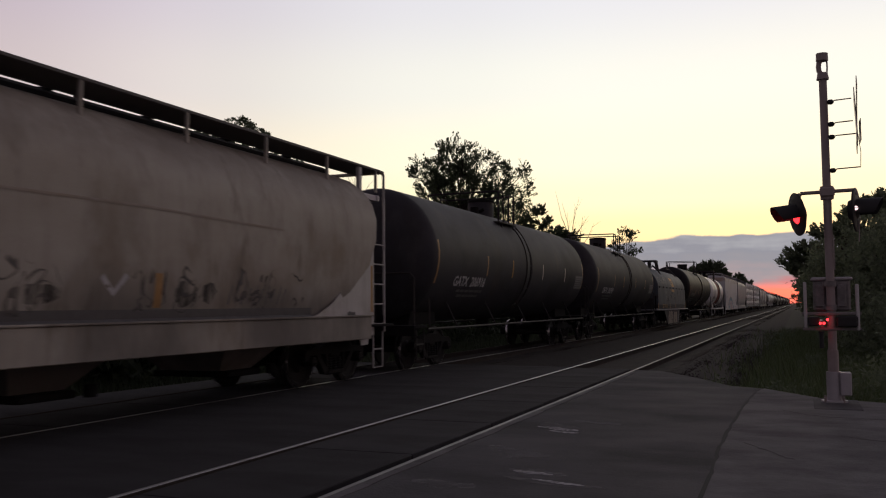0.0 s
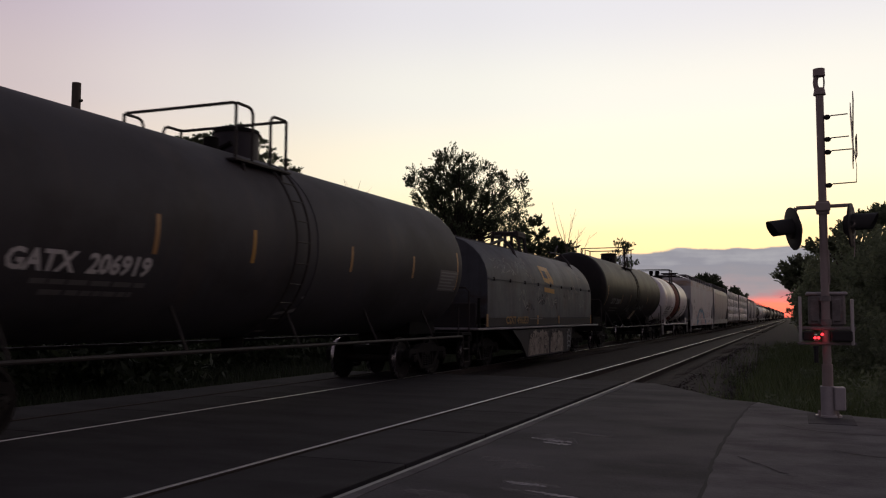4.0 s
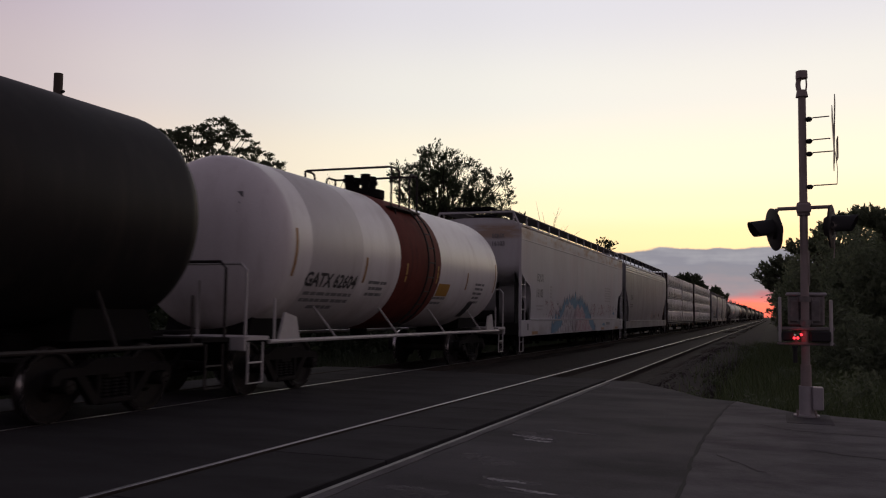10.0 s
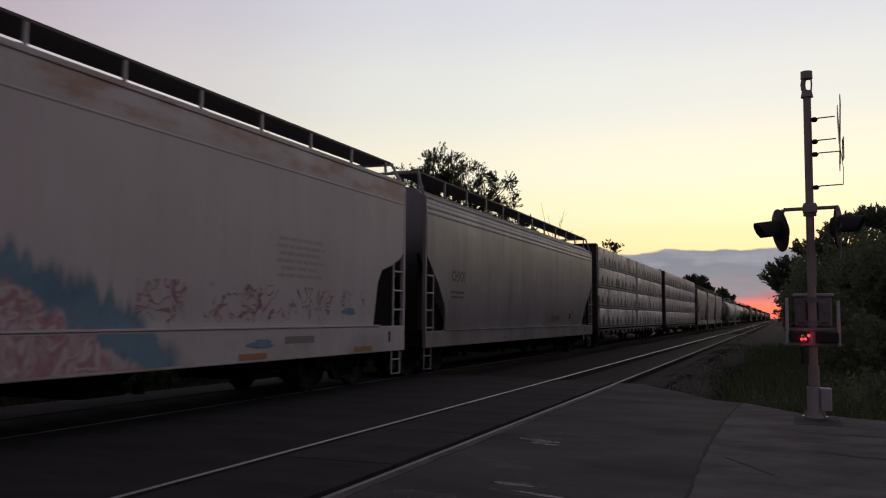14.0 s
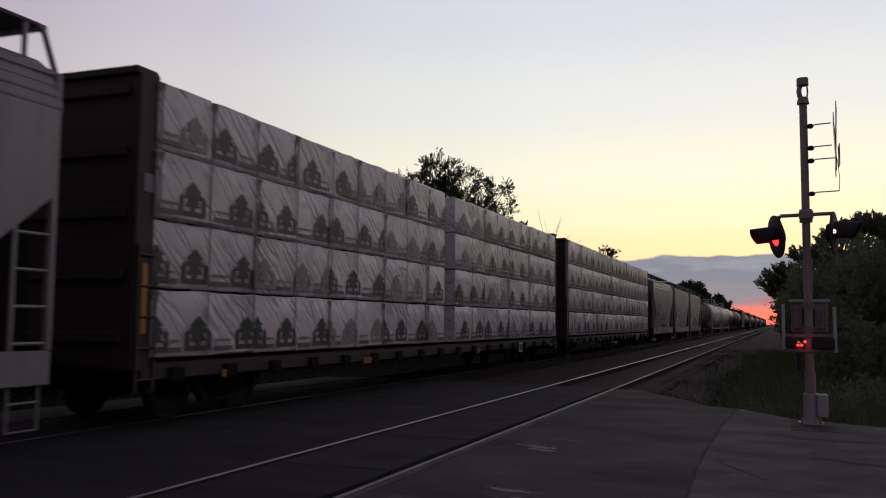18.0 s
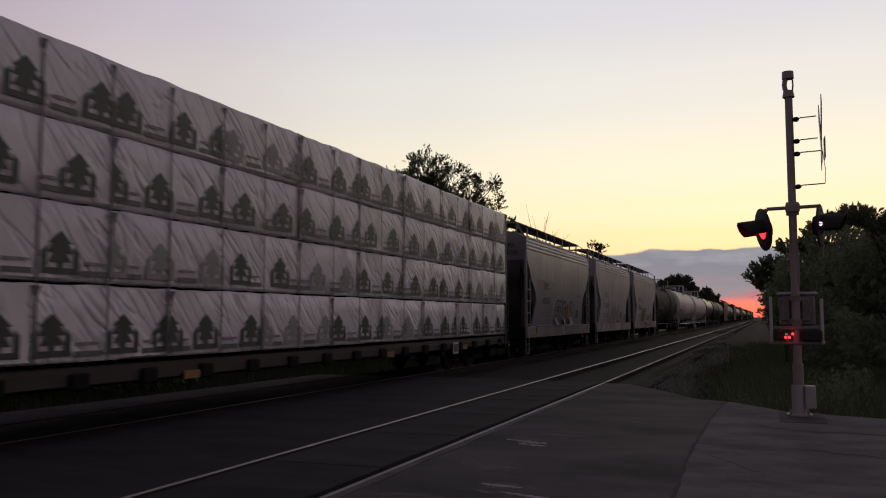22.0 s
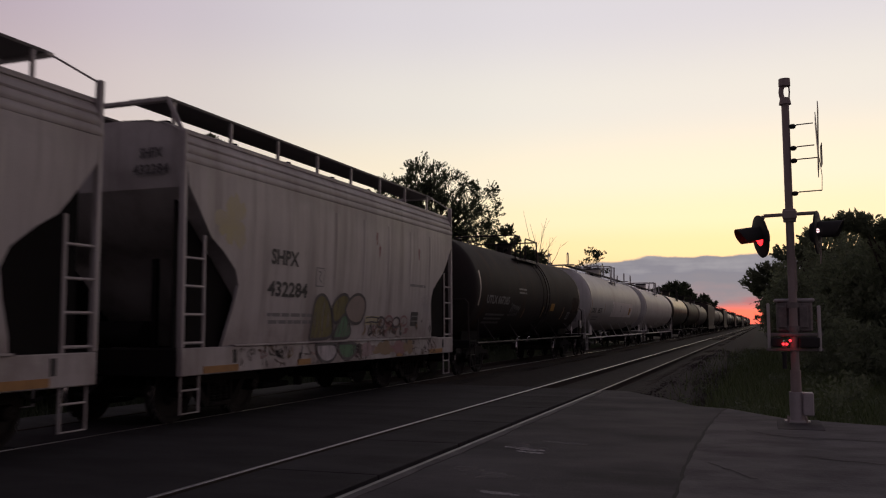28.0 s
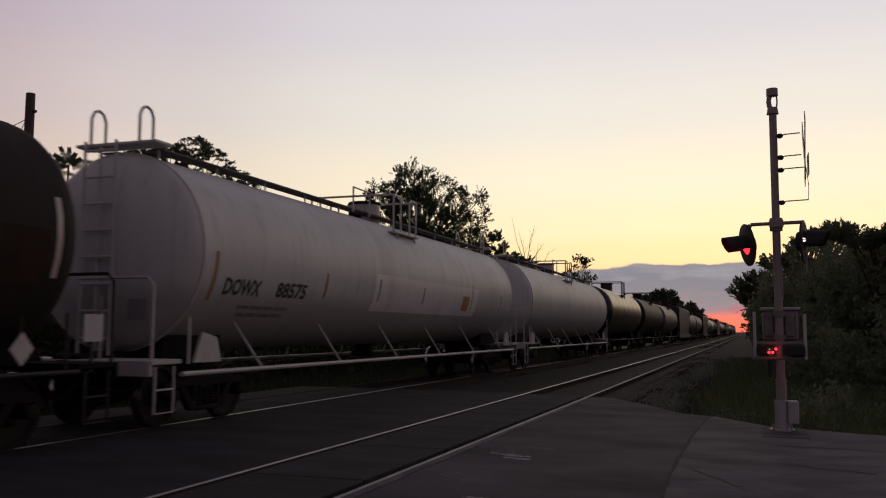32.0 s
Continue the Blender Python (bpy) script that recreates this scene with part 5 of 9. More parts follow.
            ladder(car, 0.0, s * (half + 0.05), s * (half + 0.05) + 0.01, 1.1, top, trim)
            for e in (-1, 1):
                part("ladder_stile", Geo().tube((e * 0.28, s * (half + 0.06), 1.05), (e * 0.28, s * (half + 0.06), top + 0.1), 0.024), trim, car)
            me2 = Geo().tube((-0.28, 0, 0), (0.28, 0, 0), 0.02, seg=6).mesh("end_rung", trim)
            for k in range(8):
                kid("end_rung", me2, car, pose(0, s * (half + 0.06), 1.3 + 0.4 * k))
        part("box_rail", Geo().pipe([(0.9, my - 2.6, top - 0.1), (0.9, my - 2.6, top + 0.45), (0.9, my - 1.7, top + 0.45), (0.9, my - 1.7, top - 0.1)], 0.022), trim, car)
    for body, yy, zz, w, h, mat in marks or ():
        words(body, w, h, yy, zz, skin, mat, car)
    for yy, zz, w, h, mat in tapes:
        part("marking", lay(strip(-w / 2, w / 2, -h / 2, h / 2), yy, zz, skin), mat, car)
    running_gear(car, L, near=near)
    return car, skin


def bars(car, skin, yy, zz, rows, mat, lift=0.006):
    """Small print that cannot be read: rows of short bars."""
    rnd = random.Random(int(yy * 10) + int(zz * 7))
    for k, w in enumerate(rows):
        g, y = Geo(), -w / 2
        while y < w / 2 - 0.06:
            d = min(rnd.uniform(0.12, 0.4), w / 2 - y)
            f = strip(y, y + d * 0.86, -0.03, 0.03, 1)
            g.add(f.v, f.f)
            y += d
        part("small_print", lay(g, yy, zz - k * 0.12, skin, lift), mat, car)


def hopper_car(name, y0, y1, label, paint_mat, prof, sill=(0.70, 1.16), board_z=4.71, board_x=(0.50, 1.18), post_step=1.25, near=True,
               belts=(), belt=(0.055, 0.026), plate=False, ladder_mat=None, bays=3, corner_top=None, wall_z=3.25, far_post=None):
    """A covered hopper: the body narrows at both ends below, where slope sheets and ladders are; roof walk on posts."""
    car, L = rail_car(name, y0, y1, label, "hopper car")
    H = L / 2
    lm = ladder_mat or paint_mat
    g = Geo()
    rings = []
    fine = []
    for (z, w, i), (z2, w2, i2) in zip(prof, prof[1:]):
        n = max(1, int((z2 - z) / 0.18))
        fine += [(z + (z2 - z) * k / n, w + (w2 - w) * k / n, i + (i2 - i) * k / n) for k in range(n)]
    fine.append(prof[-1])
    for z, w, i in fine:
        j = i + 0.02 if z >= wall_z else max(i + 0.02, 0.12 + (wall_z - z) * 1.05)
        q = w - 0.05
        half = [(w, H - i), (q, H - i), (q, H - j), (-q, H - j), (-q, H - i), (-w, H - i)]
        ring = [(x, y, z) for x, y in half] + [(-x, -y, z) for x, y in half]
        rings.append(ring)
    g.loft(rings)
    part("body", g, paint_mat, car)

    def skin(y, z):
        if z < sill[1] + 0.03:
            return 1.58
        for (a, w, _), (b, w2, _) in zip(prof, prof[1:]):
            if a <= z <= b:
                return w + (w2 - w) * (z - a) / (b - a)
        return prof[0][1]

    top = prof[-1][0]
    eave = max(p[0] for p in prof if p[1] > 1.4)
    for e in (-1, 1):
        part("side_sill", Geo().box((e * 1.53, 0, (sill[0] + sill[1]) / 2), (0.10, L - (2.6 if plate else 0.05), sill[1] - sill[0]), 0.012), paint_mat, car)
        part("sill_lip", Geo().box((e * 1.55, 0, sill[1] + 0.01), (0.12, L - 2.6, 0.03), 0.006), paint_mat, car)
        cut = 0.45 if far_post else 0.0          # the boards stop short of the far end
        part("roof_board", Geo().box((e * sum(board_x) / 2, -cut / 2, board_z), (board_x[1] - board_x[0], L - 0.2 - cut, 0.045), 0.006), GRATE, car)
        if not plate:
            part("eave_rail", Geo().box((e * (skin(0, eave) + 0.015), 0, eave), (0.05, L - 0.06, 0.07), 0.01), paint_mat, car)
        for zb in belts:
            ring = [(e * (skin(0, zb + belt[0] * math.cos(a)) + belt[1] * math.sin(a) - 0.006), zb + belt[0] * math.cos(a)) for a in [math.pi * i / 6 for i in range(7)]]
            part("roof_belt", Geo().loft([[(x, yy, z) for x, z in ring] for yy in (-H + 0.02, H - 0.02)]), paint_mat, car)
    xp = board_x[1] - 0.03
    zp = board_z - 0.3
    for (za, wa, _), (zb, wb, _) in zip(prof, prof[1:]):
        if wb <= xp <= wa:
            zp = za + (zb - za) * (wa - xp) / max(wa - wb, 0.001) - 0.02
    me = Geo().box((0, 0, 0), (0.05, 0.055, board_z - zp), 0.008).mesh("walk_post", paint_mat)
    n = max(2, round((L - 0.6) / post_step))
    for k in range(n + 1):
        for e in (-1, 1):
            kid("walk_post", me, car, pose(e * xp, -H + 0.3 + (L - 0.6 - cut) * k / n, (board_z + zp) / 2))
    part("hatch_trough", Geo().box((0, 0, top + 0.06), (0.7, L - 1.6, 0.24), 0.05), SOOT, car)
    if near:
        hm = Geo().box((0, 0, top + 0.20), (0.78, 0.10, 0.06), 0.01).mesh("hatch_clamp", SOOT)
        for k in range(int(L / 1.9)):
            kid("hatch_clamp", hm, car, pose(0, -H + 1.2 + 1.9 * k, 0))
    # ends
    for s in (-1, 1):
        part("end_sill", Geo().box((0, s * (H - (0.75 if plate else 0.12)), 0.93), (2.3 if plate else 3.0, 0.22, 0.40 if not plate else 0.3), 0.02), paint_mat if plate else SOOT, car)
        part("end_floor", Geo().box((0, s * (H - 0.8), 1.06), (2.9, 1.5, 0.05), 0.008), SOOT, car)
        part("centre_sill", Geo().box((0, s * (H - 1.5), 0.92), (0.46, 3.0, 0.36), 0.02), SOOT, car)
        if not plate:
            for xx in (-1.32, 1.32):
                part("shear_plate", Geo().prism_x([(s * (H - 0.14), 1.08), (s * (H - 0.14), wall_z - 0.02), (s * (H - 0.20), wall_z - 0.02), (s * (H - 0.20 - (wall_z - 1.08) * 1.05), 1.08)], xx - 0.01, xx + 0.01), SOOT, car)
        if near:
            for e in (-1, 1):
                part("slope_brace", Geo().box((e * 0.55, s * (H - 0.75), 1.75), (0.09, 0.09, 1.4), 0.01), SOOT, car)
            part("air_tank", Geo().lathe_x([(-0.45, 0.05), (-0.42, 0.2), (0.42, 0.2), (0.45, 0.05)], 16, s * (H - 0.75), 1.32), SOOT, car)
            if s < 0:
                part("brake_wheel", Geo().lathe_y([(-H + 0.10, 0.24), (-H + 0.12, 0.28), (-H + 0.14, 0.24)], 20, -0.7, 2.1), SOOT, car)
        ct = far_post if far_post and s > 0 else corner_top or eave
        for e in (-1, 1):
            part("corner_post", Geo().box((e * (1.22 if plate else 1.53), s * (H - (0.03 if plate else 0.05)), (sill[1] + ct) / 2), (0.05 if plate else 0.09, 0.045 if plate else 0.08, ct - sill[1]), 0.012), lm, car)
            part("roof_end_bar", Geo().pipe([(e * (1.22 if plate else 1.50), s * (H - 0.05), ct - 0.02), (e * (board_x[1] + 0.02), s * (H - (0.55 if far_post and s > 0 else 0.10)), board_z - 0.02)], 0.014 if far_post and s > 0 else 0.035), lm, car)
            if near:
                ladder(car, e * (1.22 if plate else 1.54), s * (H - (0.02 if plate else 0.07)), s * (H - (0.64 if plate else 0.56)), sill[0] + (0.1 if plate else 0.3), 2.75, lm, r=0.016 if plate else 0.02)
                stirrup(car, e * (1.22 if plate else 1.50), s * (H - 0.32), 0.22, sill[0] + 0.12, 0.42, lm)
        part("roof_end_beam", Geo().box((0, s * (H - 0.10) - (cut if s > 0 else 0.0), board_z - 0.03), (board_x[1] * 2 + 0.1, 0.10, 0.06), 0.01), paint_mat, car)
    # outlets under the body
    bot = prof[0][0]
    for k in range(bays):
        yy = (k - (bays - 1) / 2) * (L - 5.2) / max(bays - 0.2, 1)
        g = Geo().loft([[(a * 1.3, yy + b * 1.15, bot + 0.03) for a, b in ((1, -1), (1, 1), (-1, 1), (-1, -1))], [(a * 0.55, yy + b * 0.42, 0.42) for a, b in ((1, -1), (1, 1), (-1, 1), (-1, -1))]])
        part("outlet_chute", g, SOOT if not plate else paint_mat, car)
        part("outlet_gate", Geo().box((0, yy, 0.38), (1.5, 0.9, 0.10), 0.02).tube((0.9, yy + 0.5, 0.34), (0.9, yy + 0.5, 0.5), 0.08), SOOT, car)
    running_gear(car, L, inset=1.75, near=near)
    return car, skin


ROUND = [(1.10, 1.42, 1.20), (1.35, 1.46, 1.26), (1.75, 1.50, 1.40), (2.06, 1.53, 1.47), (2.30, 1.545, 1.36), (2.55, 1.56, 1.02), (2.73, 1.565, 0.70), (3.05, 1.58, 0.42), (3.41, 1.58, 0.12), (3.72, 1.575, 0.08), (4.05, 1.54, 0.08), (4.20, 1.46, 0.09), (4.36, 1.16, 0.12), (4.42, 0.80, 0.14), (4.45, 0.40, 0.16)]
FLAT = [(1.10, 1.48, 1.45), (1.25, 1.50, 1.42), (1.73, 1.53, 1.38), (2.10, 1.545, 1.32), (2.35, 1.55, 1.15), (2.48, 1.555, 0.66), (2.62, 1.558, 0.30), (2.78, 1.56, 0.06), (4.20, 1.57, 0.03), (4.26, 1.55, 0.03), (4.42, 1.28, 0.05), (4.50, 0.90, 0.10), (4.54, 0.40, 0.12)]
SMOOTH = [(1.06, 1.44, 1.6), (1.30, 1.47, 1.55), (1.67, 1.52, 1.40), (2.20, 1.56, 0.85), (2.78, 1.58, 0.10), (3.30, 1.585, 0.05), (3.75, 1.58, 0.05), (4.05, 1.55, 0.05), (4.20, 1.48, 0.06), (4.38, 1.26, 0.08), (4.46, 0.80, 0.12), (4.50, 0.40, 0.14)]
CENTRE_FLOW = [(1.16, 1.40, 3.2), (1.32, 1.48, 2.95), (1.70, 1.54, 2.10), (2.21, 1.56, 1.35), (2.70, 1.57, 1.08), (3.10, 1.55, 1.02), (3.40, 1.47, 1.04), (3.66, 1.31, 1.10), (3.87, 1.04, 1.16), (4.00, 0.72, 1.24), (4.05, 0.40, 1.28)]

# first: tan centre-flow hopper with pale end plates
car, skin = hopper_car("hopper_car", -123.5, -102.95, "tan round-sided covered hopper car streaked with rust and dust", TAN_HOPPER, CENTRE_FLOW, sill=(0.82, 1.25), board_z=4.21, board_x=(0.50, 1.20), post_step=1.9, plate=True, ladder_mat=PALE_HOPPER, bays=4, corner_top=4.16, wall_z=0)
H = 19.55 / 2
for s in (-1, 1):
    for e in (-1, 1):
        outline = [(s * y, z) for y, z in ((9.60, 0.88), (9.60, 2.62), (9.30, 2.66), (8.9, 2.3), (8.5, 2.08), (8.15, 1.84), (7.8, 1.68), (7.4, 1.46), (7.0, 1.32), (6.7, 1.24), (6.7, 0.90), (8.0, 0.90), (8.75, 0.88), (8.85, 0.70), (9.25, 0.70), (9.3, 0.88))]
        bend = lambda y: 1.56 - 0.26 * max(0.0, min(1.0, (abs(y) - 7.6) / 2.0))
        part("end_plate", Geo().loft([[(e * (bend(y) + k), y, z) for y, z in outline] for k in (0.0, 0.015)]), PALE_HOPPER, car, "pale grey end plate")
        part("plate_stripe", Geo().box((e * (bend(9.48) + 0.02), s * 9.45, 1.78), (0.01, 0.10, 0.9)), REFLECT, car)
    part("top_beam", Geo().box((0, s * 9.95, 3.62), (2.5, 0.10, 0.12), 0.015), WHITE_HOPPER, car)
    for e in (-1, 1):
        part("top_strut", Geo().box((e * 1.18, s * 9.65, 3.62), (0.07, 0.75, 0.12), 0.01), WHITE_HOPPER, car)
        part("walk_strut", Geo().box((e * 1.15, s * 9.28, 3.88), (0.08, 0.12, 0.60), 0.01), PALE_HOPPER, car)
part("seam", lay(stroke([(-8, 2.70), (-3, 2.68), (0.5, 2.69), (2.6, 2.71), (4.0, 2.68), (5.9, 2.65)], 0.035), 0, 0, skin), RUST_BROWN, car)
part("body_stripe", lay(strip(-8, H - 2.9, 1.27, 1.42), 0, 0, skin), INK_DIM, car)
for k, (yy, zz, w, h) in enumerate(((1.05, 1.60, 0.7, 0.22), (3.55, 1.62, 0.45, 0.34), (4.05, 1.64, 0.30, 0.30))):
    part("graffiti", lay(blob(w, h, 20 + k, 0.12), yy, zz, skin, 0.006), SMEAR, car)
for k in range(5):
    part("graffiti", lay(stroke([(4.5 + k * 0.32, 1.48), (4.58 + k * 0.32, 1.76), (4.66 + k * 0.32, 1.50), (4.72 + k * 0.32, 1.72)], 0.04), 0, 0, skin), INK_DIM, car)
part("graffiti", lay(stroke([(2.0, 1.82), (2.2, 1.62), (2.42, 1.84)], 0.08), 0, 0, skin), SPRAY_PALE, car)
part("marking", lay(strip(-0.07, 0.07, -0.22, 0.22), 3.0, 1.66, skin), REFLECT, car)
SCRAWL_DARK = scrawl_mat("dark_hopper_scrawl", [(0.09, 0.08, 0.078), (0.15, 0.135, 0.125), (0.10, 0.092, 0.09)], 1.9, 0.022, (0.4, 6.6, 1.38, 2.0))
patch(car, "graffiti", SCRAWL_DARK, 0.3, 6.7, 1.30, 2.05, skin, 0.008, "dark smeared scrawl")
part("placard", lay(blob(0.55, 0.34, 5, 0.3), 8.15, 1.16, lambda y, z: 1.56, 0.012), SPRAY_DARK, car, "dark sprayed shape on the sill")

T = lambda *a: [(y, z, 0.085, h, m) for y, z, h, m in a]
# two black tank cars
for y0, y1, num, tapemat in ((-101.95, -85.40, "GATX  206916", PALE_TAPE), (-84.95, -68.05, "GATX  206919", REFLECT)):
    car, skin = tank_car("tank_car", y0, y1, "black tank car with white lettering and reflector tapes", BLACK_TANK, r=1.575, zc=2.615, over=(0.45, 0.5), man_y=0.15, frames=(-1.6, -0.1, 0.5),
                         marks=[(num, -4.85, 2.03, 2.25, 0.26, INK_WHITE)],
                         tapes=T((-7.15, 2.45, 1.0, REFLECT), (-3.74, 2.46, 0.52, REFLECT), (-1.55, 2.46, 0.50, YELLOW), (1.62, 2.46, 0.47, tapemat), (4.45, 2.46, 0.47, tapemat), (7.1, 2.5, 0.9, REFLECT)), trim=DARK_RAIL)
    bars(car, skin, -4.6, 1.80, (1.9, 1.5), INK_DIM)
    part("placard", lay(stroke([(-0.28, -0.16), (0.28, 0.16)], 0.30), 0.15, 1.48, skin), INK_GREY, car, "pale slanted placard")
    plate_ = part("data_plate", lay(strip(-0.55, 0.55, -0.24, 0.24), 6.55, 2.25, skin), INK_DIM, car, "dull stencilled data plate")
    for q in range(6):
        part("plate_line", lay(strip(-0.5, 0.5 - 0.09 * (q * 5 % 4), -0.016, 0.016, 1), 6.55, 2.43 - 0.075 * q, skin, 0.010), INK_GREY, plate_)
    for k, w in enumerate((0.75, 0.55, 0.35)):
        part("small_print", Geo().box((0.62 + 0.02 * k, -7.42 + 0.05 * k, 3.25 - 0.16 * k), (w, 0.012, 0.05 if k else 0.10)), INK_GREY, car)

# coil car
car, L = rail_car("coil_car", -67.8, -52.85, "grey covered coil car with peeling white lower sides", "coil car")
H = L / 2
hw = lambda z: 1.50 if z < 2.42 else 1.50 * math.cos(math.asin(min(0.999, (z - 2.42) / 1.24)) * 0.93)
prof = [(1.55, 1.42), (1.38, 1.44), (1.38, 1.50), (2.42, 1.50)] + [(2.42 + 1.24 * math.sin(radians(a)), 1.50 * math.cos(radians(a) * 0.96)) for a in (10, 20, 32, 45, 58, 70, 80, 90)]
prof = [(z, w) for z, w in prof[2:]]
ends = (-66.95 - car.location.y, -54.05 - car.location.y)
rings = []
for y in (ends[0], ends[0] + 0.05, ends[1] - 0.35, ends[1] - 0.12, ends[1]):
    k = {ends[0]: 0.985, ends[1] - 0.12: 0.96, ends[1]: 0.86}.get(y, 1.0)
    pts = [(w, y, z if z < 1.6 else 1.5 + (z - 1.5) * k) for z, w in prof]
    rings.append(pts + [(-x, yy, z) for x, yy, z in reversed(pts)])
part("cover", Geo().loft(rings), COIL_GREY, car)
cskin = lambda y, z: hw(z)
part("hinge_seam", Geo().box((1.505, (ends[0] + ends[1]) / 2, 2.44), (0.03, ends[1] - ends[0] - 0.1, 0.022)), COIL_GREY, car)
cl = Geo().box((1.52, 0, 2.44), (0.05, 0.07, 0.10), 0.015).mesh("cover_clamp", COIL_DARK)
for k in range(9):
    kid("cover_clamp", cl, car, pose(0, ends[0] + 0.5 + k * 1.5, 0))
part("ridge", Geo().box((0, (ends[0] + ends[1]) / 2, 3.68), (0.5, ends[1] - ends[0] - 0.5, 0.06), 0.02), COIL_DARK, car)
mid = (ends[0] + ends[1]) / 2
for dy in (-0.2, 0.55):
    part("lifting_frame", Geo().pipe([(0.55, mid + dy, 3.45), (0.42, mid + dy, 4.25), (-0.42, mid + dy, 4.25), (-0.55, mid + dy, 3.45)], 0.07).tube((0, mid + dy, 3.6), (0, mid + dy, 4.25), 0.06), COIL_DARK, car)
part("lifting_bar", Geo().box((0.42, mid + 0.175, 4.20), (0.14, 0.95, 0.20), 0.02), COIL_DARK, car)
part("lifting_bar", Geo().box((-0.42, mid + 0.175, 4.20), (0.14, 0.95, 0.20), 0.02), COIL_DARK, car)
for dy in (-2.7, 4.6):
    part("stacking_arm", Geo().pipe([(1.22, mid + dy, 3.02), (0.95, mid + dy + 0.3, 3.5), (0.55, mid + dy + 0.6, 3.86)], 0.05), COIL_DARK, car)
part("stacking_bar", Geo().tube((0.55, mid + 3.55, 3.82), (0.55, mid + 5.3, 3.86), 0.045).pipe([(0.55, mid + 4.35, 3.84), (0.55, mid + 4.8, 4.16), (0.55, mid + 5.05, 3.86)], 0.035), COIL_DARK, car)
part("stacking_bar", Geo().tube((0.62, mid - 4.3, 3.46), (0.55, mid - 2.1, 3.86), 0.05), COIL_DARK, car)
part("skirt", Geo().box((1.465, mid, 1.255), (0.06, ends[1] - ends[0], 0.24), 0.01).box((-1.465, mid, 1.255), (0.06, ends[1] - ends[0], 0.24), 0.01), COIL_DARK, car)
part("deck", Geo().box((0, 0, 1.08), (3.1, L, 0.06), 0.015), GREY_HOPPER, car, "dusty pale deck edge")
part("centre_sill", Geo().box((0, 0, 0.86), (0.6, L - 0.1, 0.36), 0.03), SOOT, car)
for e in (-1, 1):
    part("belly_side", Geo().prism_x([(-4.35, 1.02), (-3.55, 0.66), (-2.85, 0.17), (2.6, 0.17), (3.0, 0.9), (3.0, 1.02)], e * 1.44, e * 1.50), COIL_DARK, car, "sooty lower side")
    part("inner_trough", Geo().prism_x([(-5.2, 1.02), (-3.2, 0.4), (3.1, 0.4), (4.8, 1.02)], e * 0.6, e * 1.3), SOOT, car)
bskin = lambda y, z: 1.502
PEEL_PATCH = scrawl_mat("flaked_white_paint", [(0.16, 0.135, 0.12), (0.26, 0.23, 0.20), (0.14, 0.12, 0.105)], 1.6, 0.07, (-3.6, 2.7, 0.3, 1.05), 0.03)
patch(car, "peeling_paint", PEEL_PATCH, -3.3, 2.55, 0.22, 1.0, bskin, 0.003, "peeling white paint", 4, 2)
for k_, (ya_, yb_, zt_) in enumerate(((-2.75, -0.35, 0.90), (-0.12, 1.65, 0.84))):
    w_ = yb_ - ya_
    part("peeling_paint", lay(field([(ya_, 0.42), (ya_ + w_ * 0.1, zt_ - 0.12), (ya_ + w_ * 0.28, zt_), (ya_ + w_ * 0.5, zt_ - 0.05), (ya_ + w_ * 0.68, zt_ + 0.03), (ya_ + w_ * 0.9, zt_ - 0.02), (yb_, 0.62)], 0.20, 0.10, 31 + k_), 0, 0, bskin, 0.006), PEELED, car, "peeling white paint")
SCRAPES = scrawl_mat("scraped_dark_marks", [(0.035, 0.03, 0.03), (0.07, 0.06, 0.05), (0.04, 0.034, 0.03)], 3.2, 0.032, (-2.8, 1.8, 0.2, 0.95))
patch(car, "scraped_patch", SCRAPES, -2.75, 1.7, 0.22, 0.95, bskin, 0.009, "", 4, 2)
part("graffiti", lay(stroke(curve([(2.25, 0.24), (2.28, 0.85), (2.5, 0.98), (2.72, 0.85), (2.72, 0.24)]), 0.05), 0, 0, bskin, 0.004), SPRAY_WHITE, car)
for q in (0.35, 0.5, 0.7):
    part("graffiti", lay(stroke([(2.3, q), (2.45, q + 0.05), (2.66, q)], 0.05), 0, 0, bskin, 0.004), SPRAY_WHITE, car)
for yy, h in ((-66.98, 0.34), (-62.0, 0.28), (-59.3, 0.26), (-54.15, 0.34)):
    part("marking", Geo().box((1.503, yy - car.location.y + 0.02, 1.31), (0.008, 0.14, h)), REFLECT, car)
words("CSXT 496353", 2.25, 0.24, -64.2 - car.location.y, 1.31, lambda y, z: 1.502, DIM_YELLOW, car)
part("worn_line", lay(strip(0, 1.5, 0, 0.04, 1), -62.9 - car.location.y, 1.33, lambda y, z: 1.502), INK_DIM, car)
yl = -60.75 - car.location.y
for a, b in (((-0.62, 0.26), (0.45, 0.22)), ((-0.62, 0.26), (-0.42, -0.12)), ((-0.42, -0.12), (0.25, -0.18)), ((0.05, 0.22), (0.28, -0.18)), ((0.28, 0.20), (0.72, -0.20)), ((0.72, -0.20), (0.1, -0.05)), ((-0.45, -0.45), (0.85, -0.49))):
    part("painted_emblem", lay(stroke([a, ((a[0] + b[0]) / 2, (a[1] + b[1]) / 2), b], 0.15), yl, 2.75, cskin, 0.012), YELLOW, car)
CHALK = paint("grey_chalk", (0.36, 0.35, 0.35), (0.22, 0.215, 0.22), 0.9, scale=2.5, amount=1.0)
rub_thin(CHALK, 0.26, 0.58, 0.9)
rnd = random.Random(21)
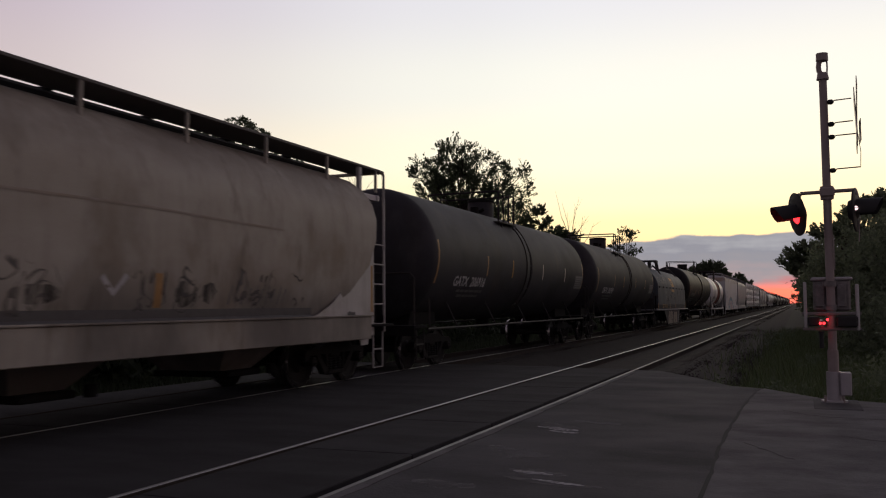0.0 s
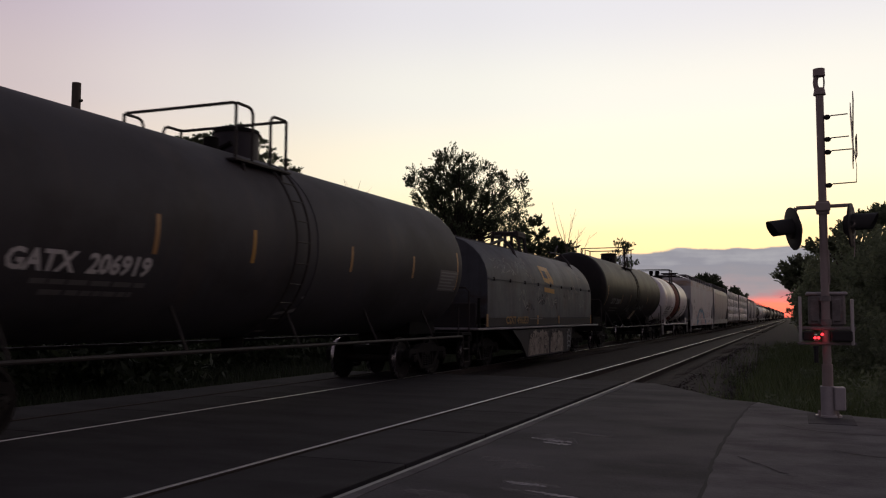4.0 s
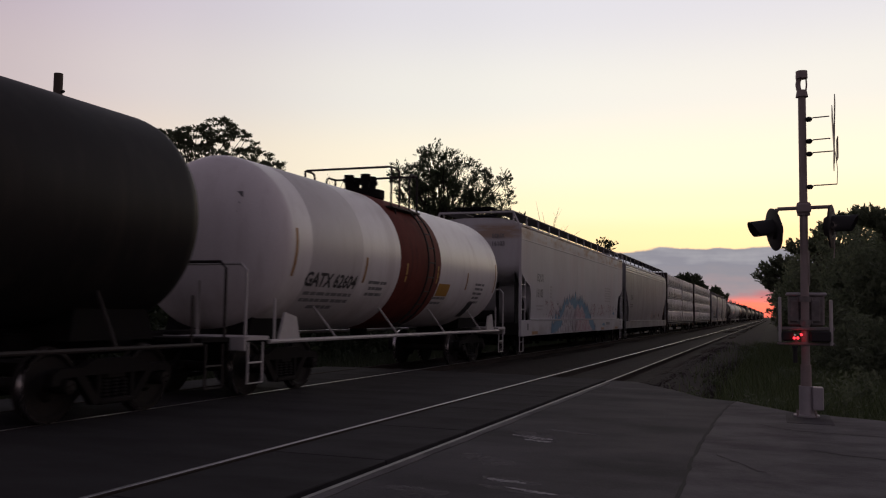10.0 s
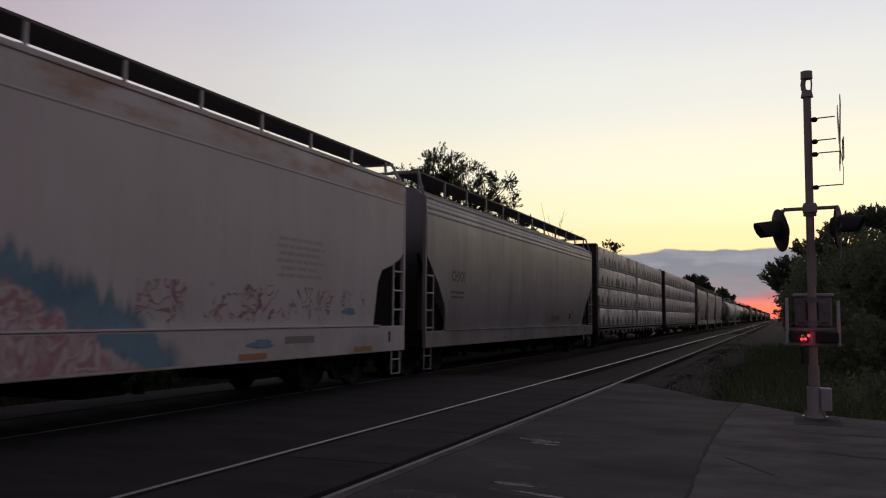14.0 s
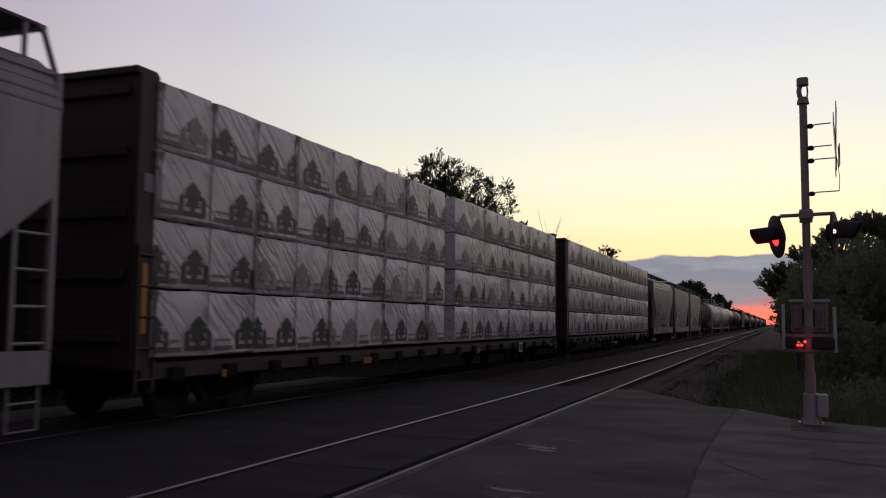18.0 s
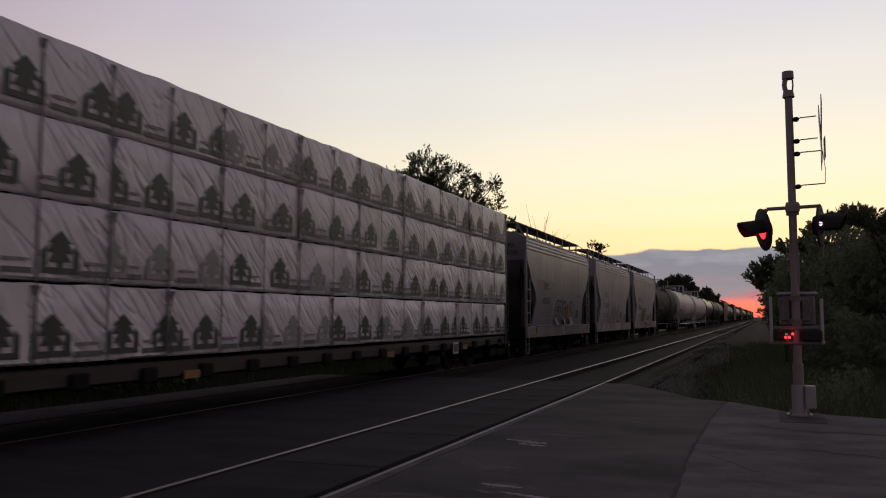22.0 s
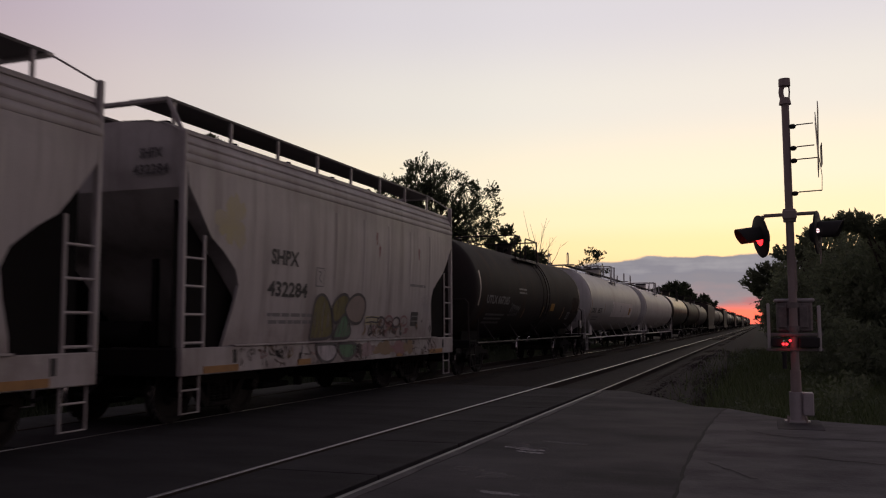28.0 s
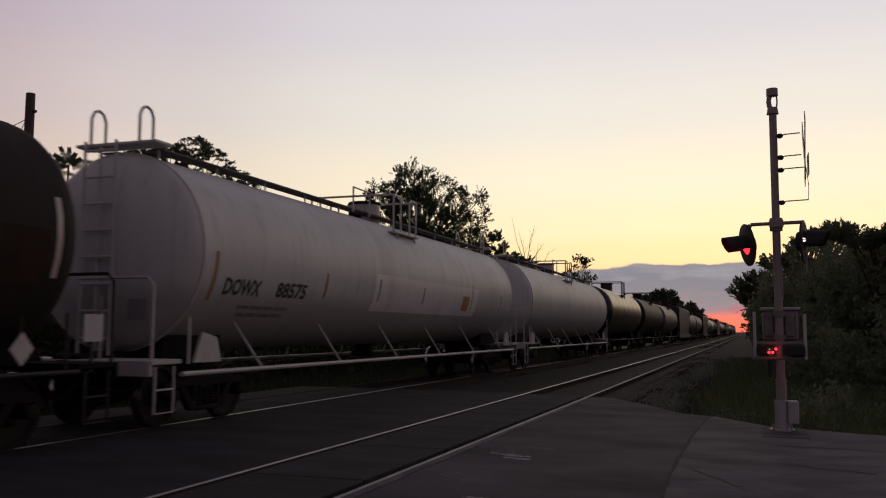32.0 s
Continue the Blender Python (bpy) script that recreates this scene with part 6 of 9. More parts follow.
# long loose chalk strokes, most of them towards the nearer end
for yy, zz, w, h, n in ((-5.6, 2.95, 0.45, 0.22, 5), (-4.9, 2.85, 0.5, 0.30, 4), (-4.2, 2.80, 0.5, 0.35, 5), (-3.1, 2.95, 0.55, 0.35, 4), (-2.3, 2.62, 0.5, 0.3, 4), (-3.3, 1.95, 0.3, 0.3, 6), (-2.9, 1.75, 0.3, 0.2, 5), (-1.4, 2.1, 0.35, 0.28, 5), (-0.5, 1.95, 0.3, 0.3, 5),
                        (0.3, 1.85, 0.35, 0.2, 5), (2.6, 2.15, 0.3, 0.2, 4), (3.6, 2.35, 0.3, 0.25, 5), (4.6, 1.9, 0.35, 0.25, 5), (4.3, 2.9, 0.4, 0.2, 4)):
    for _ in range(2):
        pts = curve([(w * (2 * i / (n - 1) - 1) + rnd.uniform(-0.12, 0.12), rnd.uniform(-h, h)) for i in range(n)], 3)
        part("chalk_scrawl", lay(stroke(pts, rnd.uniform(0.025, 0.045)), yy, zz + rnd.uniform(-0.06, 0.06), cskin, 0.012), CHALK, car)
for yy, zz, w, h in ((-1.2, 1.95, 0.7, 0.35), (-2.6, 1.7, 0.9, 0.22), (0.7, 1.9, 0.5, 0.4), (2.0, 2.2, 0.5, 0.3)):
    part("dark_smudge", lay(blob(w, h, int(yy * 9) + 40, 0.35), yy, zz, cskin, 0.008), SMEAR, car)
for s in (-1, 1):
    part("end_post", Geo().box((1.40, s * (H - 0.45), 1.5), (0.07, 0.07, 0.8), 0.01), SOOT, car)
    stirrup(car, 1.45, s * (H - 0.35), 0.3, 1.05, 0.4, SOOT)
    part("end_housing", Geo().box((0.0, s * (H - 0.5), 1.45), (2.6, 0.12, 0.65), 0.02), COIL_DARK, car)
running_gear(car, L, inset=2.0)

# black tank, then white tank with a brown band
car, skin = tank_car("tank_car", -51.6, -33.4, "dull black tank car with grey lettering and chalk scrawls", DULL_BLACK, r=1.55, zc=2.71, over=(0.08, 0.5), man_y=-0.1, frames=(-1.68, 0.52, 1.25, 0.30, 0.67), climb=-1.15, marks=[("CBTX  720869", -5.8, 2.12, 2.3, 0.27, INK_GREY)],
                     tapes=T((-8.07, 2.35, 0.85, REFLECT), (-4.45, 2.24, 0.45, REFLECT), (-2.2, 2.33, 0.32, REFLECT), (3.2, 2.3, 0.4, REFLECT)), trim=DARK_RAIL)
bars(car, skin, -5.6, 1.82, (2.0, 1.6), INK_DIM)
for pts in ([(-2.75, 1.70), (-2.45, 1.80), (-2.1, 2.02)], 
            [(-2.16, 1.52), (-2.0, 1.90), (-1.82, 1.60), (-1.65, 1.94), (-1.36, 1.52), (-1.30, 1.84), (-1.08, 1.60), (-1.0, 1.76)], [(-0.2, 1.66), (-0.21, 1.84), (-0.1, 1.74)],
            [(0.08, 1.78), (0.17, 1.93), (0.33, 1.80), (0.48, 2.0), (0.8, 1.76), (0.92, 1.97), (1.1, 1.78), (1.33, 2.02), (1.74, 1.79), (1.83, 1.94), (2.1, 1.76), (2.16, 2.03), (2.5, 1.98), (2.64, 1.76), (2.3, 1.78)]):
    part("chalk_scrawl", lay(stroke(curve(pts), 0.038), 0, 0, skin, 0.006), INK_GREY, car, "looping chalk line")
card = part("placard", Geo().loft([[(x, y, z) for x, z in ((1.215, 1.735), (0.865, 1.285), (0.877, 1.275), (1.227, 1.725))] for y in (0.25, 0.87)]), CARD_TAN, car, "faded tan card")
part("card_top", Geo().loft([[(x, y, z) for x, z in ((1.224, 1.730), (1.108, 1.580), (1.112, 1.577), (1.228, 1.727))] for y in (0.26, 0.86)]), CARD_OLIVE, card)
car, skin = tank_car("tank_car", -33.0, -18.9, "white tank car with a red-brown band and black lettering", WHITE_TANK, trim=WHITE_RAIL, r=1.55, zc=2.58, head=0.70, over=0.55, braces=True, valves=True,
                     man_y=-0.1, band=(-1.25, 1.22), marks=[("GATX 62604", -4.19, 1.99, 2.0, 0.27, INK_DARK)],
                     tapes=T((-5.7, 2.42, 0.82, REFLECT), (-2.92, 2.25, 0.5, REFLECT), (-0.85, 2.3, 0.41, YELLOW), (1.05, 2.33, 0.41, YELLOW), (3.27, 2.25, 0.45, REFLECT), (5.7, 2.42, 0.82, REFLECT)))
part("greyed_band", Geo().lathe_y([(-5.15, 1.5502), (-5.13, 1.553), (-3.12, 1.553), (-3.10, 1.5502)], 56, 0, 2.58), GREYED_WHITE, car, "greyer repainted band")
bars(car, skin, -4.1, 1.74, (1.9, 1.9, 1.0), INK_GREY)
for k, w in enumerate((0.62, 0.50, 0.42)):
    part("small_print", Geo().box((0.55 + 0.02 * k, -6.33 - 0.03 * k, 3.35 - 0.15 * k), (w, 0.012, 0.04 if k else 0.10)), INK_GREY, car)
part("warning_card", lay(strip(-0.22, 0.22, -0.2, 0.2), 4.2, 1.52, skin, 0.008), INK_DARK, car, "black square warning card")
bars(car, skin, -2.2, 2.02, (0.9, 0.7, 0.8), INK_GREY)
bars(car, skin, 1.6, 1.78, (0.9, 0.7), INK_GREY)
bars(car, skin, 4.4, 2.2, (0.8, 0.7, 0.8, 0.6, 0.7), INK_GREY)
part("marking", lay(strip(-0.4, 0.4, -0.15, 0.15), 1.66, 1.98, skin), YELLOW, car)

# long pale hopper with a large graffito
car, skin = hopper_car("hopper_car", -17.55, 2.5, "long dirty white covered hopper car with blue graffiti", WHITE_HOPPER, FLAT, sill=(0.70, 1.22), board_z=4.74, board_x=(0.58, 1.24), belts=(3.82,), belt=(0.022, 0.018), bays=4, post_step=1.62, wall_z=2.80)
for body, yy, zz, w in (("EQUX", -7.48, 2.65, 0.90), ("16103", -7.53, 2.14, 0.88)):
    part("lettering", lay(letters(body, w, 0.31), yy, zz, skin), INK_GREY, car)
bars(car, skin, -7.45, 1.70, (1.0, 0.8), INK_FAINT)
bars(car, skin, -5.9, 2.4, (0.34, 0.34, 0.34, 0.34), INK_FAINT)
bars(car, skin, 5.65, 2.68, (1.5, 1.6, 1.4, 1.6, 1.3, 1.5), INK_FAINT)
for body, zz in (("EQUX", 3.92), ("16103", 3.68)):
    part("end_lettering", letters(body, 0.42, 0.16), INK_GREY, car, "", pose(0.80, -10.02, zz, 0, 0, -90))
part("brake_platform", Geo().box((-0.1, -9.7, 4.86), (1.3, 0.55, 0.06), 0.01).box((-0.1, -9.7, 4.80), (1.0, 0.06, 0.10)), SOOT, car)
part("end_rib", Geo().box((-0.55, -10.05, 3.55), (0.08, 0.06, 1.5), 0.01), WHITE_HOPPER, car)
low_skin = lambda y, z: 1.586 if z < 1.26 else skin(y, z)
BURNER = burner_mat("blue_and_white_burner", [(0.0, 0.40), (0.14, 0.52), (0.24, 0.66), (0.32, 0.83), (0.42, 0.86), (0.55, 0.85), (0.68, 0.84), (0.78, 0.72), (0.86, 0.58), (0.94, 0.46), (1.0, 0.38)],
                    [(0.0, 0.20), (0.16, 0.36), (0.24, 0.50), (0.32, 0.72), (0.40, 0.76), (0.50, 0.70), (0.60, 0.72), (0.70, 0.66), (0.78, 0.52), (0.84, 0.40), (0.92, 0.22), (1.0, 0.10)], -6.3, 2.6, 2.5)
patch(car, "graffiti", BURNER, -6.3, 2.6, 1.25, 2.70, skin, 0.006, "blue spiky graffiti with grey and pink letters", 60, 10)
patch(car, "graffiti", BURNER, -6.3, 2.6, 0.745, 1.19, lambda y, z: 1.586, 0.004, "blue spiky graffiti with grey and pink letters", 60, 4)
PINK_SCRAWL = scrawl_mat("pink_scrawl", [(0.36, 0.20, 0.22), (0.46, 0.31, 0.33), (0.33, 0.19, 0.21)], 3.0, 0.030, (-7.0, 8.2, 1.30, 1.95))
patch(car, "graffiti", PINK_SCRAWL, -6.9, -4.3, 1.27, 2.05, skin, 0.009, "faint pink scrawl")
patch(car, "graffiti", PINK_SCRAWL, 1.6, 8.2, 1.27, 1.90, skin, 0.009, "faint pink scrawl")
for yy, w in ((7.5, 0.5), (4.4, 0.7)):
    part("graffiti", lay(blob(w, 0.13, 5, 0.3), yy, 0.98 if w > 0.6 else 1.5, low_skin, 0.008), SPRAY_BLUE, car)
for yy in (-8.3, -5.2, 1.6, 4.2, 8.0):
    part("marking", Geo().box((1.583, yy, 0.79), (0.008, 0.75, 0.10)), REFLECT, car)
for yy in (-9.2, 9.2):
    part("jacking_slot", Geo().box((1.583, yy, 1.0), (0.008, 0.10, 0.22)), INK_DARK, car)
part("marking", Geo().box((1.583, 5.6, 1.02), (0.008, 0.95, 0.12)), INK_GREY, car)

# grey smooth-sided hopper
car, skin = hopper_car("hopper_car", 3.65, 22.6, "grey smooth-sided covered hopper car", GREY_HOPPER, SMOOTH, sill=(0.70, 1.08), board_z=4.78, board_x=(0.62, 1.30), belts=(3.83, 3.96, 4.09), belt=(0.055, 0.024), bays=4, post_step=1.67, wall_z=2.9)
part("lettering", lay(letters("CHXX", 1.0, 0.28), -7.25, 2.42, skin), INK_DIM, car)
bars(car, skin, -7.25, 2.02, (1.0, 0.9), INK_DIM)
for k, w in enumerate((1.15, 1.15, 1.05, 0.78)):
    part("small_print", lay(strip(0, w, -0.016, 0.016, 1), 2.64, 1.43 - 0.057 * k, skin), INK_DIM, car)
for yy, zz, h, mat in ((1.93, 1.48, 0.50, REFLECT), (3.91, 1.50, 0.48, REFLECT), (5.87, 1.49, 0.48, RUST), (8.15, 1.86, 0.75, DIM_YELLOW)):
    part("marking", lay(strip(-0.06, 0.06, -h / 2, h / 2), yy, zz, skin), mat, car)
plac = part("placard", lay(strip(-0.25, 0.25, -0.17, 0.17), 5.46, 1.42, skin), INK_WHITE, car, "dark card in a white frame")
part("placard_inner", lay(strip(-0.20, 0.20, -0.09, 0.14), 5.46, 1.42, skin, 0.012), INK_DARK, plac)
part("placard_inner", lay(strip(-0.20, 0.20, -0.14, -0.11), 5.46, 1.42, skin, 0.012), INK_DARK, plac)
part("sill_scribble", lay(stroke(curve([(-0.2, 0.04), (0.15, 0.05), (-0.18, 0.0), (0.2, -0.02), (-0.15, -0.05)]), 0.022), 3.92, 0.95, lambda y, z: 1.582, 0.003), INK_GREY, car)
part("jacking_slot", Geo().box((1.583, 7.86, 0.93), (0.008, 0.10, 0.16)), INK_DARK, car)
part("hanging_card", Geo().box((1.54, 7.86, 0.60), (0.02, 0.16, 0.20), 0.006), INK_WHITE, car)


# ---- flat cars stacked with wrapped lumber ----
def lumber_mesh(w, seed):
    """One wrapped pack, the wrap sagging a little between its corners."""
    rnd = random.Random(seed)
    g = Geo()
    ny = max(4, int(w / 0.3))
    h, d = 0.893, 1.30
    rows = []
    for i in range(ny + 1):
        y = -w / 2 + w * i / ny
        ring = []
        b = 0.03
        for x, z in ((d / 2 - b, 0), (d / 2, b), (d / 2, h * 0.35), (d / 2, h * 0.7), (d / 2, h - b), (d / 2 - b, h), (-d / 2 + b, h), (-d / 2, h - b), (-d / 2, b), (-d / 2 + b, 0)):
            k = rnd.uniform(-0.014, 0.014) if 0 < i < ny else -0.012
            ring.append((x + (k if x > 0 else 0), y, z + (rnd.uniform(-0.012, 0.008) if z > h / 2 else 0)))
        rows.append(ring)
    g.loft(rows)
    return g.mesh("lumber_pack", WRAP, angle=50)


def mark_mesh(ink, lo=-1.0, hi=1.0):
    """The printed house: two side walls with slanted tops, a thick floor, a fir tree between; cut off at lo and hi where the wrap is folded in."""
    g = Geo()
    for e in (-1, 1):
        g.add([(0, e * 0.285, -0.22), (0, e * 0.205, -0.22), (0, e * 0.205, 0.105), (0, e * 0.285, 0.03)], [(0, 1, 2, 3)])
    g.add([(0, -0.205, -0.22), (0, 0.205, -0.22), (0, 0.205, -0.15), (0, -0.205, -0.15)], [(0, 1, 2, 3)])
    fir = [(0.042, -0.151), (0.042, -0.086), (0.170, -0.085), (0.085, 0.024), (0.200, 0.025), (0.120, 0.129), (0.180, 0.130), (0.004, 0.275)]
    n = len(fir)
    g.add([(0, -y, z) for y, z in fir] + [(0, y, z) for y, z in fir], [(k, n + k, n + k + 1, k + 1) for k in range(n - 1)])
    g.v = [(x, min(max(y, lo), hi), z) for x, y, z in g.v]
    return g.mesh("printed_mark", ink)


INKS = (GREEN_INK, GREEN_INK, FADED_INK)
MARK = {k: [mark_mesh(ink, lo, hi) for ink in INKS] for k, lo, hi in ((0, -1, 1), (-1, -0.02, 1), (1, -1, 0.02))}
PACKS = {n: [lumber_mesh(1.22 * n - 0.012, 10 * n + k) for k in range(4)] for n in (1, 2)}


def line_mesh(w, seed):
    """A row of small print that cannot be read: one ragged bar."""
    rr = random.Random(seed)
    g, y = Geo(), -w / 2
    while y < w / 2:
        d = rr.uniform(0.03, 0.09)
        h = rr.uniform(0.012, 0.030)
        g.add([(0, y, -h), (0, y, h * 0.8)], [])
        y += d
    g.f = [(2 * k, 2 * k + 2, 2 * k + 3, 2 * k + 1) for k in range(len(g.v) // 2 - 1)]
    return g.mesh("printed_line", GREY_INK)


LINE_PRINT = [line_mesh(0.46, 3), line_mesh(0.42, 4)]
BAR_PRINT = strip(-0.23, 0.23, -0.032, 0.032, 1).mesh("printed_bar", BAR_INK)
# shade of a wrap fold, drawn as a flat dark strip with a tuft
FOLD_SHADE = stroke([(0.0, 0.0), (0.02, 0.3), (0.0, 0.55), (0.015, 0.72)], 0.035).add([(0, -0.07, 0.84), (0, 0.09, 0.84), (0, 0.03, 0.70), (0, 0.0, 0.70)], [(0, 1, 2, 3)]).mesh("dark_fold", INK_DIM)

# spacer boards coloured near black, which paints shade into the gaps between tiers
DARK_SPACER = Geo().box((0, 0, 0), (1.10, 0.09, 0.05)).mesh("spacer_board", SOOT)


def lumber_car(y0, y1, gap, seed, label, pitch):
    car, L = rail_car("lumber_flat_car", y0, y1, label, "flat car")
    tall = pitch / 0.925
    H = L / 2
    rnd = random.Random(seed)
    part("deck", Geo().box((0, 0, 0.82), (3.0, L - 0.1, 0.10), 0.015), BULKHEAD, car)
    part("centre_beam", Geo().box((0, 0, 2.6), (0.10, L - 0.6, 3.5), 0.01).box((0, 0, 4.45), (0.5, L - 0.5, 0.14), 0.02), BULKHEAD, car)
    part("centre_sill", Geo().box((0, 0, 0.66), (0.55, L - 0.3, 0.34), 0.03), SOOT, car)
    for e in (-1, 1):
        part("side_sill", Geo().box((e * 1.46, 0, 0.72), (0.10, L - 0.4, 0.16), 0.015), BULKHEAD, car)
    lug = Geo().box((0, 0, 0.70), (0.10, 0.30, 0.20), 0.02).mesh("winch", SOOT)
    tag = Geo().box((0, 0, 0.68), (0.03, 0.36, 0.12), 0.01).mesh("side_tag", DIM_YELLOW)
    for k in range(int(L / 1.25)):
        yy = -H + 0.9 + k * 1.25
        kid("winch", lug, car, pose(1.52, yy, 0))
        kid("winch", lug, car, pose(-1.52, yy, 0))
    for yy in (-H + 1.5, -H + 6.2, 1.6, H - 5.0, H - 1.6):
        kid("side_tag", tag, car, pose(1.545, yy + 0.6, -0.02), "amber side tag")
    for s in (-1, 1):
        bh = part("bulkhead", Geo().box((0, s * (H - 0.10), 2.72), (2.95, 0.14, 3.85), 0.02), BULKHEAD, car)
        for e in (-1, 1):
            part("bulkhead_post", Geo().box((e * 1.42, s * (H - 0.22), 2.72), (0.16, 0.40, 3.9), 0.02), BULKHEAD, bh)
        for k in range(5):
            part("bulkhead_rib", Geo().box((0, s * (H - 0.0), 1.2 + k * 0.8), (2.7, 0.10, 0.14), 0.015), BULKHEAD, bh)
        part("bulkhead_cap", Geo().box((0, s * (H - 0.16), 4.65), (3.0, 0.42, 0.10), 0.015), BULKHEAD, bh)
        ladder(car, 1.52, s * (H - 0.08), s * (H - 0.42), 0.5, 2.4, BULKHEAD)
    part("bulkhead_stripe", Geo().box((1.505, -H + 0.22, 1.7), (0.012, 0.10, 0.9)), YELLOW, car)
    part("car_card", Geo().box((1.505, -H + 0.24, 3.2), (0.012, 0.20, 0.24)), INK_GREY, car)
    # two blocks of packs, four tiers, both sides
    blocks = [(-H + 0.36, gap[0]), (gap[1], H - 0.36)] if gap else [(-H + 0.36, H - 0.36)]
    for a, b in blocks:
        cols = round((b - a) / 1.2)
        u = (b - a) / cols
        for tier in range(4):
            c = 0
            shift = rnd.choice((0, 0, 1))
            while c < cols:
                n = 1 if (c == 0 and shift) or c == cols - 1 else 2
                w = n * u
                z = 0.93 + tier * pitch
                yc = a + c * u + w / 2
                for e in (1, -1):
                    m = pose(e * (0.88 + rnd.uniform(-0.012, 0.02)), yc, z, 0, 0, 0 if e > 0 else 180) @ Matrix.Diagonal((1, w / (1.22 * n), tall, 1))
                    p = kid("lumber_pack", rnd.choice(PACKS[n]), car, m)
                    if e > 0:
                        at_ = rnd.choice((0.14, 0.30, 0.34, -0.28, -0.34, 0.0)) + rnd.uniform(-0.05, 0.05)
                        ink_ = rnd.choice((0, 0, 1, 1, 2))
                        for k in range(n):
                            yk = (k - (n - 1) / 2) * 1.22
                            kid("printed_mark", MARK[0][ink_], p, pose(0.669, yk + at_, 0.29) @ Matrix.Diagonal((1, 1.05, 0.98, 1)))
                            yb = at_ - math.copysign(0.61, at_)
                            kid("printed_bar", BAR_PRINT, p, pose(0.668, yk + max(-0.34, min(0.34, yb)), 0.095))
                            kid("printed_line", LINE_PRINT[k % 2], p, pose(0.668, yk + max(-0.34, min(0.34, yb)), 0.215))
                        if abs(at_) > 0.26:
                            e_ = -1 if at_ > 0 else 1
                            kid("printed_mark", MARK[e_][ink_], p, pose(0.669, e_ * (1.22 * n / 2 - 0.03), 0.29))
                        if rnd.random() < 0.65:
                            kid("dark_fold", FOLD_SHADE, p, pose(0.668, -1.22 * n / 2 + 0.03, 0.02))
                for q in range(n * 2):
                    kid("spacer_board", DARK_SPACER, car, pose(0.88, a + c * u + u * (q + 0.5) / 2, z - 0.026))
                c += n
        strap = stroke([(0.0, 0.0), (0.006, pitch * 2), (0.0, pitch * 4 - 0.12)], 0.034).add([(0, -0.05, pitch * 4 - 0.115), (0, 0.06, pitch * 4 - 0.11), (0, 0.03, pitch * 4 - 0.22), (0, -0.02, pitch * 4 - 0.23)], [(0, 1, 2, 3)]).mesh("tie_strap", INK_DIM)
        for k in range(1, cols):
            kid("tie_strap", strap, car, pose(1.572, a + k * u + rnd.uniform(-0.12, 0.12), 0.93))
    card = part("route_card", Geo().box((1.56, 6.4, 0.66), (0.02, 0.40, 0.30), 0.008), WHITE_RAIL, car, "white framed card holder")
    part("card_face", Geo().box((1.572, 6.4, 0.66), (0.006, 0.30, 0.20)), INK_DIM, card)
    running_gear(car, L, inset=2.6)
    return car


lumber_car(23.95, 46.85, (-0.35, 0.40), 3, "brown flat car stacked with white-wrapped lumber packs", 0.925)
lumber_car(48.35, 71.5, None, 5, "brown flat car filled end to end with white-wrapped lumber", 0.945)

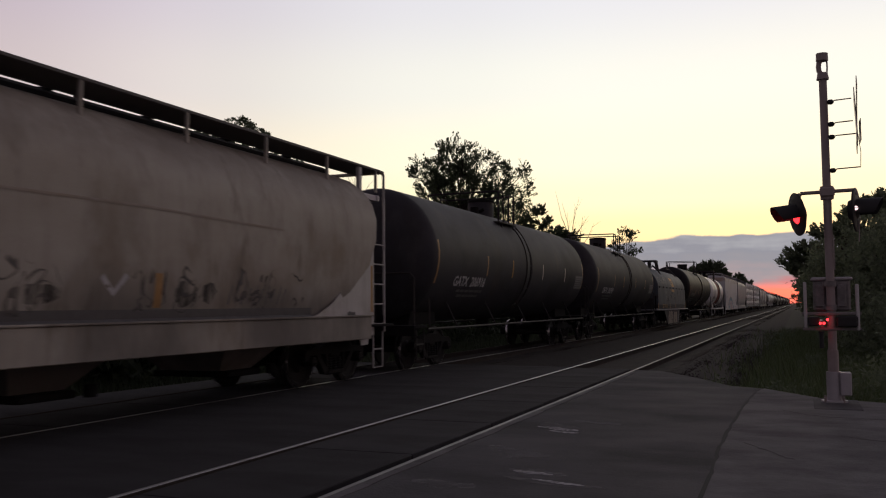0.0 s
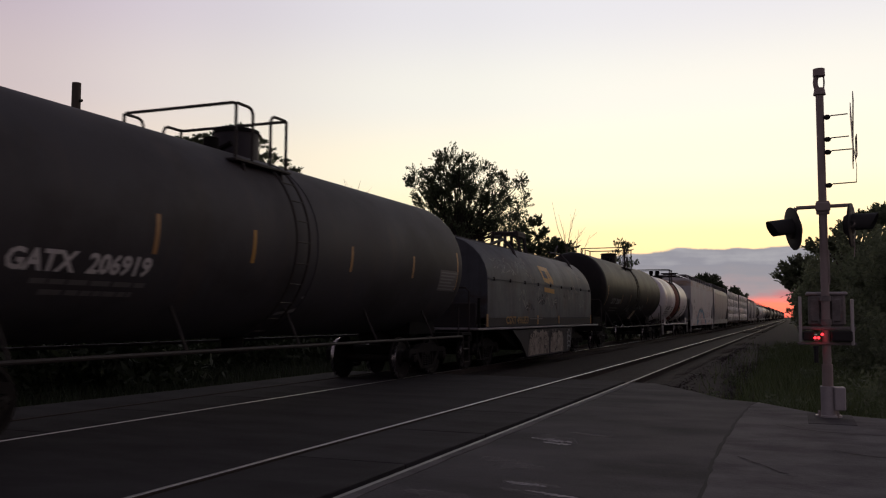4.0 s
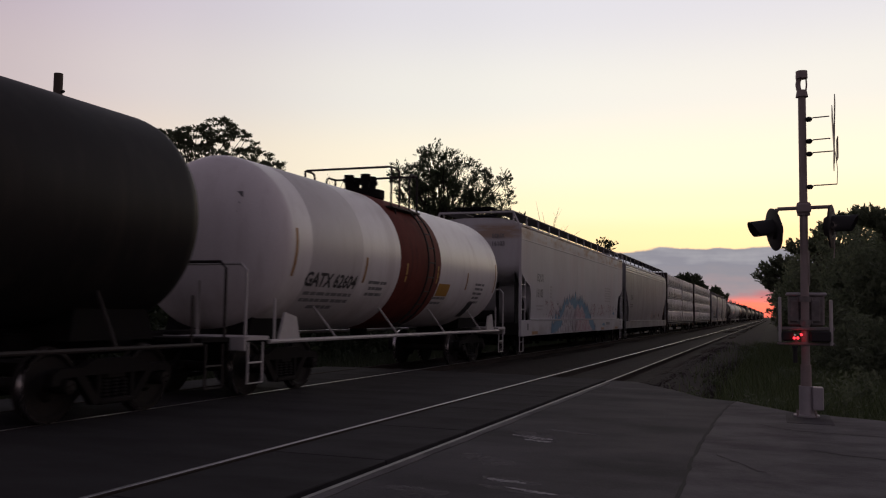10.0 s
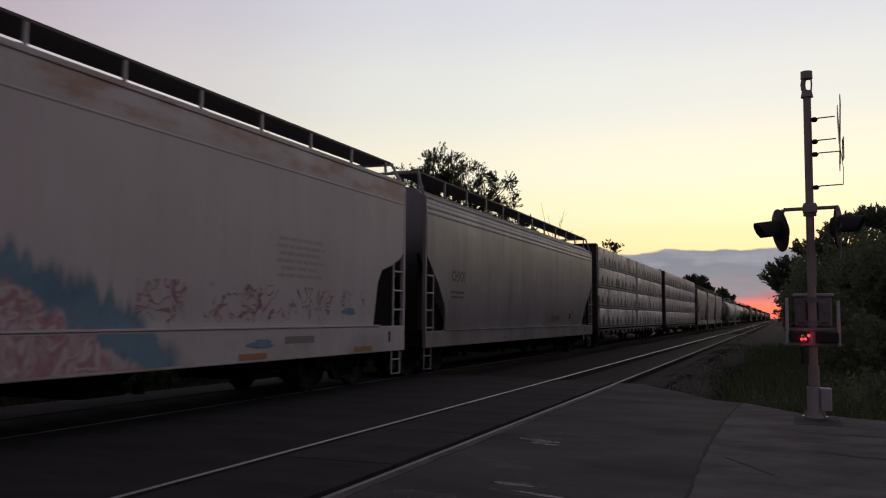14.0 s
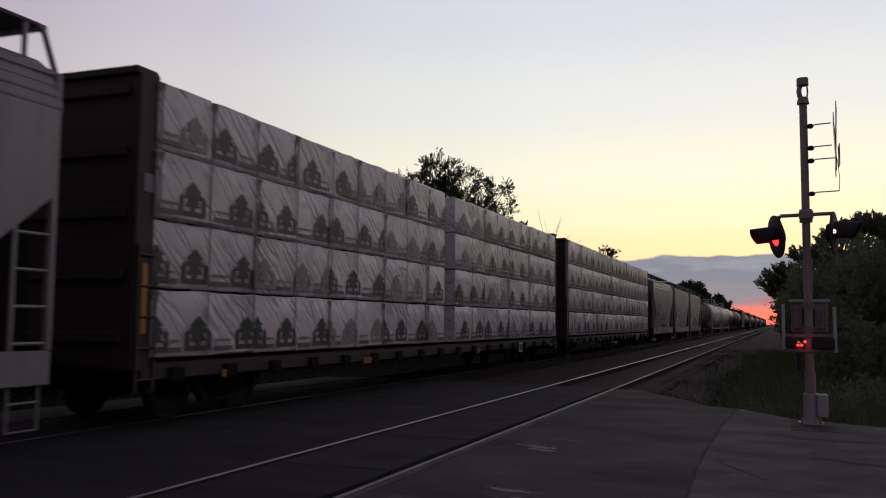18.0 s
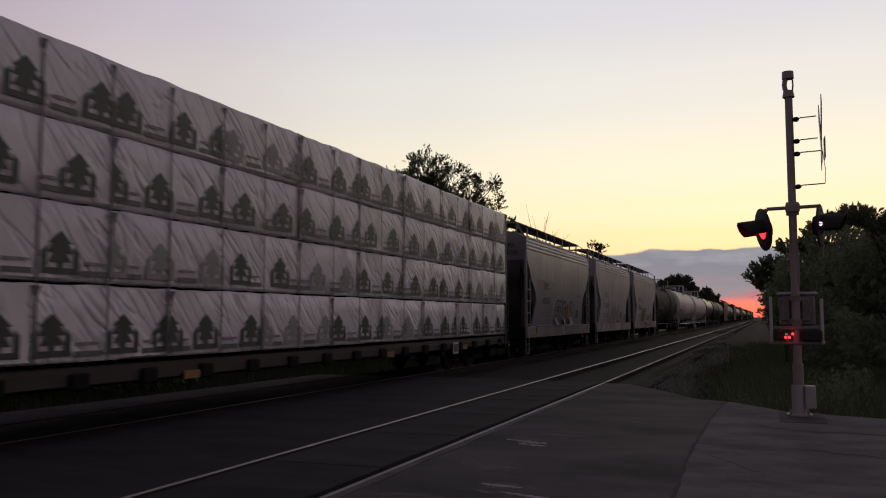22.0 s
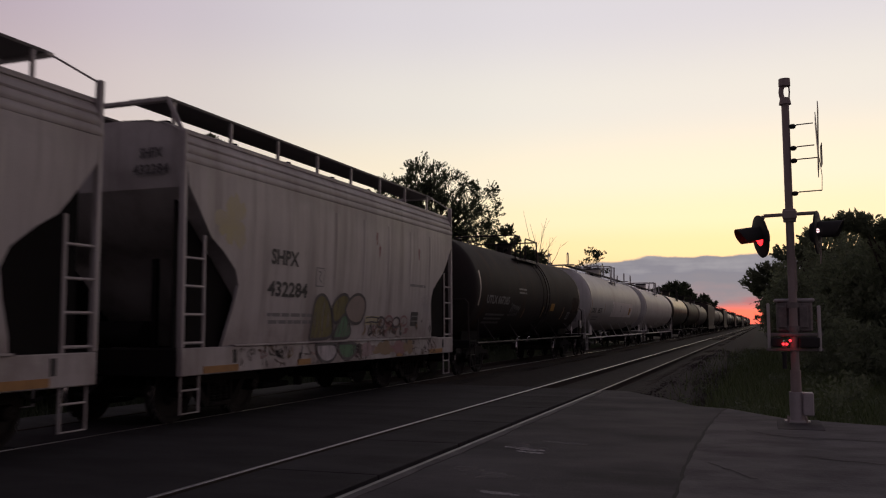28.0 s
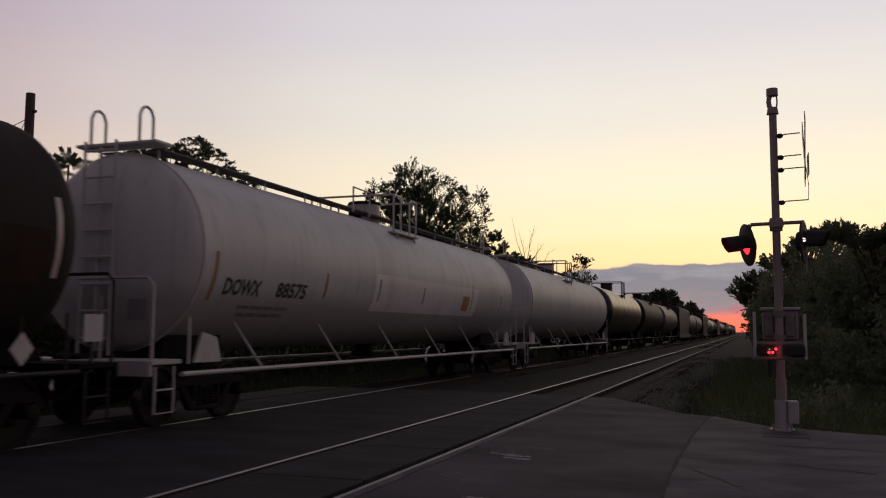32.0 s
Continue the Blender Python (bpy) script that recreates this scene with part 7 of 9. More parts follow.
# three short hoppers
for k, (y0, y1, n1, n2) in enumerate(((73.6, 84.85, "SHPX", "432768"), (86.65, 97.9, "SHPX", "432289"), (99.5, 110.85, "SHPX", "432284"))):
    car, skin = hopper_car("hopper_car", y0, y1, ("short grey covered hopper car with outlined graffiti", "short pale covered hopper car with angular outlined graffiti", "short pale covered hopper car with green and red graffiti")[k],
                           (GREY_HOPPER, PALE_HOPPER, PALE_HOPPER)[k], ROUND, sill=(0.74, 1.13), board_z=4.71, belts=(3.81, 3.94, 4.07), belt=(0.060, 0.026), bays=2, post_step=1.52, far_post=4.46)
    part("lettering", lay(letters(n1, (0.76, 0.84, 0.92)[k], 0.26), (-2.72, -2.6, -2.83)[k], 2.58, skin), (INK_DARK, INK_GREY, INK_DARK)[k], car)
    part("lettering", lay(letters(n2, (1.14, 1.24, 1.34)[k], 0.26), (-2.70, -2.5, -2.68)[k], 2.05, skin), (INK_DARK, INK_GREY, INK_DARK)[k], car)
    bars(car, skin, -2.5, 1.62, (1.6, 1.5), INK_GREY)
    py, pz_ = ((3.1, 1.58), (2.3, 1.58), (3.2, 1.58))[k]
    plac = part("placard", lay(strip(-0.22, 0.22, -0.16, 0.16), py, pz_, skin), INK_DARK, car, "dark stencilled panel")
    for q in (-0.05, 0.06):
        part("panel_line", lay(strip(-0.20, 0.20, q - 0.012, q + 0.012, 1), py, pz_, skin, 0.012), INK_GREY, plac)
    for q, txt in ((3.92, n1), (3.68, n2)):
        ob = part("end_lettering", letters(txt, 0.62 if q < 3.8 else 0.40, 0.15), INK_DIM, car, "", pose(0.95, -(y1 - y0) / 2 + 0.065, q, 0, 0, -90))
    bars(car, skin, 3.3, 2.35, (1.0,), INK_GREY)
    for yy, w in ((-4.7, 0.9), (-2.2, 0.46), (2.1, 0.32), (4.4, 0.9)):
        part("marking", Geo().box((1.583, yy, 0.81), (0.008, w, 0.10)), (YELLOW, YELLOW if w < 0.5 else REFLECT, REFLECT)[k], car)
    for yy in (-4.35, 4.9):
        part("jacking_slot", Geo().box((1.583, yy, 0.98), (0.008, 0.09, 0.2)), INK_DARK, car)
    for i in range(5 if k else 0):
        yr, levels = -0.95 + 1.25 * i, [2.12 + 0.16 * q for q in range(10)]
        part("side_rib", Geo().loft([[(skin(yr, z) + 0.012 * math.sin(math.pi * q / 8) * min(1.0, 0.25 + (z - 2.12) * 1.2) - 0.002, yr + 0.18 * (q / 8 - 0.5), z) for q in range(9)] for z in levels]), PALE_HOPPER, car)
    if k == 0:
        tag = [[(0.95, 0.95), (0.25, 1.0), (0.08, 0.45), (0.80, 0.50), (0.75, 0.02), (-0.15, -0.06)], [(0.10, 0.0), (0.12, 1.0), (0.80, 1.0), (0.80, 0.45), (0.25, 0.45), (0.82, 0.40), (0.82, 0.0)],
               [(0.9, 0.95), (0.3, 0.95), (0.1, 0.65), (0.45, 0.5), (0.8, 0.3), (0.5, 0.02), (0.05, 0.05)], [(0.1, 1.0), (0.15, 0.3), (0.45, 0.0), (0.7, 0.3), (0.75, 0.95)],
               [(0.1, 0.7), (0.35, 1.0), (0.8, 0.95), (0.85, 0.6), (0.3, 0.15), (0.1, 0.0), (0.9, 0.02)]]
        patch(car, "repainted_panel", REPAINT_GREY, -4.2, -1.58, 1.19, 2.80, skin, 0.003, "darker repainted panel", 2, 10)
        for i, pts in enumerate(tag):
            line = curve([(-1.0 + 0.61 * i + a * 0.58, 1.28 + b * 0.70) for a, b in pts])
            part("graffiti", lay(stroke(line, 0.33), 0, 0, skin, 0.006), INK_DARK, car, "thick dark outline of a sprayed letter")
            part("graffiti", lay(stroke(line, 0.15), 0, 0, skin, 0.010), GREY_HOPPER, car)
        for yy, w in ((-0.77, 0.9), (1.23, 1.7)):
            part("sill_patch", Geo().box((1.583, yy, 0.92), (0.008, w, 0.30)), INK_GREY, car, "darker repainted patch")
        part("graffiti", lay(blob(0.60, 0.34, 3, 0.2), 1.38, 1.60, skin, 0.020), YELLOW, car)
    elif k == 1:
        shapes = [[(0.0, 0.0), (0.3, 0.55), (0.05, 1.0)], [(0.9, 1.0), (0.5, 0.5), (0.9, 0.0)], [(0.45, 1.0), (0.15, 0.5), (0.45, 0.0), (0.85, 0.5), (0.45, 1.0)], [(0.0, 0.0), (0.2, 1.0), (0.5, 0.3), (0.8, 1.0), (0.95, 0.0)]]
        for i in range(5):
            bubble(car, skin, shapes[(i * 3) % 4], -1.5 + i * 0.70, 1.16, 0.68, 0.92, SPRAY_DARK, PALE_HOPPER, 0.17, 0.085, "angular outlined graffiti letter")
        part("graffiti", lay(blob(0.42, 0.36, 6, 0.2), 1.0, 1.66, skin, 0.014), SPRAY_TAN, car)
        part("graffiti", lay(blob(0.34, 0.42, 8, 0.05, 4), 3.95, 1.5, skin, 0.008), SPRAY_TAN, car, "tan diamond")
        for i in range(4):
            part("graffiti", lay(stroke(curve([(0.0, 0.1), (0.12, -0.1), (0.2, 0.14), (0.3, -0.05)]), 0.03), 2.45 + 0.1 * i, 1.35 + 0.06 * (i % 2), skin), SPRAY_DARK, car)
    else:
        sprayed(car, skin, [(-1.77, 1.19), (-1.74, 1.6), (-1.68, 1.94), (-1.45, 2.02), (-1.22, 1.94), (-1.02, 1.70), (-0.90, 1.40), (-0.92, 1.19)], SPRAY_OLIVE, 0.006, "olive graffiti letter with a dark outline")
        sprayed(car, skin, [(-1.02, 1.78), (-0.82, 1.98), (-0.48, 2.06), (-0.28, 1.92), (-0.42, 1.66), (-0.66, 1.54), (-0.88, 1.45)], SPRAY_OLIVE, 0.011)
        sprayed(car, skin, [(-0.47, 1.74), (-0.32, 1.96), (0.06, 2.08), (0.40, 1.98), (0.47, 1.76), (0.32, 1.52), (0.10, 1.46), (-0.16, 1.50), (-0.34, 1.58)], SPRAY_DUSK, 0.016, "greyish pink graffiti letter with a dark outline")
        sprayed(car, skin, [(-0.88, 1.19), (-0.76, 1.46), (-0.47, 1.70), (-0.24, 1.50), (-0.08, 1.19)], SPRAY_LEAF, 0.021, "green graffiti letter with a dark outline")
        low_side = lambda y, z: 1.586
        sprayed(car, low_side, [(-1.76, 1.10), (-1.74, 0.92), (-1.5, 0.77), (-1.18, 0.77), (-0.95, 0.92), (-0.93, 1.10)], SPRAY_PALE, 0.004, "pale graffiti bubble on the sill", 0.03)
        sprayed(car, low_side, [(-0.90, 1.10), (-0.86, 0.94), (-0.66, 0.80), (-0.34, 0.80), (-0.14, 0.94), (-0.10, 1.10)], SPRAY_LEAF, 0.004, "pale green graffiti bubble on the sill", 0.03)
        for a, b_, mt in ((0.1, 0.8, SPRAY_PINK), (0.75, 1.7, SPRAY_TAN), (1.6, 2.4, SPRAY_RED), (2.3, 2.9, SPRAY_TAN)):
            part("graffiti", lay(blob(b_ - a, 0.28, int(a * 10) + 3, 0.35), (a + b_) / 2, 0.95, low_side, 0.004), mt, car)
        part("graffiti", lay(strip(-0.34, 0.34, -0.09, 0.09), 0.84, 1.54, skin, 0.008), SPRAY_LEMON, car, "lemon sprayed bar")
        for q in (-0.05, 0.05):
            part("graffiti", lay(stroke([(-0.3, q), (0.0, q + 0.02), (0.3, q)], 0.03), 0.84, 1.54, skin, 0.013), SPRAY_DARK, car)
        for q in range(4):
            loop = [(1.30 + 0.42 * q + 0.20 * math.cos(a), 1.50 + 0.11 * math.sin(a) + 0.03 * (q % 2)) for a in [0.5 * e for e in range(15)]]
            part("graffiti", lay(stroke(loop, 0.045), 0, 0, skin, 0.012), (SPRAY_DARK, SPRAY_RED)[q % 2], car)
        part("stencil_square", lay(stroke([(-1.72, 2.15), (-1.42, 2.15), (-1.42, 2.48), (-1.72, 2.48), (-1.72, 2.15)], 0.028), 0, 0, skin, 0.006), INK_GREY, car)
        part("stencil_square", lay(stroke(curve([(-1.64, 2.42), (-1.5, 2.40), (-1.62, 2.30), (-1.5, 2.22)]), 0.028), 0, 0, skin, 0.006), INK_GREY, car)
        rnd = random.Random(9)
        for q in range(3):
            part("graffiti", lay(stroke(curve([(3.87 + rnd.uniform(-0.28, 0.28), 1.95 + rnd.uniform(-0.26, 0.26)) for _ in range(7)]), 0.035), 0, 0, skin, 0.006), INK_FAINT, car)
        rnd = random.Random(31)
        for i in range(12):
            pts = curve([(rnd.uniform(-0.2, 0.2), rnd.uniform(-0.14, 0.16)) for _ in range(5)])
            part("graffiti", lay(stroke(pts, 0.05), 0.65 + i * 0.19, 1.34, skin, 0.007), (SPRAY_TAN, SPRAY_DARK, SPRAY_RED)[i % 3], car)
        for i in range(16):
            pts = curve([(rnd.uniform(-0.2, 0.2), rnd.uniform(-0.13, 0.15)) for _ in range(6)])
            part("graffiti", lay(stroke(pts, 0.035), -3.9 + i * 0.42, 0.95, lambda y, z: 1.586, 0.003), (SPRAY_DARK, SPRAY_RED, SPRAY_DARK, SPRAY_TAN)[i % 4], car)
        low_band = scrawl_mat("red_brown_scrawl", [(0.14, 0.07, 0.065), (0.085, 0.075, 0.07), (0.20, 0.13, 0.09), (0.10, 0.085, 0.08)], 2.4, 0.045, (0.3, 4.6, 1.14, 1.62))
        patch(car, "graffiti", low_band, 0.2, 4.5, 1.15, 1.72, skin, 0.009, "red and brown scrawl")
        sill_band = scrawl_mat("dark_sill_scrawl", [(0.10, 0.085, 0.08), (0.17, 0.12, 0.09), (0.09, 0.08, 0.078)], 2.8, 0.035, (-4.6, 4.6, 0.70, 1.20))
        patch(car, "graffiti", sill_band, -4.4, 4.4, 0.76, 1.12, lambda y, z: 1.586, 0.003, "dark scrawl along the sill", 4, 2)
        part("graffiti", lay(blob(0.75, 0.75, 19, 0.4), -4.45, 3.02, skin, 0.004), SPRAY_LEMON, car)
        for i, (yy, zz) in enumerate(((0.9, 3.25), (1.05, 3.0), (3.3, 3.1))):
            part("graffiti", lay(blob(0.10, 0.28, i, 0.3), yy, zz, skin, 0.004), SPRAY_RED, car)

# black, white, white tank cars
car, skin = tank_car("tank_car", 112.6, 129.1, "sooty black tank car with rust-red lettering", BROWN_TANK, r=1.53, zc=2.535, over=(0.02, 0.45), man=(0.31, 0.34), man_y=0.4, frames=(-2.45, 0.68, 1.73, 0.70, 0.48), marks=[("UTLX 667265", -5.45, 2.2, 2.45, 0.26, INK_GREY)], tapes=T((7.06, 2.5, 0.95, PALE_TAPE), (4.12, 1.88, 0.5, REFLECT), (-7.4, 2.5, 1.0, PALE_TAPE), (0.6, 1.9, 0.4, REFLECT), (-2.1, 1.83, 0.3, RUST)), trim=DARK_RAIL)
part("placard", Geo().prism_x([(6.72, 1.2), (6.9, 1.0), (7.08, 1.2), (6.9, 1.4)], 1.19, 1.20), WHITE_TANK, car, "white diamond placard")
part("placard_bracket", Geo().tube((1.17, 6.9, 1.0), (1.17, 6.9, 1.75), 0.02, seg=6), DARK_RAIL, car)
card = part("placard", lay(strip(-0.24, 0.24, -0.15, 0.15), 5.27, 1.80, skin, 0.006), INK_GREY, car, "grey framed card")
part("placard_inner", lay(strip(-0.18, 0.18, -0.10, 0.10), 5.27, 1.80, skin, 0.011), INK_DARK, card)
RUST_WASH = paint("thin_rust_wash", (0.075, 0.042, 0.030), (0.040, 0.028, 0.024), 0.85, scale=2.2, amount=1.0, spec=0.12)
rub_thin(RUST_WASH, 0.20, 0.60, 0.8)
part("rust_patch", lay(strip(-0.65, 0.65, -0.33, 0.33, 6), 6.28, 2.25, skin, 0.004), RUST_WASH, car, "square patch of thin rust")
bars(car, skin, -2.6, 2.62, (1.0, 1.0), INK_GREY)
bars(car, skin, -5.3, 1.75, (2.0, 1.9, 1.8), INK_DIM)
part("marking", lay(strip(-0.3, 0.3, -0.14, 0.14), 2.03, 2.1, skin), YELLOW, car)
for i in range(6):
    part("chalk_scrawl", lay(stroke([(i * 0.2 - 0.6, -0.22), (i * 0.2 - 0.54, 0.2 - 0.03 * i), (i * 0.2 - 0.47, -0.1), (i * 0.2 - 0.42, 0.12)], 0.045), -3.3, 1.95, skin), INK_GREY, car)
part("placard", Geo().tube((1.42, 7.8, 1.45), (1.43, 7.8, 1.45), 0.24, seg=4), INK_WHITE, car, "white diamond placard")
part("placard_holder", Geo().box((1.40, 7.8, 1.15), (0.03, 0.05, 0.5)), DARK_RAIL, car)
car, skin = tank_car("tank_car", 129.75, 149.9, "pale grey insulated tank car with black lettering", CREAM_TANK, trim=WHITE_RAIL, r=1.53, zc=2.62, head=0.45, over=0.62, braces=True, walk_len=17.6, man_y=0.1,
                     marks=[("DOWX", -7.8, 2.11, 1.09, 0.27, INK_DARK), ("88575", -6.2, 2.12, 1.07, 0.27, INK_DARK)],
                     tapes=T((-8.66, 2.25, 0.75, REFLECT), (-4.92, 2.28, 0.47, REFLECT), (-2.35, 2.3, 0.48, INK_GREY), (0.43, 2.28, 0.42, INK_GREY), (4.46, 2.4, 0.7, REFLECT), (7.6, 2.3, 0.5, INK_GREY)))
bars(car, skin, -6.9, 1.80, (1.7, 1.5), INK_GREY)
part("pale_patch", lay(strip(-3.8, 3.8, -0.35, 0.45, 8), 1.2, 2.2, skin, 0.004), WHITE_TANK, car, "cleaner repainted panel")
part("marking", lay(strip(-0.3, 0.3, -0.2, 0.2), 3.9, 2.2, skin, 0.008), YELLOW, car)
part("end_placard", Geo().tube((0.75, -9.50, 1.72), (0.75, -9.51, 1.72), 0.22, seg=4), INK_GREY, car)
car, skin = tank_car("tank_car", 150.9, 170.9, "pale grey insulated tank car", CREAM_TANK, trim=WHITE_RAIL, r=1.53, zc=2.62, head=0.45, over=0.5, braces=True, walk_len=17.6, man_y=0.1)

# the rest of the train, only seen far off
far_tank, _ = tank_car("tank_car", 171.7, 188.5, "glossy black tank car far down the train", GLOSS_BLACK, over=0.45, near=False, trim=DARK_RAIL)
far_black, _ = tank_car("tank_car", 189.3, 206.1, "black tank car far down the train", DULL_BLACK, over=0.45, near=False, trim=DARK_RAIL)
far_pale, _ = tank_car("tank_car", 206.9, 223.7, "dusty grey tank car far down the train", DUSTY_TANK, over=0.45, near=False, trim=DARK_RAIL)
far_hop, _ = hopper_car("hopper_car", 224.6, 243.6, "dark covered hopper car far down the train", BULKHEAD, SMOOTH, near=False, bays=3)
y = 244.8
for k, kind in enumerate("pphptbhbtpbhhbtbphhpbthb"):
    src, ln = {"b": (far_black, 16.8), "t": (far_tank, 16.8), "p": (far_pale, 16.8), "h": (far_hop, 19.0)}[kind]
    c = copy_thing(src, pose(TRAIN_X, y + ln / 2, 0))
    CARS.append((c, y + ln / 2))
    y += ln + 0.9


# ---- crossing signal ----
SY = 13.95
sig = thing("crossing_signal", pose(0.42, SY, 0), "grey railway crossing signal mast with flashing red lamps", "signal")
g = Geo().tube((0, 0, 0.02), (0, 0, 0.75), 0.075, seg=18).tube((0, 0, 0.7), (0, 0, 4.78), 0.060, 0.055, seg=18)
part("mast", g, MAST, sig)
part("mast_cap", Geo().tube((0, 0, 4.98), (0, 0, 5.09), 0.085, 0.082, seg=18), MAST, sig)
part("mast_collar", Geo().tube((0, 0, 4.70), (0, 0, 4.80), 0.088, 0.07, seg=18), MAST, sig)
part("cap_bracket", Geo().pipe([(-0.02, 0, 4.77), (-0.045, 0, 4.83), (-0.052, 0, 4.89), (-0.045, 0, 4.95), (-0.02, 0, 5.0)], 0.036, 8).pipe([(0.055, 0.0, 4.77), (0.066, 0, 4.88), (0.06, 0, 5.0)], 0.012), MAST, sig)
for z, x1 in ((4.36, 0.37), (4.03, 0.38), (3.84, 0.44), (3.35, 0.46)):
    part("bracket_clamp", Geo().box((0.09, 0, z), (0.09, 0.12, 0.06), 0.02), SIGNAL_BLACK, sig)
    part("bracket_rod", Geo().pipe([(0.10, 0, z - 0.01), (0.15, 0, z + 0.02), (x1, 0, z + 0.03)], 0.009), MAST, sig)
part("bracket_rod", Geo().pipe([(0.46, 0, 3.38), (0.47, 0.02, 3.6), (0.44, 0, 3.86)], 0.005), MAST, sig)
for d, name in ((1, "sign_blade"), (-1, "sign_blade")):
    blade = Geo().box((0, 0, 0), (0.012, 0.23, 1.22), 0.004)
    kid(name, blade.mesh("sign_blade", SIGN_BACK), sig, pose(0.425 + 0.007 * d, 0, 4.13, 46 * d, 0, -1.6) , "bare metal back of a crossing sign blade")
part("warning_plate", Geo().box((0.47, 0, 3.90), (0.010, 0.32, 0.32), 0.004), SIGN_BACK, sig)
part("cross_arm", Geo().tube((-0.36, 0, 3.035), (0.36, 0, 3.05), 0.028, seg=10).tube((-0.36, 0, 3.035), (-0.40, 0, 2.95), 0.03).tube((0.36, 0, 3.05), (0.39, 0, 2.98), 0.03), MAST, sig)
part("arm_clamp", Geo().tube((0, 0, 2.93), (0, 0, 3.12), 0.09, seg=16).box((0, -0.09, 3.03), (0.2, 0.06, 0.14), 0.02), MAST, sig)


FLASH_VANES = []          # added, unseen vanes: each turns edge-on before its light, then shuts, to flash it


def lamp_head(x, z, turn, lit):
    m = pose(x, 0, z) @ pose(0, 0, 0, 0, -8 if lit else 0, 0) @ pose(0, 0, 0, 0, 0, turn)
    disc = Geo().lathe_x([(-0.01, 0.02), (-0.01, 0.315), (0.012, 0.32), (0.02, 0.305), (0.02, 0.12)], 32)
    head = kid("lamp_disc", disc.mesh("lamp_disc", SIGNAL_BLACK), sig, m, "round black lamp background")
    part("housing", Geo().lathe_x([(-0.10, 0.04), (-0.09, 0.13), (-0.02, 0.17), (0.0, 0.17)], 24), SIGNAL_BLACK, head)
    vis = Geo()
    rows = []
    n = 18
    for xx in (0.02, 0.36):
        for rr in (0.158, 0.148):
            rows.append([(0.02 + (xx - 0.02) * (1 - 0.30 * abs(i / n * 2 - 1) ** 2), rr * math.sin(radians(-114 + 228 * i / n)), rr * math.cos(radians(-114 + 228 * i / n))) for i in range(n + 1)])
    for a, b in ((0, 2), (1, 3), (2, 3)):
        vis.add(rows[a] + rows[b], [(i, i + 1, n + 2 + i, n + 1 + i) for i in range(n)])
    part("visor", vis, SIGNAL_BLACK, head)
    part("lens", Geo().lathe_x([(0.02, 0.14), (0.035, 0.115), (0.05, 0.06), (0.055, 0.01)], 24), RED_LAMP if lit else SIGNAL_BLACK, head, "lit red lens" if lit else "dark lens")
    # added vane, no part of a real lamp: it covers the lens
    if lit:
        FLASH_VANES.append((part("shutter_vane", Geo().loft([[(x, r_ * math.cos(0.2244 * k), r_ * math.sin(0.2244 * k)) for k in range(28)] for x, r_ in ((-0.046, 0.143), (-0.046, 0.146), (0.0, 0.146), (0.004, 0.012), (0.0, 0.010), (-0.003, 0.142))], cap=False), SIGNAL_BLACK, head, "thin dark vane added before the lens to make it flash"), (0.064, 0.0, 0.0)))
    return head


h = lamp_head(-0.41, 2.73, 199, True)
h = lamp_head(0.37, 2.76, -12, False)
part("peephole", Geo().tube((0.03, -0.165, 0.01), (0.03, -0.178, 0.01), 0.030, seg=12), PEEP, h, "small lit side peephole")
FLASH_VANES.append((part("shutter_vane", Geo().tube((0, -0.002, 0), (0, 0.002, 0), 0.036, seg=14), SIGNAL_BLACK, h, "thin dark vane added before the peephole to make it flash"), (0.03, -0.182, 0.01)))
part("wire_drop", Geo().pipe([(0.40, 0, 2.6), (0.41, 0, 2.45), (0.40, 0, 2.3)], 0.008), MAST, sig)
part("mast_strip", Geo().box((0.065, -0.03, 2.15), (0.015, 0.02, 0.5)), MAST, sig)
mech = part("gate_mechanism", Geo().box((0.02, 0.27, 1.53), (0.50, 0.36, 0.46), 0.03).box((0.14, 0.08, 1.53), (0.14, 0.05, 0.34), 0.02).box((-0.14, 0.08, 1.53), (0.14, 0.05, 0.34), 0.02), CABINET, sig, "dull silver gate mechanism box")
part("mechanism_lid", Geo().box((0.02, 0.27, 1.775), (0.56, 0.40, 0.05), 0.015), GALVANISED, mech)
for zz in (1.36, 1.70):
    part("mast_clamp", Geo().tube((0, 0, zz - 0.04), (0, 0, zz + 0.04), 0.078, seg=16).box((0, 0.07, zz), (0.22, 0.05, 0.07), 0.01), CABINET, mech)
for e, zz in ((-1, 1.40), (1, 1.36)):
    part("gate_bracket", Geo().box((e * 0.345, -0.03, zz), (0.045, 0.12, 0.66), 0.01), WHITE_RAIL, sig, "pale gate arm bracket")
part("counterweight_bar", Geo().box((0, -0.05, 1.27), (0.78, 0.06, 0.05), 0.01).box((0, -0.05, 1.05), (0.78, 0.06, 0.04), 0.01), CABINET, sig)
part("counterweight", Geo().box((0.20, -0.04, 1.16), (0.28, 0.22, 0.16), 0.02), SIGNAL_BLACK, sig)
part("counterweight", Geo().box((-0.24, -0.04, 1.16), (0.16, 0.18, 0.14), 0.02), SIGNAL_BLACK, sig)
part("gate_arm_stub", Geo().box((-0.13, 0.5, 1.12), (0.05, 1.1, 0.10), 0.01), SIGN_BACK, sig)
for x, y, z in ((-0.155, -0.18, 1.135), (-0.105, -0.18, 1.135), (-0.06, -0.18, 1.185)):
    part("gate_lamp", Geo().tube((x, y + 0.05, z), (x, y, z), 0.019, seg=12), RED_SMALL, sig, "small lit red gate lamp")
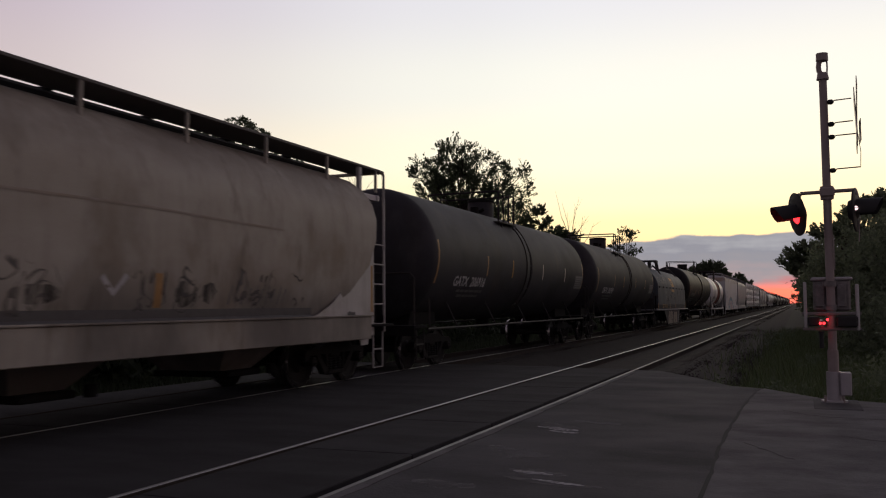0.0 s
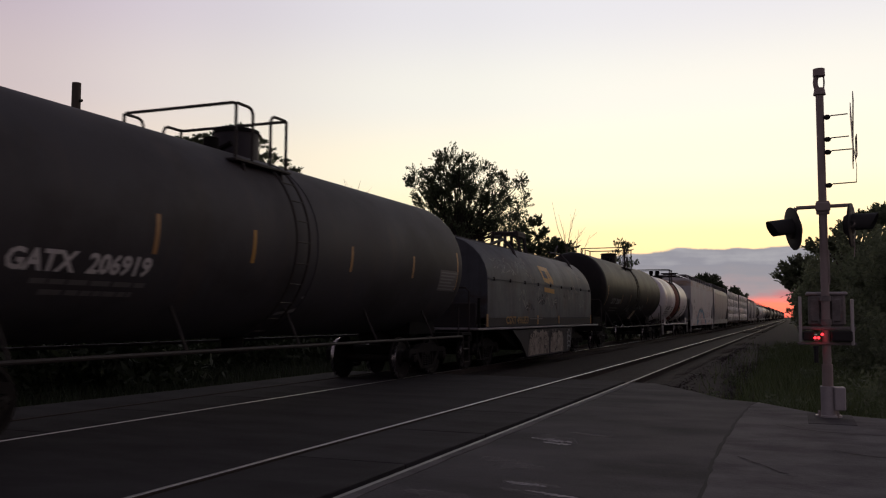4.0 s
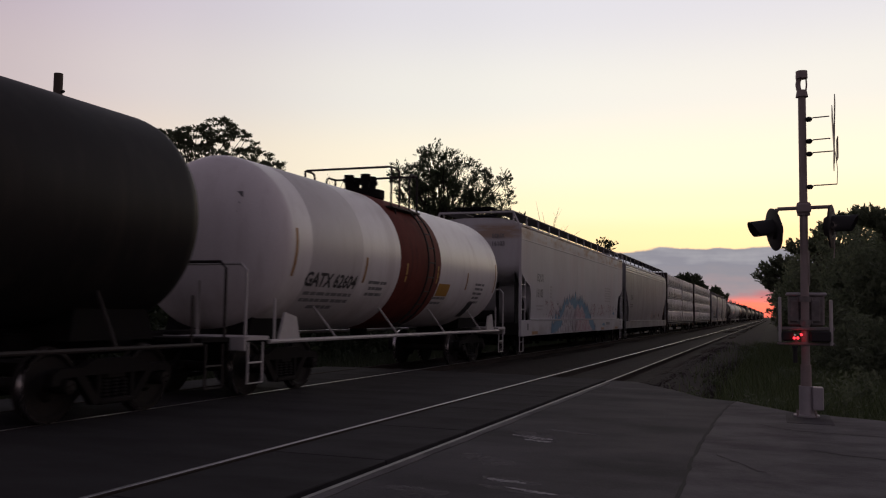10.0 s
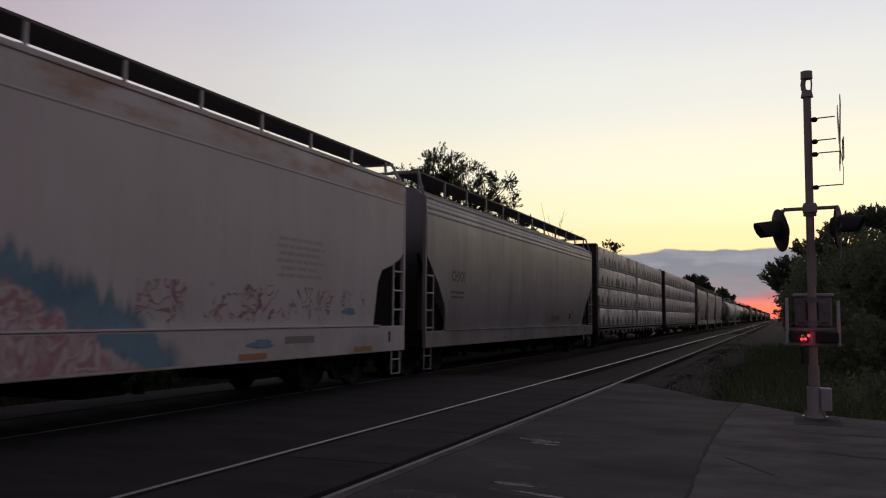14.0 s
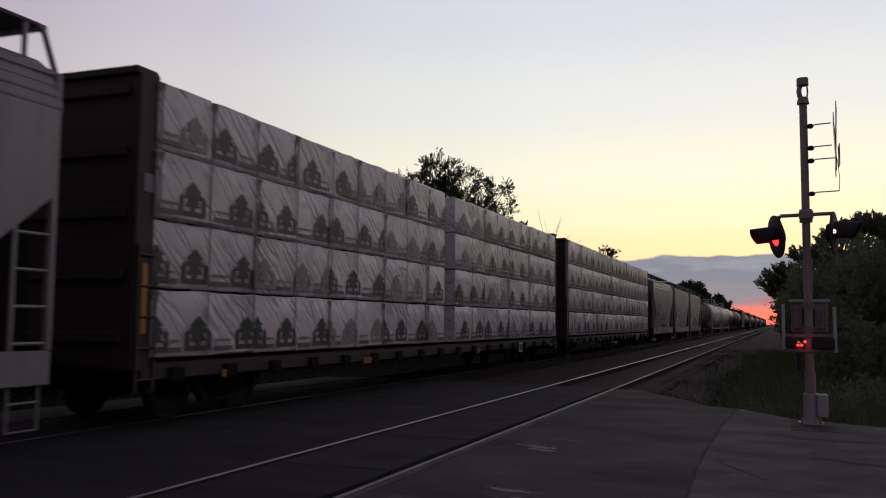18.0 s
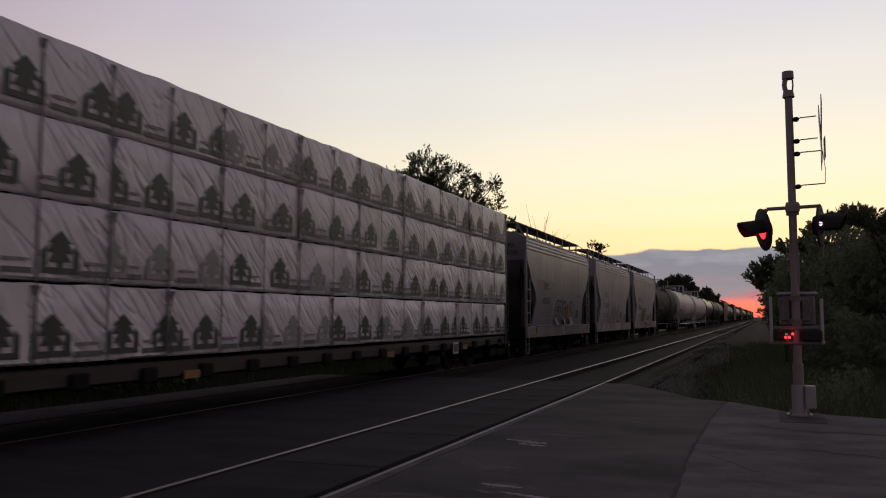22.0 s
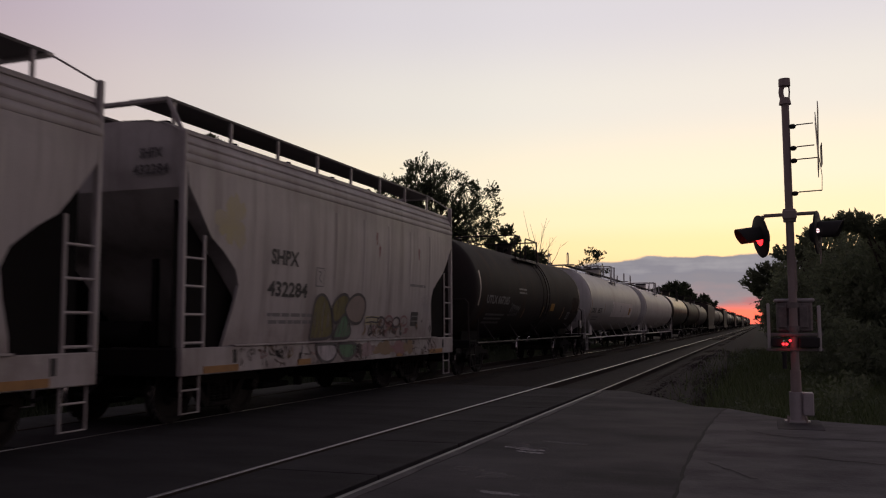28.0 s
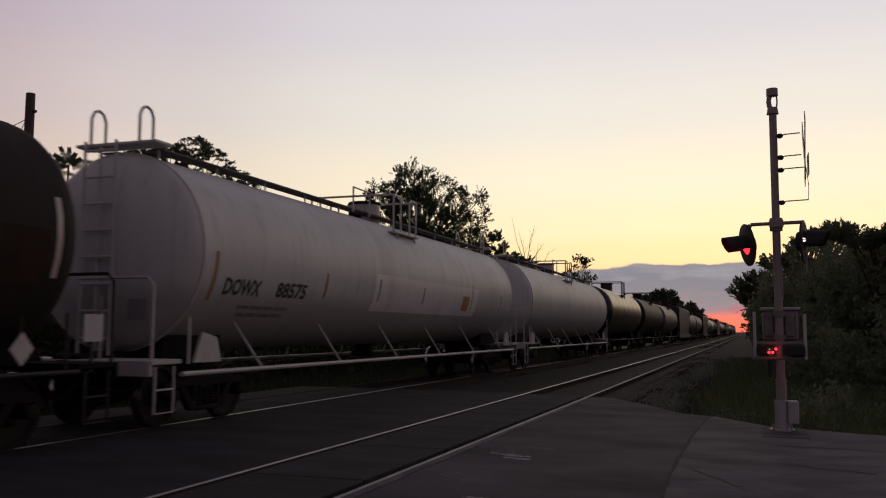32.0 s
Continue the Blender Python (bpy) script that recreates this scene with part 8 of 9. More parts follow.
part("lamp_cable", Geo().tube((-0.145, -0.15, 1.0), (-0.145, -0.15, 0.78), 0.03).tube((-0.145, -0.15, 1.02), (-0.145, -0.15, 0.99), 0.04), SIGNAL_BLACK, sig)
part("base_sleeve", Geo().tube((0, 0, 0.0), (0, 0, 0.44), 0.10, seg=18).tube((0, 0, 0.0), (0, 0, 0.03), 0.18, seg=18), GALVANISED, sig, "bright galvanised base sleeve")
part("junction_box", Geo().box((0.155, -0.02, 0.27), (0.15, 0.20, 0.33), 0.015), GALVANISED, sig, "small grey junction box")
for e in (-1, 1):
    for f in (-1, 1):
        part("anchor_bolt", Geo().tube((e * 0.12, f * 0.12, 0.0), (e * 0.12, f * 0.12, 0.08), 0.018, seg=8), MAST, sig)
solid("signal_foundation", Geo().box((0.44, SY - 0.3, -0.234), (0.60, 1.3, 0.48), 0.004), ASPHALT, "dark square foundation patch under the signal mast", "foundation")

# far signal beside the line
fs = thing("distant_signal", pose(-0.95, 330, -0.9), "distant trackside signal with a bright lamp", "signal")
part("mast", Geo().tube((0, 0, 0), (0, 0, 4.2), 0.09, seg=10), SIGNAL_BLACK, fs)
part("lamp_head", Geo().box((0, 0.1, 1.9), (0.5, 0.25, 0.9), 0.05), SIGNAL_BLACK, fs)
part("lens", Geo().lathe_y([(-0.03, 0.26), (-0.06, 0.22), (-0.08, 0.02)], 20, 0.0, 1.55), FAR_LAMP, fs, "bright lens")


# ---- trees ----
def leaf_cloud(lobes, clumps, per, size, seed, spike=0.3, depth=1.0):
    """Leaves in clumps that fill round lobes (u, height, half width, half height)."""
    rnd = random.Random(seed)
    area = [a[2] * a[3] for a in lobes]
    vs, fs, tips = [], [], []
    for _ in range(clumps):
        u, w, ru, rw = rnd.choices(lobes, area)[0]
        while True:
            p = Vector((rnd.uniform(-1, 1), rnd.uniform(-1, 1), rnd.uniform(-1, 1)))
            if 0.25 < p.length < 1:
                break
        k = rnd.uniform(0.8, 1.0) if rnd.random() < 0.7 else rnd.uniform(0.4, 0.9)
        p = p.normalized() * k
        c = Vector((u + p.x * ru, p.y * ru * depth, w + p.z * rw))
        tips.append(c)
        way = (p + Vector((0, 0, 0.6))).normalized()
        ext = rnd.uniform(0.6, 1.2) * spike * (ru + rw) / 2
        for _ in range(per):
            s = size * rnd.uniform(0.6, 1.3)
            o = c + way * rnd.uniform(-0.4, 1.0) * ext + Vector((rnd.gauss(0, 1), rnd.gauss(0, 1), rnd.gauss(0, 0.8))) * ext * 0.34
            a = Vector((rnd.gauss(0, 1), rnd.gauss(0, 1), rnd.gauss(0, 1) + 0.4)).normalized()
            b = a.orthogonal().normalized()
            b = (b * math.cos(rnd.uniform(0, 3.1)) + a.cross(b) * math.sin(rnd.uniform(0, 3.1)))
            n = len(vs)
            vs += [o - a * s, o + b * s * 0.36, o + a * s, o - b * s * 0.36]
            fs.append((n, n + 1, n + 2, n + 3))
    g = Geo()
    g.v, g.f = [tuple(v) for v in vs], fs
    return g, tips


def limbs(base_r, foot, fork, tips, seed, count=26):
    """Tapered trunk from foot to fork, limbs on to some of the tips."""
    rnd = random.Random(seed)
    trunk = Geo().pipe([foot, tuple(Vector(foot).lerp(Vector(fork), 0.5) + Vector((rnd.uniform(-0.15, 0.15), 0, 0))), fork], base_r * 0.8, 9)
    branches = Geo()
    f = Vector(fork)
    for t in rnd.sample(tips, min(count, len(tips))):
        m = f.lerp(t, 0.5) + Vector((rnd.uniform(-0.4, 0.4), rnd.uniform(-0.4, 0.4), rnd.uniform(-0.1, 0.5)))
        st = f.lerp(Vector(foot), rnd.uniform(0, 0.35))
        branches.tube(st, m, base_r * 0.40, base_r * 0.20, 6)
        branches.tube(m, t, base_r * 0.20, base_r * 0.05, 5)
    return trunk, branches


def tree(az, dist, lobes, label, seed, clumps=260, per=42, size=0.2, trunk_r=0.28, mat=None, spike=0.3, name="tree", depth=1.0):
    """A tree at a bearing and distance from the eye; lobes in metres across and up."""
    a = radians(az)
    t = thing(name, pose(dist * math.sin(a), dist * math.cos(a), -0.55, 0, 0, -az), label, "tree")
    g, tips = leaf_cloud(lobes, clumps, per, size, seed, spike, depth)
    part_mesh = g.mesh("crown", mat or LEAF, tidy=False)
    kid("crown", part_mesh, t)
    u0 = sum(l[0] * l[2] for l in lobes) / sum(l[2] for l in lobes)
    top = max(l[1] + l[3] for l in lobes)
    low = min(l[1] - l[3] for l in lobes)
    tr, br = limbs(trunk_r, (u0 * 0.6, 0, -0.1), (u0, 0, max(low + 0.25 * (top - low), 1.0)), tips, seed)
    part("trunk", tr, BARK, t)
    part("branchwork", br, BARK, t)
    return t


def dead_twigs(az, dist, base_el, tips, seed):
    """A bare sapling whose stems fan out from one place; tips: bearing and elevation of each in degrees."""
    rnd = random.Random(seed)
    k = radians(1) * dist
    up = lambda el: dist * math.tan(radians(el)) + EYE_Z + 0.55
    t = thing("dead_sapling", pose(dist * math.sin(radians(az)), dist * math.cos(radians(az)), -0.55, 0, 0, -az), "thin bare sapling with dry twigs", "tree")
    base = Vector((0, 0, up(base_el)))
    part("trunk", Geo().tube((0, 0, 0), base, 0.07, 0.045), DEADWOOD, t)
    g = Geo()
    for a, el in tips:
        q = Vector(((a - az) * k, rnd.uniform(-0.5, 0.5), up(el)))
        m = base.lerp(q, 0.5) + Vector((rnd.uniform(-0.15, 0.15), 0, -0.12))
        g.tube(base, m, 0.024, 0.017, 5).tube(m, q, 0.017, 0.007, 5)
        for _ in range(3):
            s_ = base.lerp(m, rnd.uniform(0.4, 1.0)) if rnd.random() < 0.4 else m.lerp(q, rnd.uniform(0, 0.75))
            g.tube(s_, s_ + (q - base).normalized() * rnd.uniform(0.3, 0.7) + Vector((rnd.uniform(-0.4, 0.4), 0, rnd.uniform(-0.05, 0.25))), 0.010, 0.005, 4)
    part("branchwork", g, DEADWOOD, t)


def airy_tree(az0, dist, lobes, label, seed, clumps, per, leaf, rc, flat=0.6, trunk_r=0.26, count=60, mat=None, fingers=5):
    """A tree whose crown is many small tufts on limbs, with gaps between; lobes (bearing, elevation, half widths) in degrees from the eye."""
    rnd = random.Random(seed)
    k = radians(1) * dist
    t = thing("tree", pose(dist * math.sin(radians(az0)), dist * math.cos(radians(az0)), -0.55, 0, 0, -az0), label, "tree")
    spots, vs, fs = [], [], []
    area = [l[2] * l[3] for l in lobes]
    for _ in range(clumps):
        a, e, ra, re_ = rnd.choices(lobes, area)[0]
        while True:
            p = Vector((rnd.uniform(-1, 1), rnd.uniform(-1, 1), rnd.uniform(-1, 1)))
            if p.length < 1:
                break
        p = p.normalized() * p.length ** 0.45
        c = Vector(((a - az0 + p.x * ra * 0.86) * k, p.y * ra * k * 0.9, dist * math.tan(radians(e - 0.1 + p.z * re_ * 0.78)) + EYE_Z + 0.55))
        spots.append(c)
        lean_ = Vector((p.x, p.y, 0.5)).normalized()
        size = rc * rnd.uniform(0.6, 1.25)
        shoots = [(lean_ * 1.1 + Vector((rnd.gauss(0, 0.55), rnd.gauss(0, 0.55), rnd.gauss(0.35, 0.4)))).normalized() for _ in range(fingers)]
        for i in range(per):
            way, u = shoots[i % fingers], rnd.random() ** 0.8
            o = c + Vector((way.x, way.y, way.z * flat)) * size * (u * 1.35 - 0.1) + Vector((rnd.gauss(0, 1), rnd.gauss(0, 1), rnd.gauss(0, flat))) * size * 0.17 * (1.0 - 0.8 * u)
            a_ = (way + Vector((rnd.gauss(0, 0.5), rnd.gauss(0, 0.5), rnd.gauss(0, 0.5)))).normalized()
            b_ = a_.orthogonal().normalized()
            s = leaf * rnd.uniform(0.6, 1.4)
            n = len(vs)
            vs += [o - a_ * s, o + b_ * s * 0.4, o + a_ * s, o - b_ * s * 0.4]
            fs.append((n, n + 1, n + 2, n + 3))
    g = Geo()
    g.v, g.f = [tuple(v) for v in vs], fs
    kid("crown", g.mesh("crown", mat or LEAF, tidy=False), t)
    low = min(c.z for c in spots)
    mid_x = sum(c.x for c in spots) / len(spots)
    tr, br = limbs(trunk_r, (mid_x, 0, -0.1), (mid_x, 0, low * 0.9), spots, seed, count)
    part("trunk", tr, BARK, t)
    part("branchwork", br, BARK, t)
    return t


airy_tree(-20.5, 60, [(-22.6, 8.5, 1.7, 1.3), (-21.1, 9.5, 1.5, 1.2), (-19.6, 8.8, 1.3, 1.2), (-17.2, 8.5, 0.9, 0.7), (-16.9, 7.3, 0.8, 0.6), (-18.3, 7.2, 1.1, 1.1), (-20.9, 7.2, 2.8, 1.5), (-17.6, 5.9, 1.4, 0.9), (-21.5, 5.6, 3.0, 1.2)],
          "broad dark-leaved tree standing behind the railway line", 3, 380, 96, 0.088, 0.66, 1.0, 0.30, 110, None, 7)
airy_tree(-36, 46, [(-39.8, 9.9, 1.3, 0.6), (-38.2, 10.4, 1.4, 0.8), (-36.6, 10.6, 1.6, 0.9), (-35.1, 11.2, 1.3, 0.95), (-33.9, 10.6, 1.2, 0.9), (-32.7, 9.7, 1.1, 0.7), (-31.7, 9.2, 0.8, 0.4), (-33.2, 8.8, 1.6, 0.7), (-36.4, 9.4, 3.0, 0.8), (-38.8, 9.1, 1.6, 0.6)],
          "spreading layered leafy tree behind the railway line", 7, 900, 44, 0.058, 0.27, 0.5, 0.17, 60, LEAF_B, 7)
airy_tree(-15.2, 64, [(-15.6, 5.5, 0.8, 0.75), (-14.5, 4.7, 0.7, 0.5), (-16.2, 4.6, 1.2, 0.8), (-14.3, 3.9, 1.2, 0.8)], "small dense tree beside the broad one", 21, 90, 90, 0.12, 0.6, 0.8, 0.16, 30)
airy_tree(-10.0, 78, [(-10.3, 4.35, 0.7, 0.45), (-10.7, 3.8, 0.5, 0.4), (-9.1, 3.35, 0.35, 0.2), (-9.9, 3.4, 0.6, 0.5)], "thin-leaved young tree behind the railway line", 23, 34, 26, 0.12, 0.48, 0.8, 0.10, 30, None, 6)


def frond_tree(az0, dist, el, seed, n=9):
    """A sapling whose top is a fan of long feathered leaves."""
    rnd = random.Random(seed)
    hub = dist * math.tan(radians(el)) + EYE_Z + 0.55
    t = thing("tree", pose(dist * math.sin(radians(az0)), dist * math.cos(radians(az0)), -0.55, 0, 0, -az0), "small feathery sapling top beside the utility poles", "tree")
    part("trunk", Geo().tube((0, 0, -0.1), (0, 0, hub), 0.09, 0.04), BARK, t)
    stem, g = Geo(), Geo()
    for i in range(n):
        a = math.pi * (i + 0.5) / n
        ln = rnd.uniform(0.9, 1.35)
        pts = [Vector((math.cos(a) * ln * u, rnd.uniform(-0.1, 0.1), math.sin(a) * ln * u * 0.9 - 0.35 * u * u * abs(math.cos(a)) + hub)) for u in (0.0, 0.35, 0.7, 1.0)]
        stem.pipe(pts, 0.012, 4)
        for j in range(14):
            u = 0.15 + 0.85 * j / 14
            p = pts[int(u * 2.99)].lerp(pts[min(int(u * 2.99) + 1, 3)], (u * 2.99) % 1)
            d = (pts[3] - pts[0]).normalized()
            for sgn in (-1, 1):
                side_v = Vector((-d.z, 0, d.x)) * sgn * 0.22 * (1.1 - u * 0.6) + d * 0.10 + Vector((0, rnd.uniform(-0.06, 0.06), -0.03))
                w = d * 0.028
                g.add([p - w, p + side_v * 0.5 - w, p + side_v, p + side_v * 0.5 + w, p + w], [(0, 1, 2, 3, 4)])
    part("branchwork", stem, BARK, t)
    kid("crown", g.mesh("crown", LEAF, tidy=False), t)


frond_tree(-42.4, 48, 9.75, 5)
frond_tree(-43.5, 48, 9.3, 6, 7)
frond_tree(-47.9, 44, 9.0, 7, 7)
tree(-17.2, 68, [(0, 4.6, 2.4, 2.2)], "dense young tree behind the railway line", 12, clumps=120, per=40, size=0.2)
tree(-23.5, 64, [(0, 5.2, 3.2, 2.4)], "dense shrubby tree behind the railway line", 13, clumps=130, per=40, size=0.2)
tree(-27.5, 60, [(0, 4.4, 2.6, 2.0)], "low shrubby tree behind the railway line", 14, clumps=110, per=40, size=0.2)
dead_twigs(-13.7, 62, 4.2, [(-14.6, 7.3), (-14.2, 6.6), (-13.1, 6.9), (-12.5, 5.7), (-13.4, 6.2)], 4)
dead_twigs(-13.1, 64, 3.6, [(-12.2, 5.2), (-12.9, 5.6)], 5)
dead_twigs(-27.7, 55, 6.2, [(-28.6, 8.1), (-28.2, 8.8), (-27.7, 8.3), (-27.1, 8.7), (-26.7, 8.0)], 6)
airy_tree(-5.6, 205, [(-6.3, 1.55, 0.55, 0.6), (-5.5, 1.75, 0.7, 0.75), (-4.9, 1.85, 0.75, 0.75), (-5.3, 0.9, 1.3, 0.8)], "far round-crowned tree along the railway line", 41, 260, 90, 0.34, 1.3, 1.0, 0.4, 20, None, 7)
airy_tree(-3.9, 225, [(-4.2, 1.35, 0.6, 0.5), (-3.5, 1.15, 0.55, 0.5), (-3.8, 0.6, 1.0, 0.6)], "far round-crowned tree along the railway line", 42, 180, 90, 0.36, 1.3, 1.0, 0.4, 20, None, 7)

# wood on the other side of the line
rnd = random.Random(77)
for k, (az, d, top_el, w) in enumerate(((8.5, 34, 6.0, 2.6), (6.3, 37, 5.7, 2.2), (11.5, 33, 6.4, 3.0), (4.6, 44, 5.9, 2.3), (9.6, 46, 6.0, 3.0), (3.2, 58, 5.0, 2.4), (6.6, 58, 5.6, 3.2), (2.4, 76, 4.3, 2.4), (4.4, 78, 4.8, 3.0),
                                        (1.6, 105, 3.5, 2.6), (3.2, 108, 3.9, 3.2), (1.2, 140, 2.8, 2.4), (2.2, 150, 3.1, 3.0), (1.1, 185, 2.4, 2.2), (1.9, 200, 2.5, 3.4), (14.5, 30, 8.5, 3.0))):
    top = d * math.tan(radians(top_el)) * 0.90 + EYE_Z + 0.55
    lobes = [(0, top * 0.62, w, top * 0.36), (w * 0.6, top * 0.42, w * 0.8, top * 0.34), (-w * 0.5, top * 0.40, w * 0.8, top * 0.30), (0.2, top * 0.18, w * 1.1, top * 0.2)]
    tree(az, d, lobes, "dense dark roadside tree in the wood by the line", 100 + k, clumps=360 if d < 80 else 160, per=76, size=0.065 + d * 0.0012, mat=LEAF_B, spike=0.26)
airy_tree(0.6, 92, [(-0.45, 2.3, 0.55, 0.5), (0.1, 2.9, 0.7, 0.6), (0.75, 3.3, 0.7, 0.5), (0.3, 2.0, 0.8, 0.5), (1.1, 2.5, 0.7, 0.7)], "dark tree whose crown leans out towards the track", 61, 130, 90, 0.15, 0.7, 0.9, 0.22, 40, LEAF_B)
airy_tree(4.0, 50, [(1.6, 4.0, 0.6, 0.4), (2.6, 4.5, 0.8, 0.5), (3.7, 5.3, 0.9, 0.6), (4.8, 5.8, 0.8, 0.5)], "leafy tree at the edge of the wood", 62, 90, 80, 0.10, 0.5, 0.9, 0.2, 30, LEAF_B)
airy_tree(8.0, 32, [(5.2, 5.8, 0.8, 0.5), (6.4, 5.2, 0.9, 0.5), (7.6, 5.5, 1.0, 0.4), (9.0, 5.8, 1.2, 0.5)], "leafy tree at the edge of the wood", 63, 130, 80, 0.06, 0.34, 0.9, 0.12, 14, LEAF_B)
# undergrowth under and behind them
g = Geo()
for k in range(70):
    d = 26 + 150 * (k / 70) ** 1.3
    az = rnd.uniform(1.0 if d > 60 else 3.4, 16)
    hgt = rnd.uniform(1.0, 2.6)
    q, _ = leaf_cloud([(0, hgt * 0.5, 1.6, hgt * 0.5)], 26, 64, 0.07 + d * 0.001, 300 + k)
    m = pose(d * math.sin(radians(az)), d * math.cos(radians(az)), -0.55, 0, 0, -az)
    q.v = [tuple(m @ Vector(v)) for v in q.v]
    g.add(q.v, q.f)
solid("undergrowth", g, LEAF_B, "dark shrubs and brambles under the trees", "undergrowth", "stuff", tidy=False)
g = Geo()
for k in range(90):
    side_ = -1 if k % 2 else 1
    y = 230 + 700 * (k / 90)
    q, _ = leaf_cloud([(0, 3.6, 5.0, 4.0)], 26, 24, 0.8, 500 + k)
    xx = (TRAIN_X - 9 - y * 0.055 - rnd.uniform(0, 14)) if side_ < 0 else (9.0 + y * 0.006 + rnd.uniform(0, 16))
    q.v = [(a + xx, b + y, c - 0.5) for a, b, c in q.v]
    g.add(q.v, q.f)
solid("far_woods", g, LEAF, "far woods on both sides of the line", "woods", "stuff", tidy=False)
g = Geo()
for k in range(110):
    y = 7 + 120 * (k / 110) ** 1.4
    q, _ = leaf_cloud([(0, 1.1, 1.9, 1.5)], 44, 28, 0.16, 700 + k)
    xx = -14.5 - rnd.uniform(0, 5) - y * 0.05
    q.v = [(a + xx, b + y + 3, c - 0.5) for a, b, c in q.v]
    g.add(q.v, q.f)
solid("hedge", g, LEAF_D, "low dark hedge beyond the far track", "hedge", "stuff", tidy=False)


def grass(name, count, region, seed, h0, h1, mat=None):
    """Blades of tall grass and weeds."""
    r2 = random.Random(seed)
    vs, fs = [], []
    while count > 0:
        x, y = region(r2)
        count -= 1
        h = r2.uniform(h0, h1)
        a = r2.uniform(0, 6.3)
        w = 0.005 + h * 0.009
        bx, by = math.cos(a) * h * 0.4, math.sin(a) * h * 0.4
        px, py = -math.sin(a) * w, math.cos(a) * w
        n = len(vs)
        z = -0.55
        vs += [(x - px, y - py, z), (x + px, y + py, z), (x + bx * 0.4 + px * 0.7, y + by * 0.4 + py * 0.7, z + h * 0.6), (x + bx * 0.4 - px * 0.7, y + by * 0.4 - py * 0.7, z + h * 0.6), (x + bx, y + by, z + h)]
        fs += [(n, n + 1, n + 2, n + 3), (n + 3, n + 2, n + 4)]
    g = Geo()
    g.v, g.f = vs, fs
    return solid(name, g, mat or GRASS, "tall green grass and weeds on the verge", "grass", "stuff", tidy=False)


def verge(r2):
    while True:
        y = 14 + 46 * r2.random() ** 1.5
        x = r2.uniform(-2.3 - (y - 14) * 0.006, 12)
        if y > edge_y(x) + 0.15 and r2.random() < (1.0 if x > -0.2 else 0.5 if x > -1.2 else 0.10):
            return x, y


grass("verge_grass", 80000, verge, 1, 0.2, 0.65)
grass("far_grass", 30000, lambda r2: (-11.15 - 9 * r2.random() ** 1.5, 9.8 + 70 * r2.random() ** 1.6), 2, 0.25, 0.6, LEAF_D)

g = Geo()
rnd = random.Random(91)
for k in range(150):
    x, y = verge(rnd)
    hgt = rnd.uniform(0.35, 1.0) * (0.6 if x < 0.6 else 1.0)
    q, _ = leaf_cloud([(0, hgt * 0.5, rnd.uniform(0.2, 0.5), hgt * 0.5)], 12, 22, 0.055, 900 + k, 0.5)
    q.v = [(u + x, v + y, w - 0.55) for u, v, w in q.v]
    g.add(q.v, q.f)
solid("verge_weeds", g, LEAF_B, "low leafy weeds in the verge grass", "weeds", "stuff", tidy=False)

# ---- utility poles and wires ----
def utility_pole(az, dist, top, r, label):
    a = radians(az)
    t = thing("utility_pole", pose(dist * math.sin(a), dist * math.cos(a), -0.55), label, "utility pole", "utility poles")
    part("pole", Geo().tube((0, 0, -0.1), (0, 0, top), r * 1.25, r, 14), WOODPOLE, t)
    part("insulator", Geo().tube((0.18, 0, top - 0.7), (0.30, 0, top - 0.7), 0.05).tube((0.1, 0, top - 0.75), (0.3, 0, top - 0.75), 0.02), SIGNAL_BLACK, t)
    return t


utility_pole(-44.65, 36.0, 10.8, 0.165, "tall weathered wooden utility pole")
utility_pole(-47.3, 39.0, 10.4, 0.16, "weathered wooden utility pole with wires")
P1 = Vector((36 * math.sin(radians(-44.65)), 36 * math.cos(radians(-44.65)), 9.35))
P2 = Vector((39 * math.sin(radians(-47.3)), 39 * math.cos(radians(-47.3)), 9.2))
for k, (a, b, sag) in enumerate(((P1, P2, 0.18), (P2, P2 + (P2 - P1) * 6, 0.4))):
    g = Geo().pipe([a.lerp(b, i / 12) - Vector((0, 0, sag * 4 * (i / 12) * (1 - i / 12))) for i in range(13)], 0.016, 5)
    solid("overhead_wire", g, WIRE, "thin black overhead wire between the poles", "wire")
solid("wire_loop", Geo().pipe([P1 + Vector((-0.2 - 0.45 * math.sin(math.pi * i / 8), 0.1, 0.1 - 1.5 * i / 8 * (2 - i / 8))) for i in range(9)] + [P1 + Vector((-0.1, 0.05, -1.4))], 0.012, 5), WIRE, "slack loop of wire on the pole", "wire")

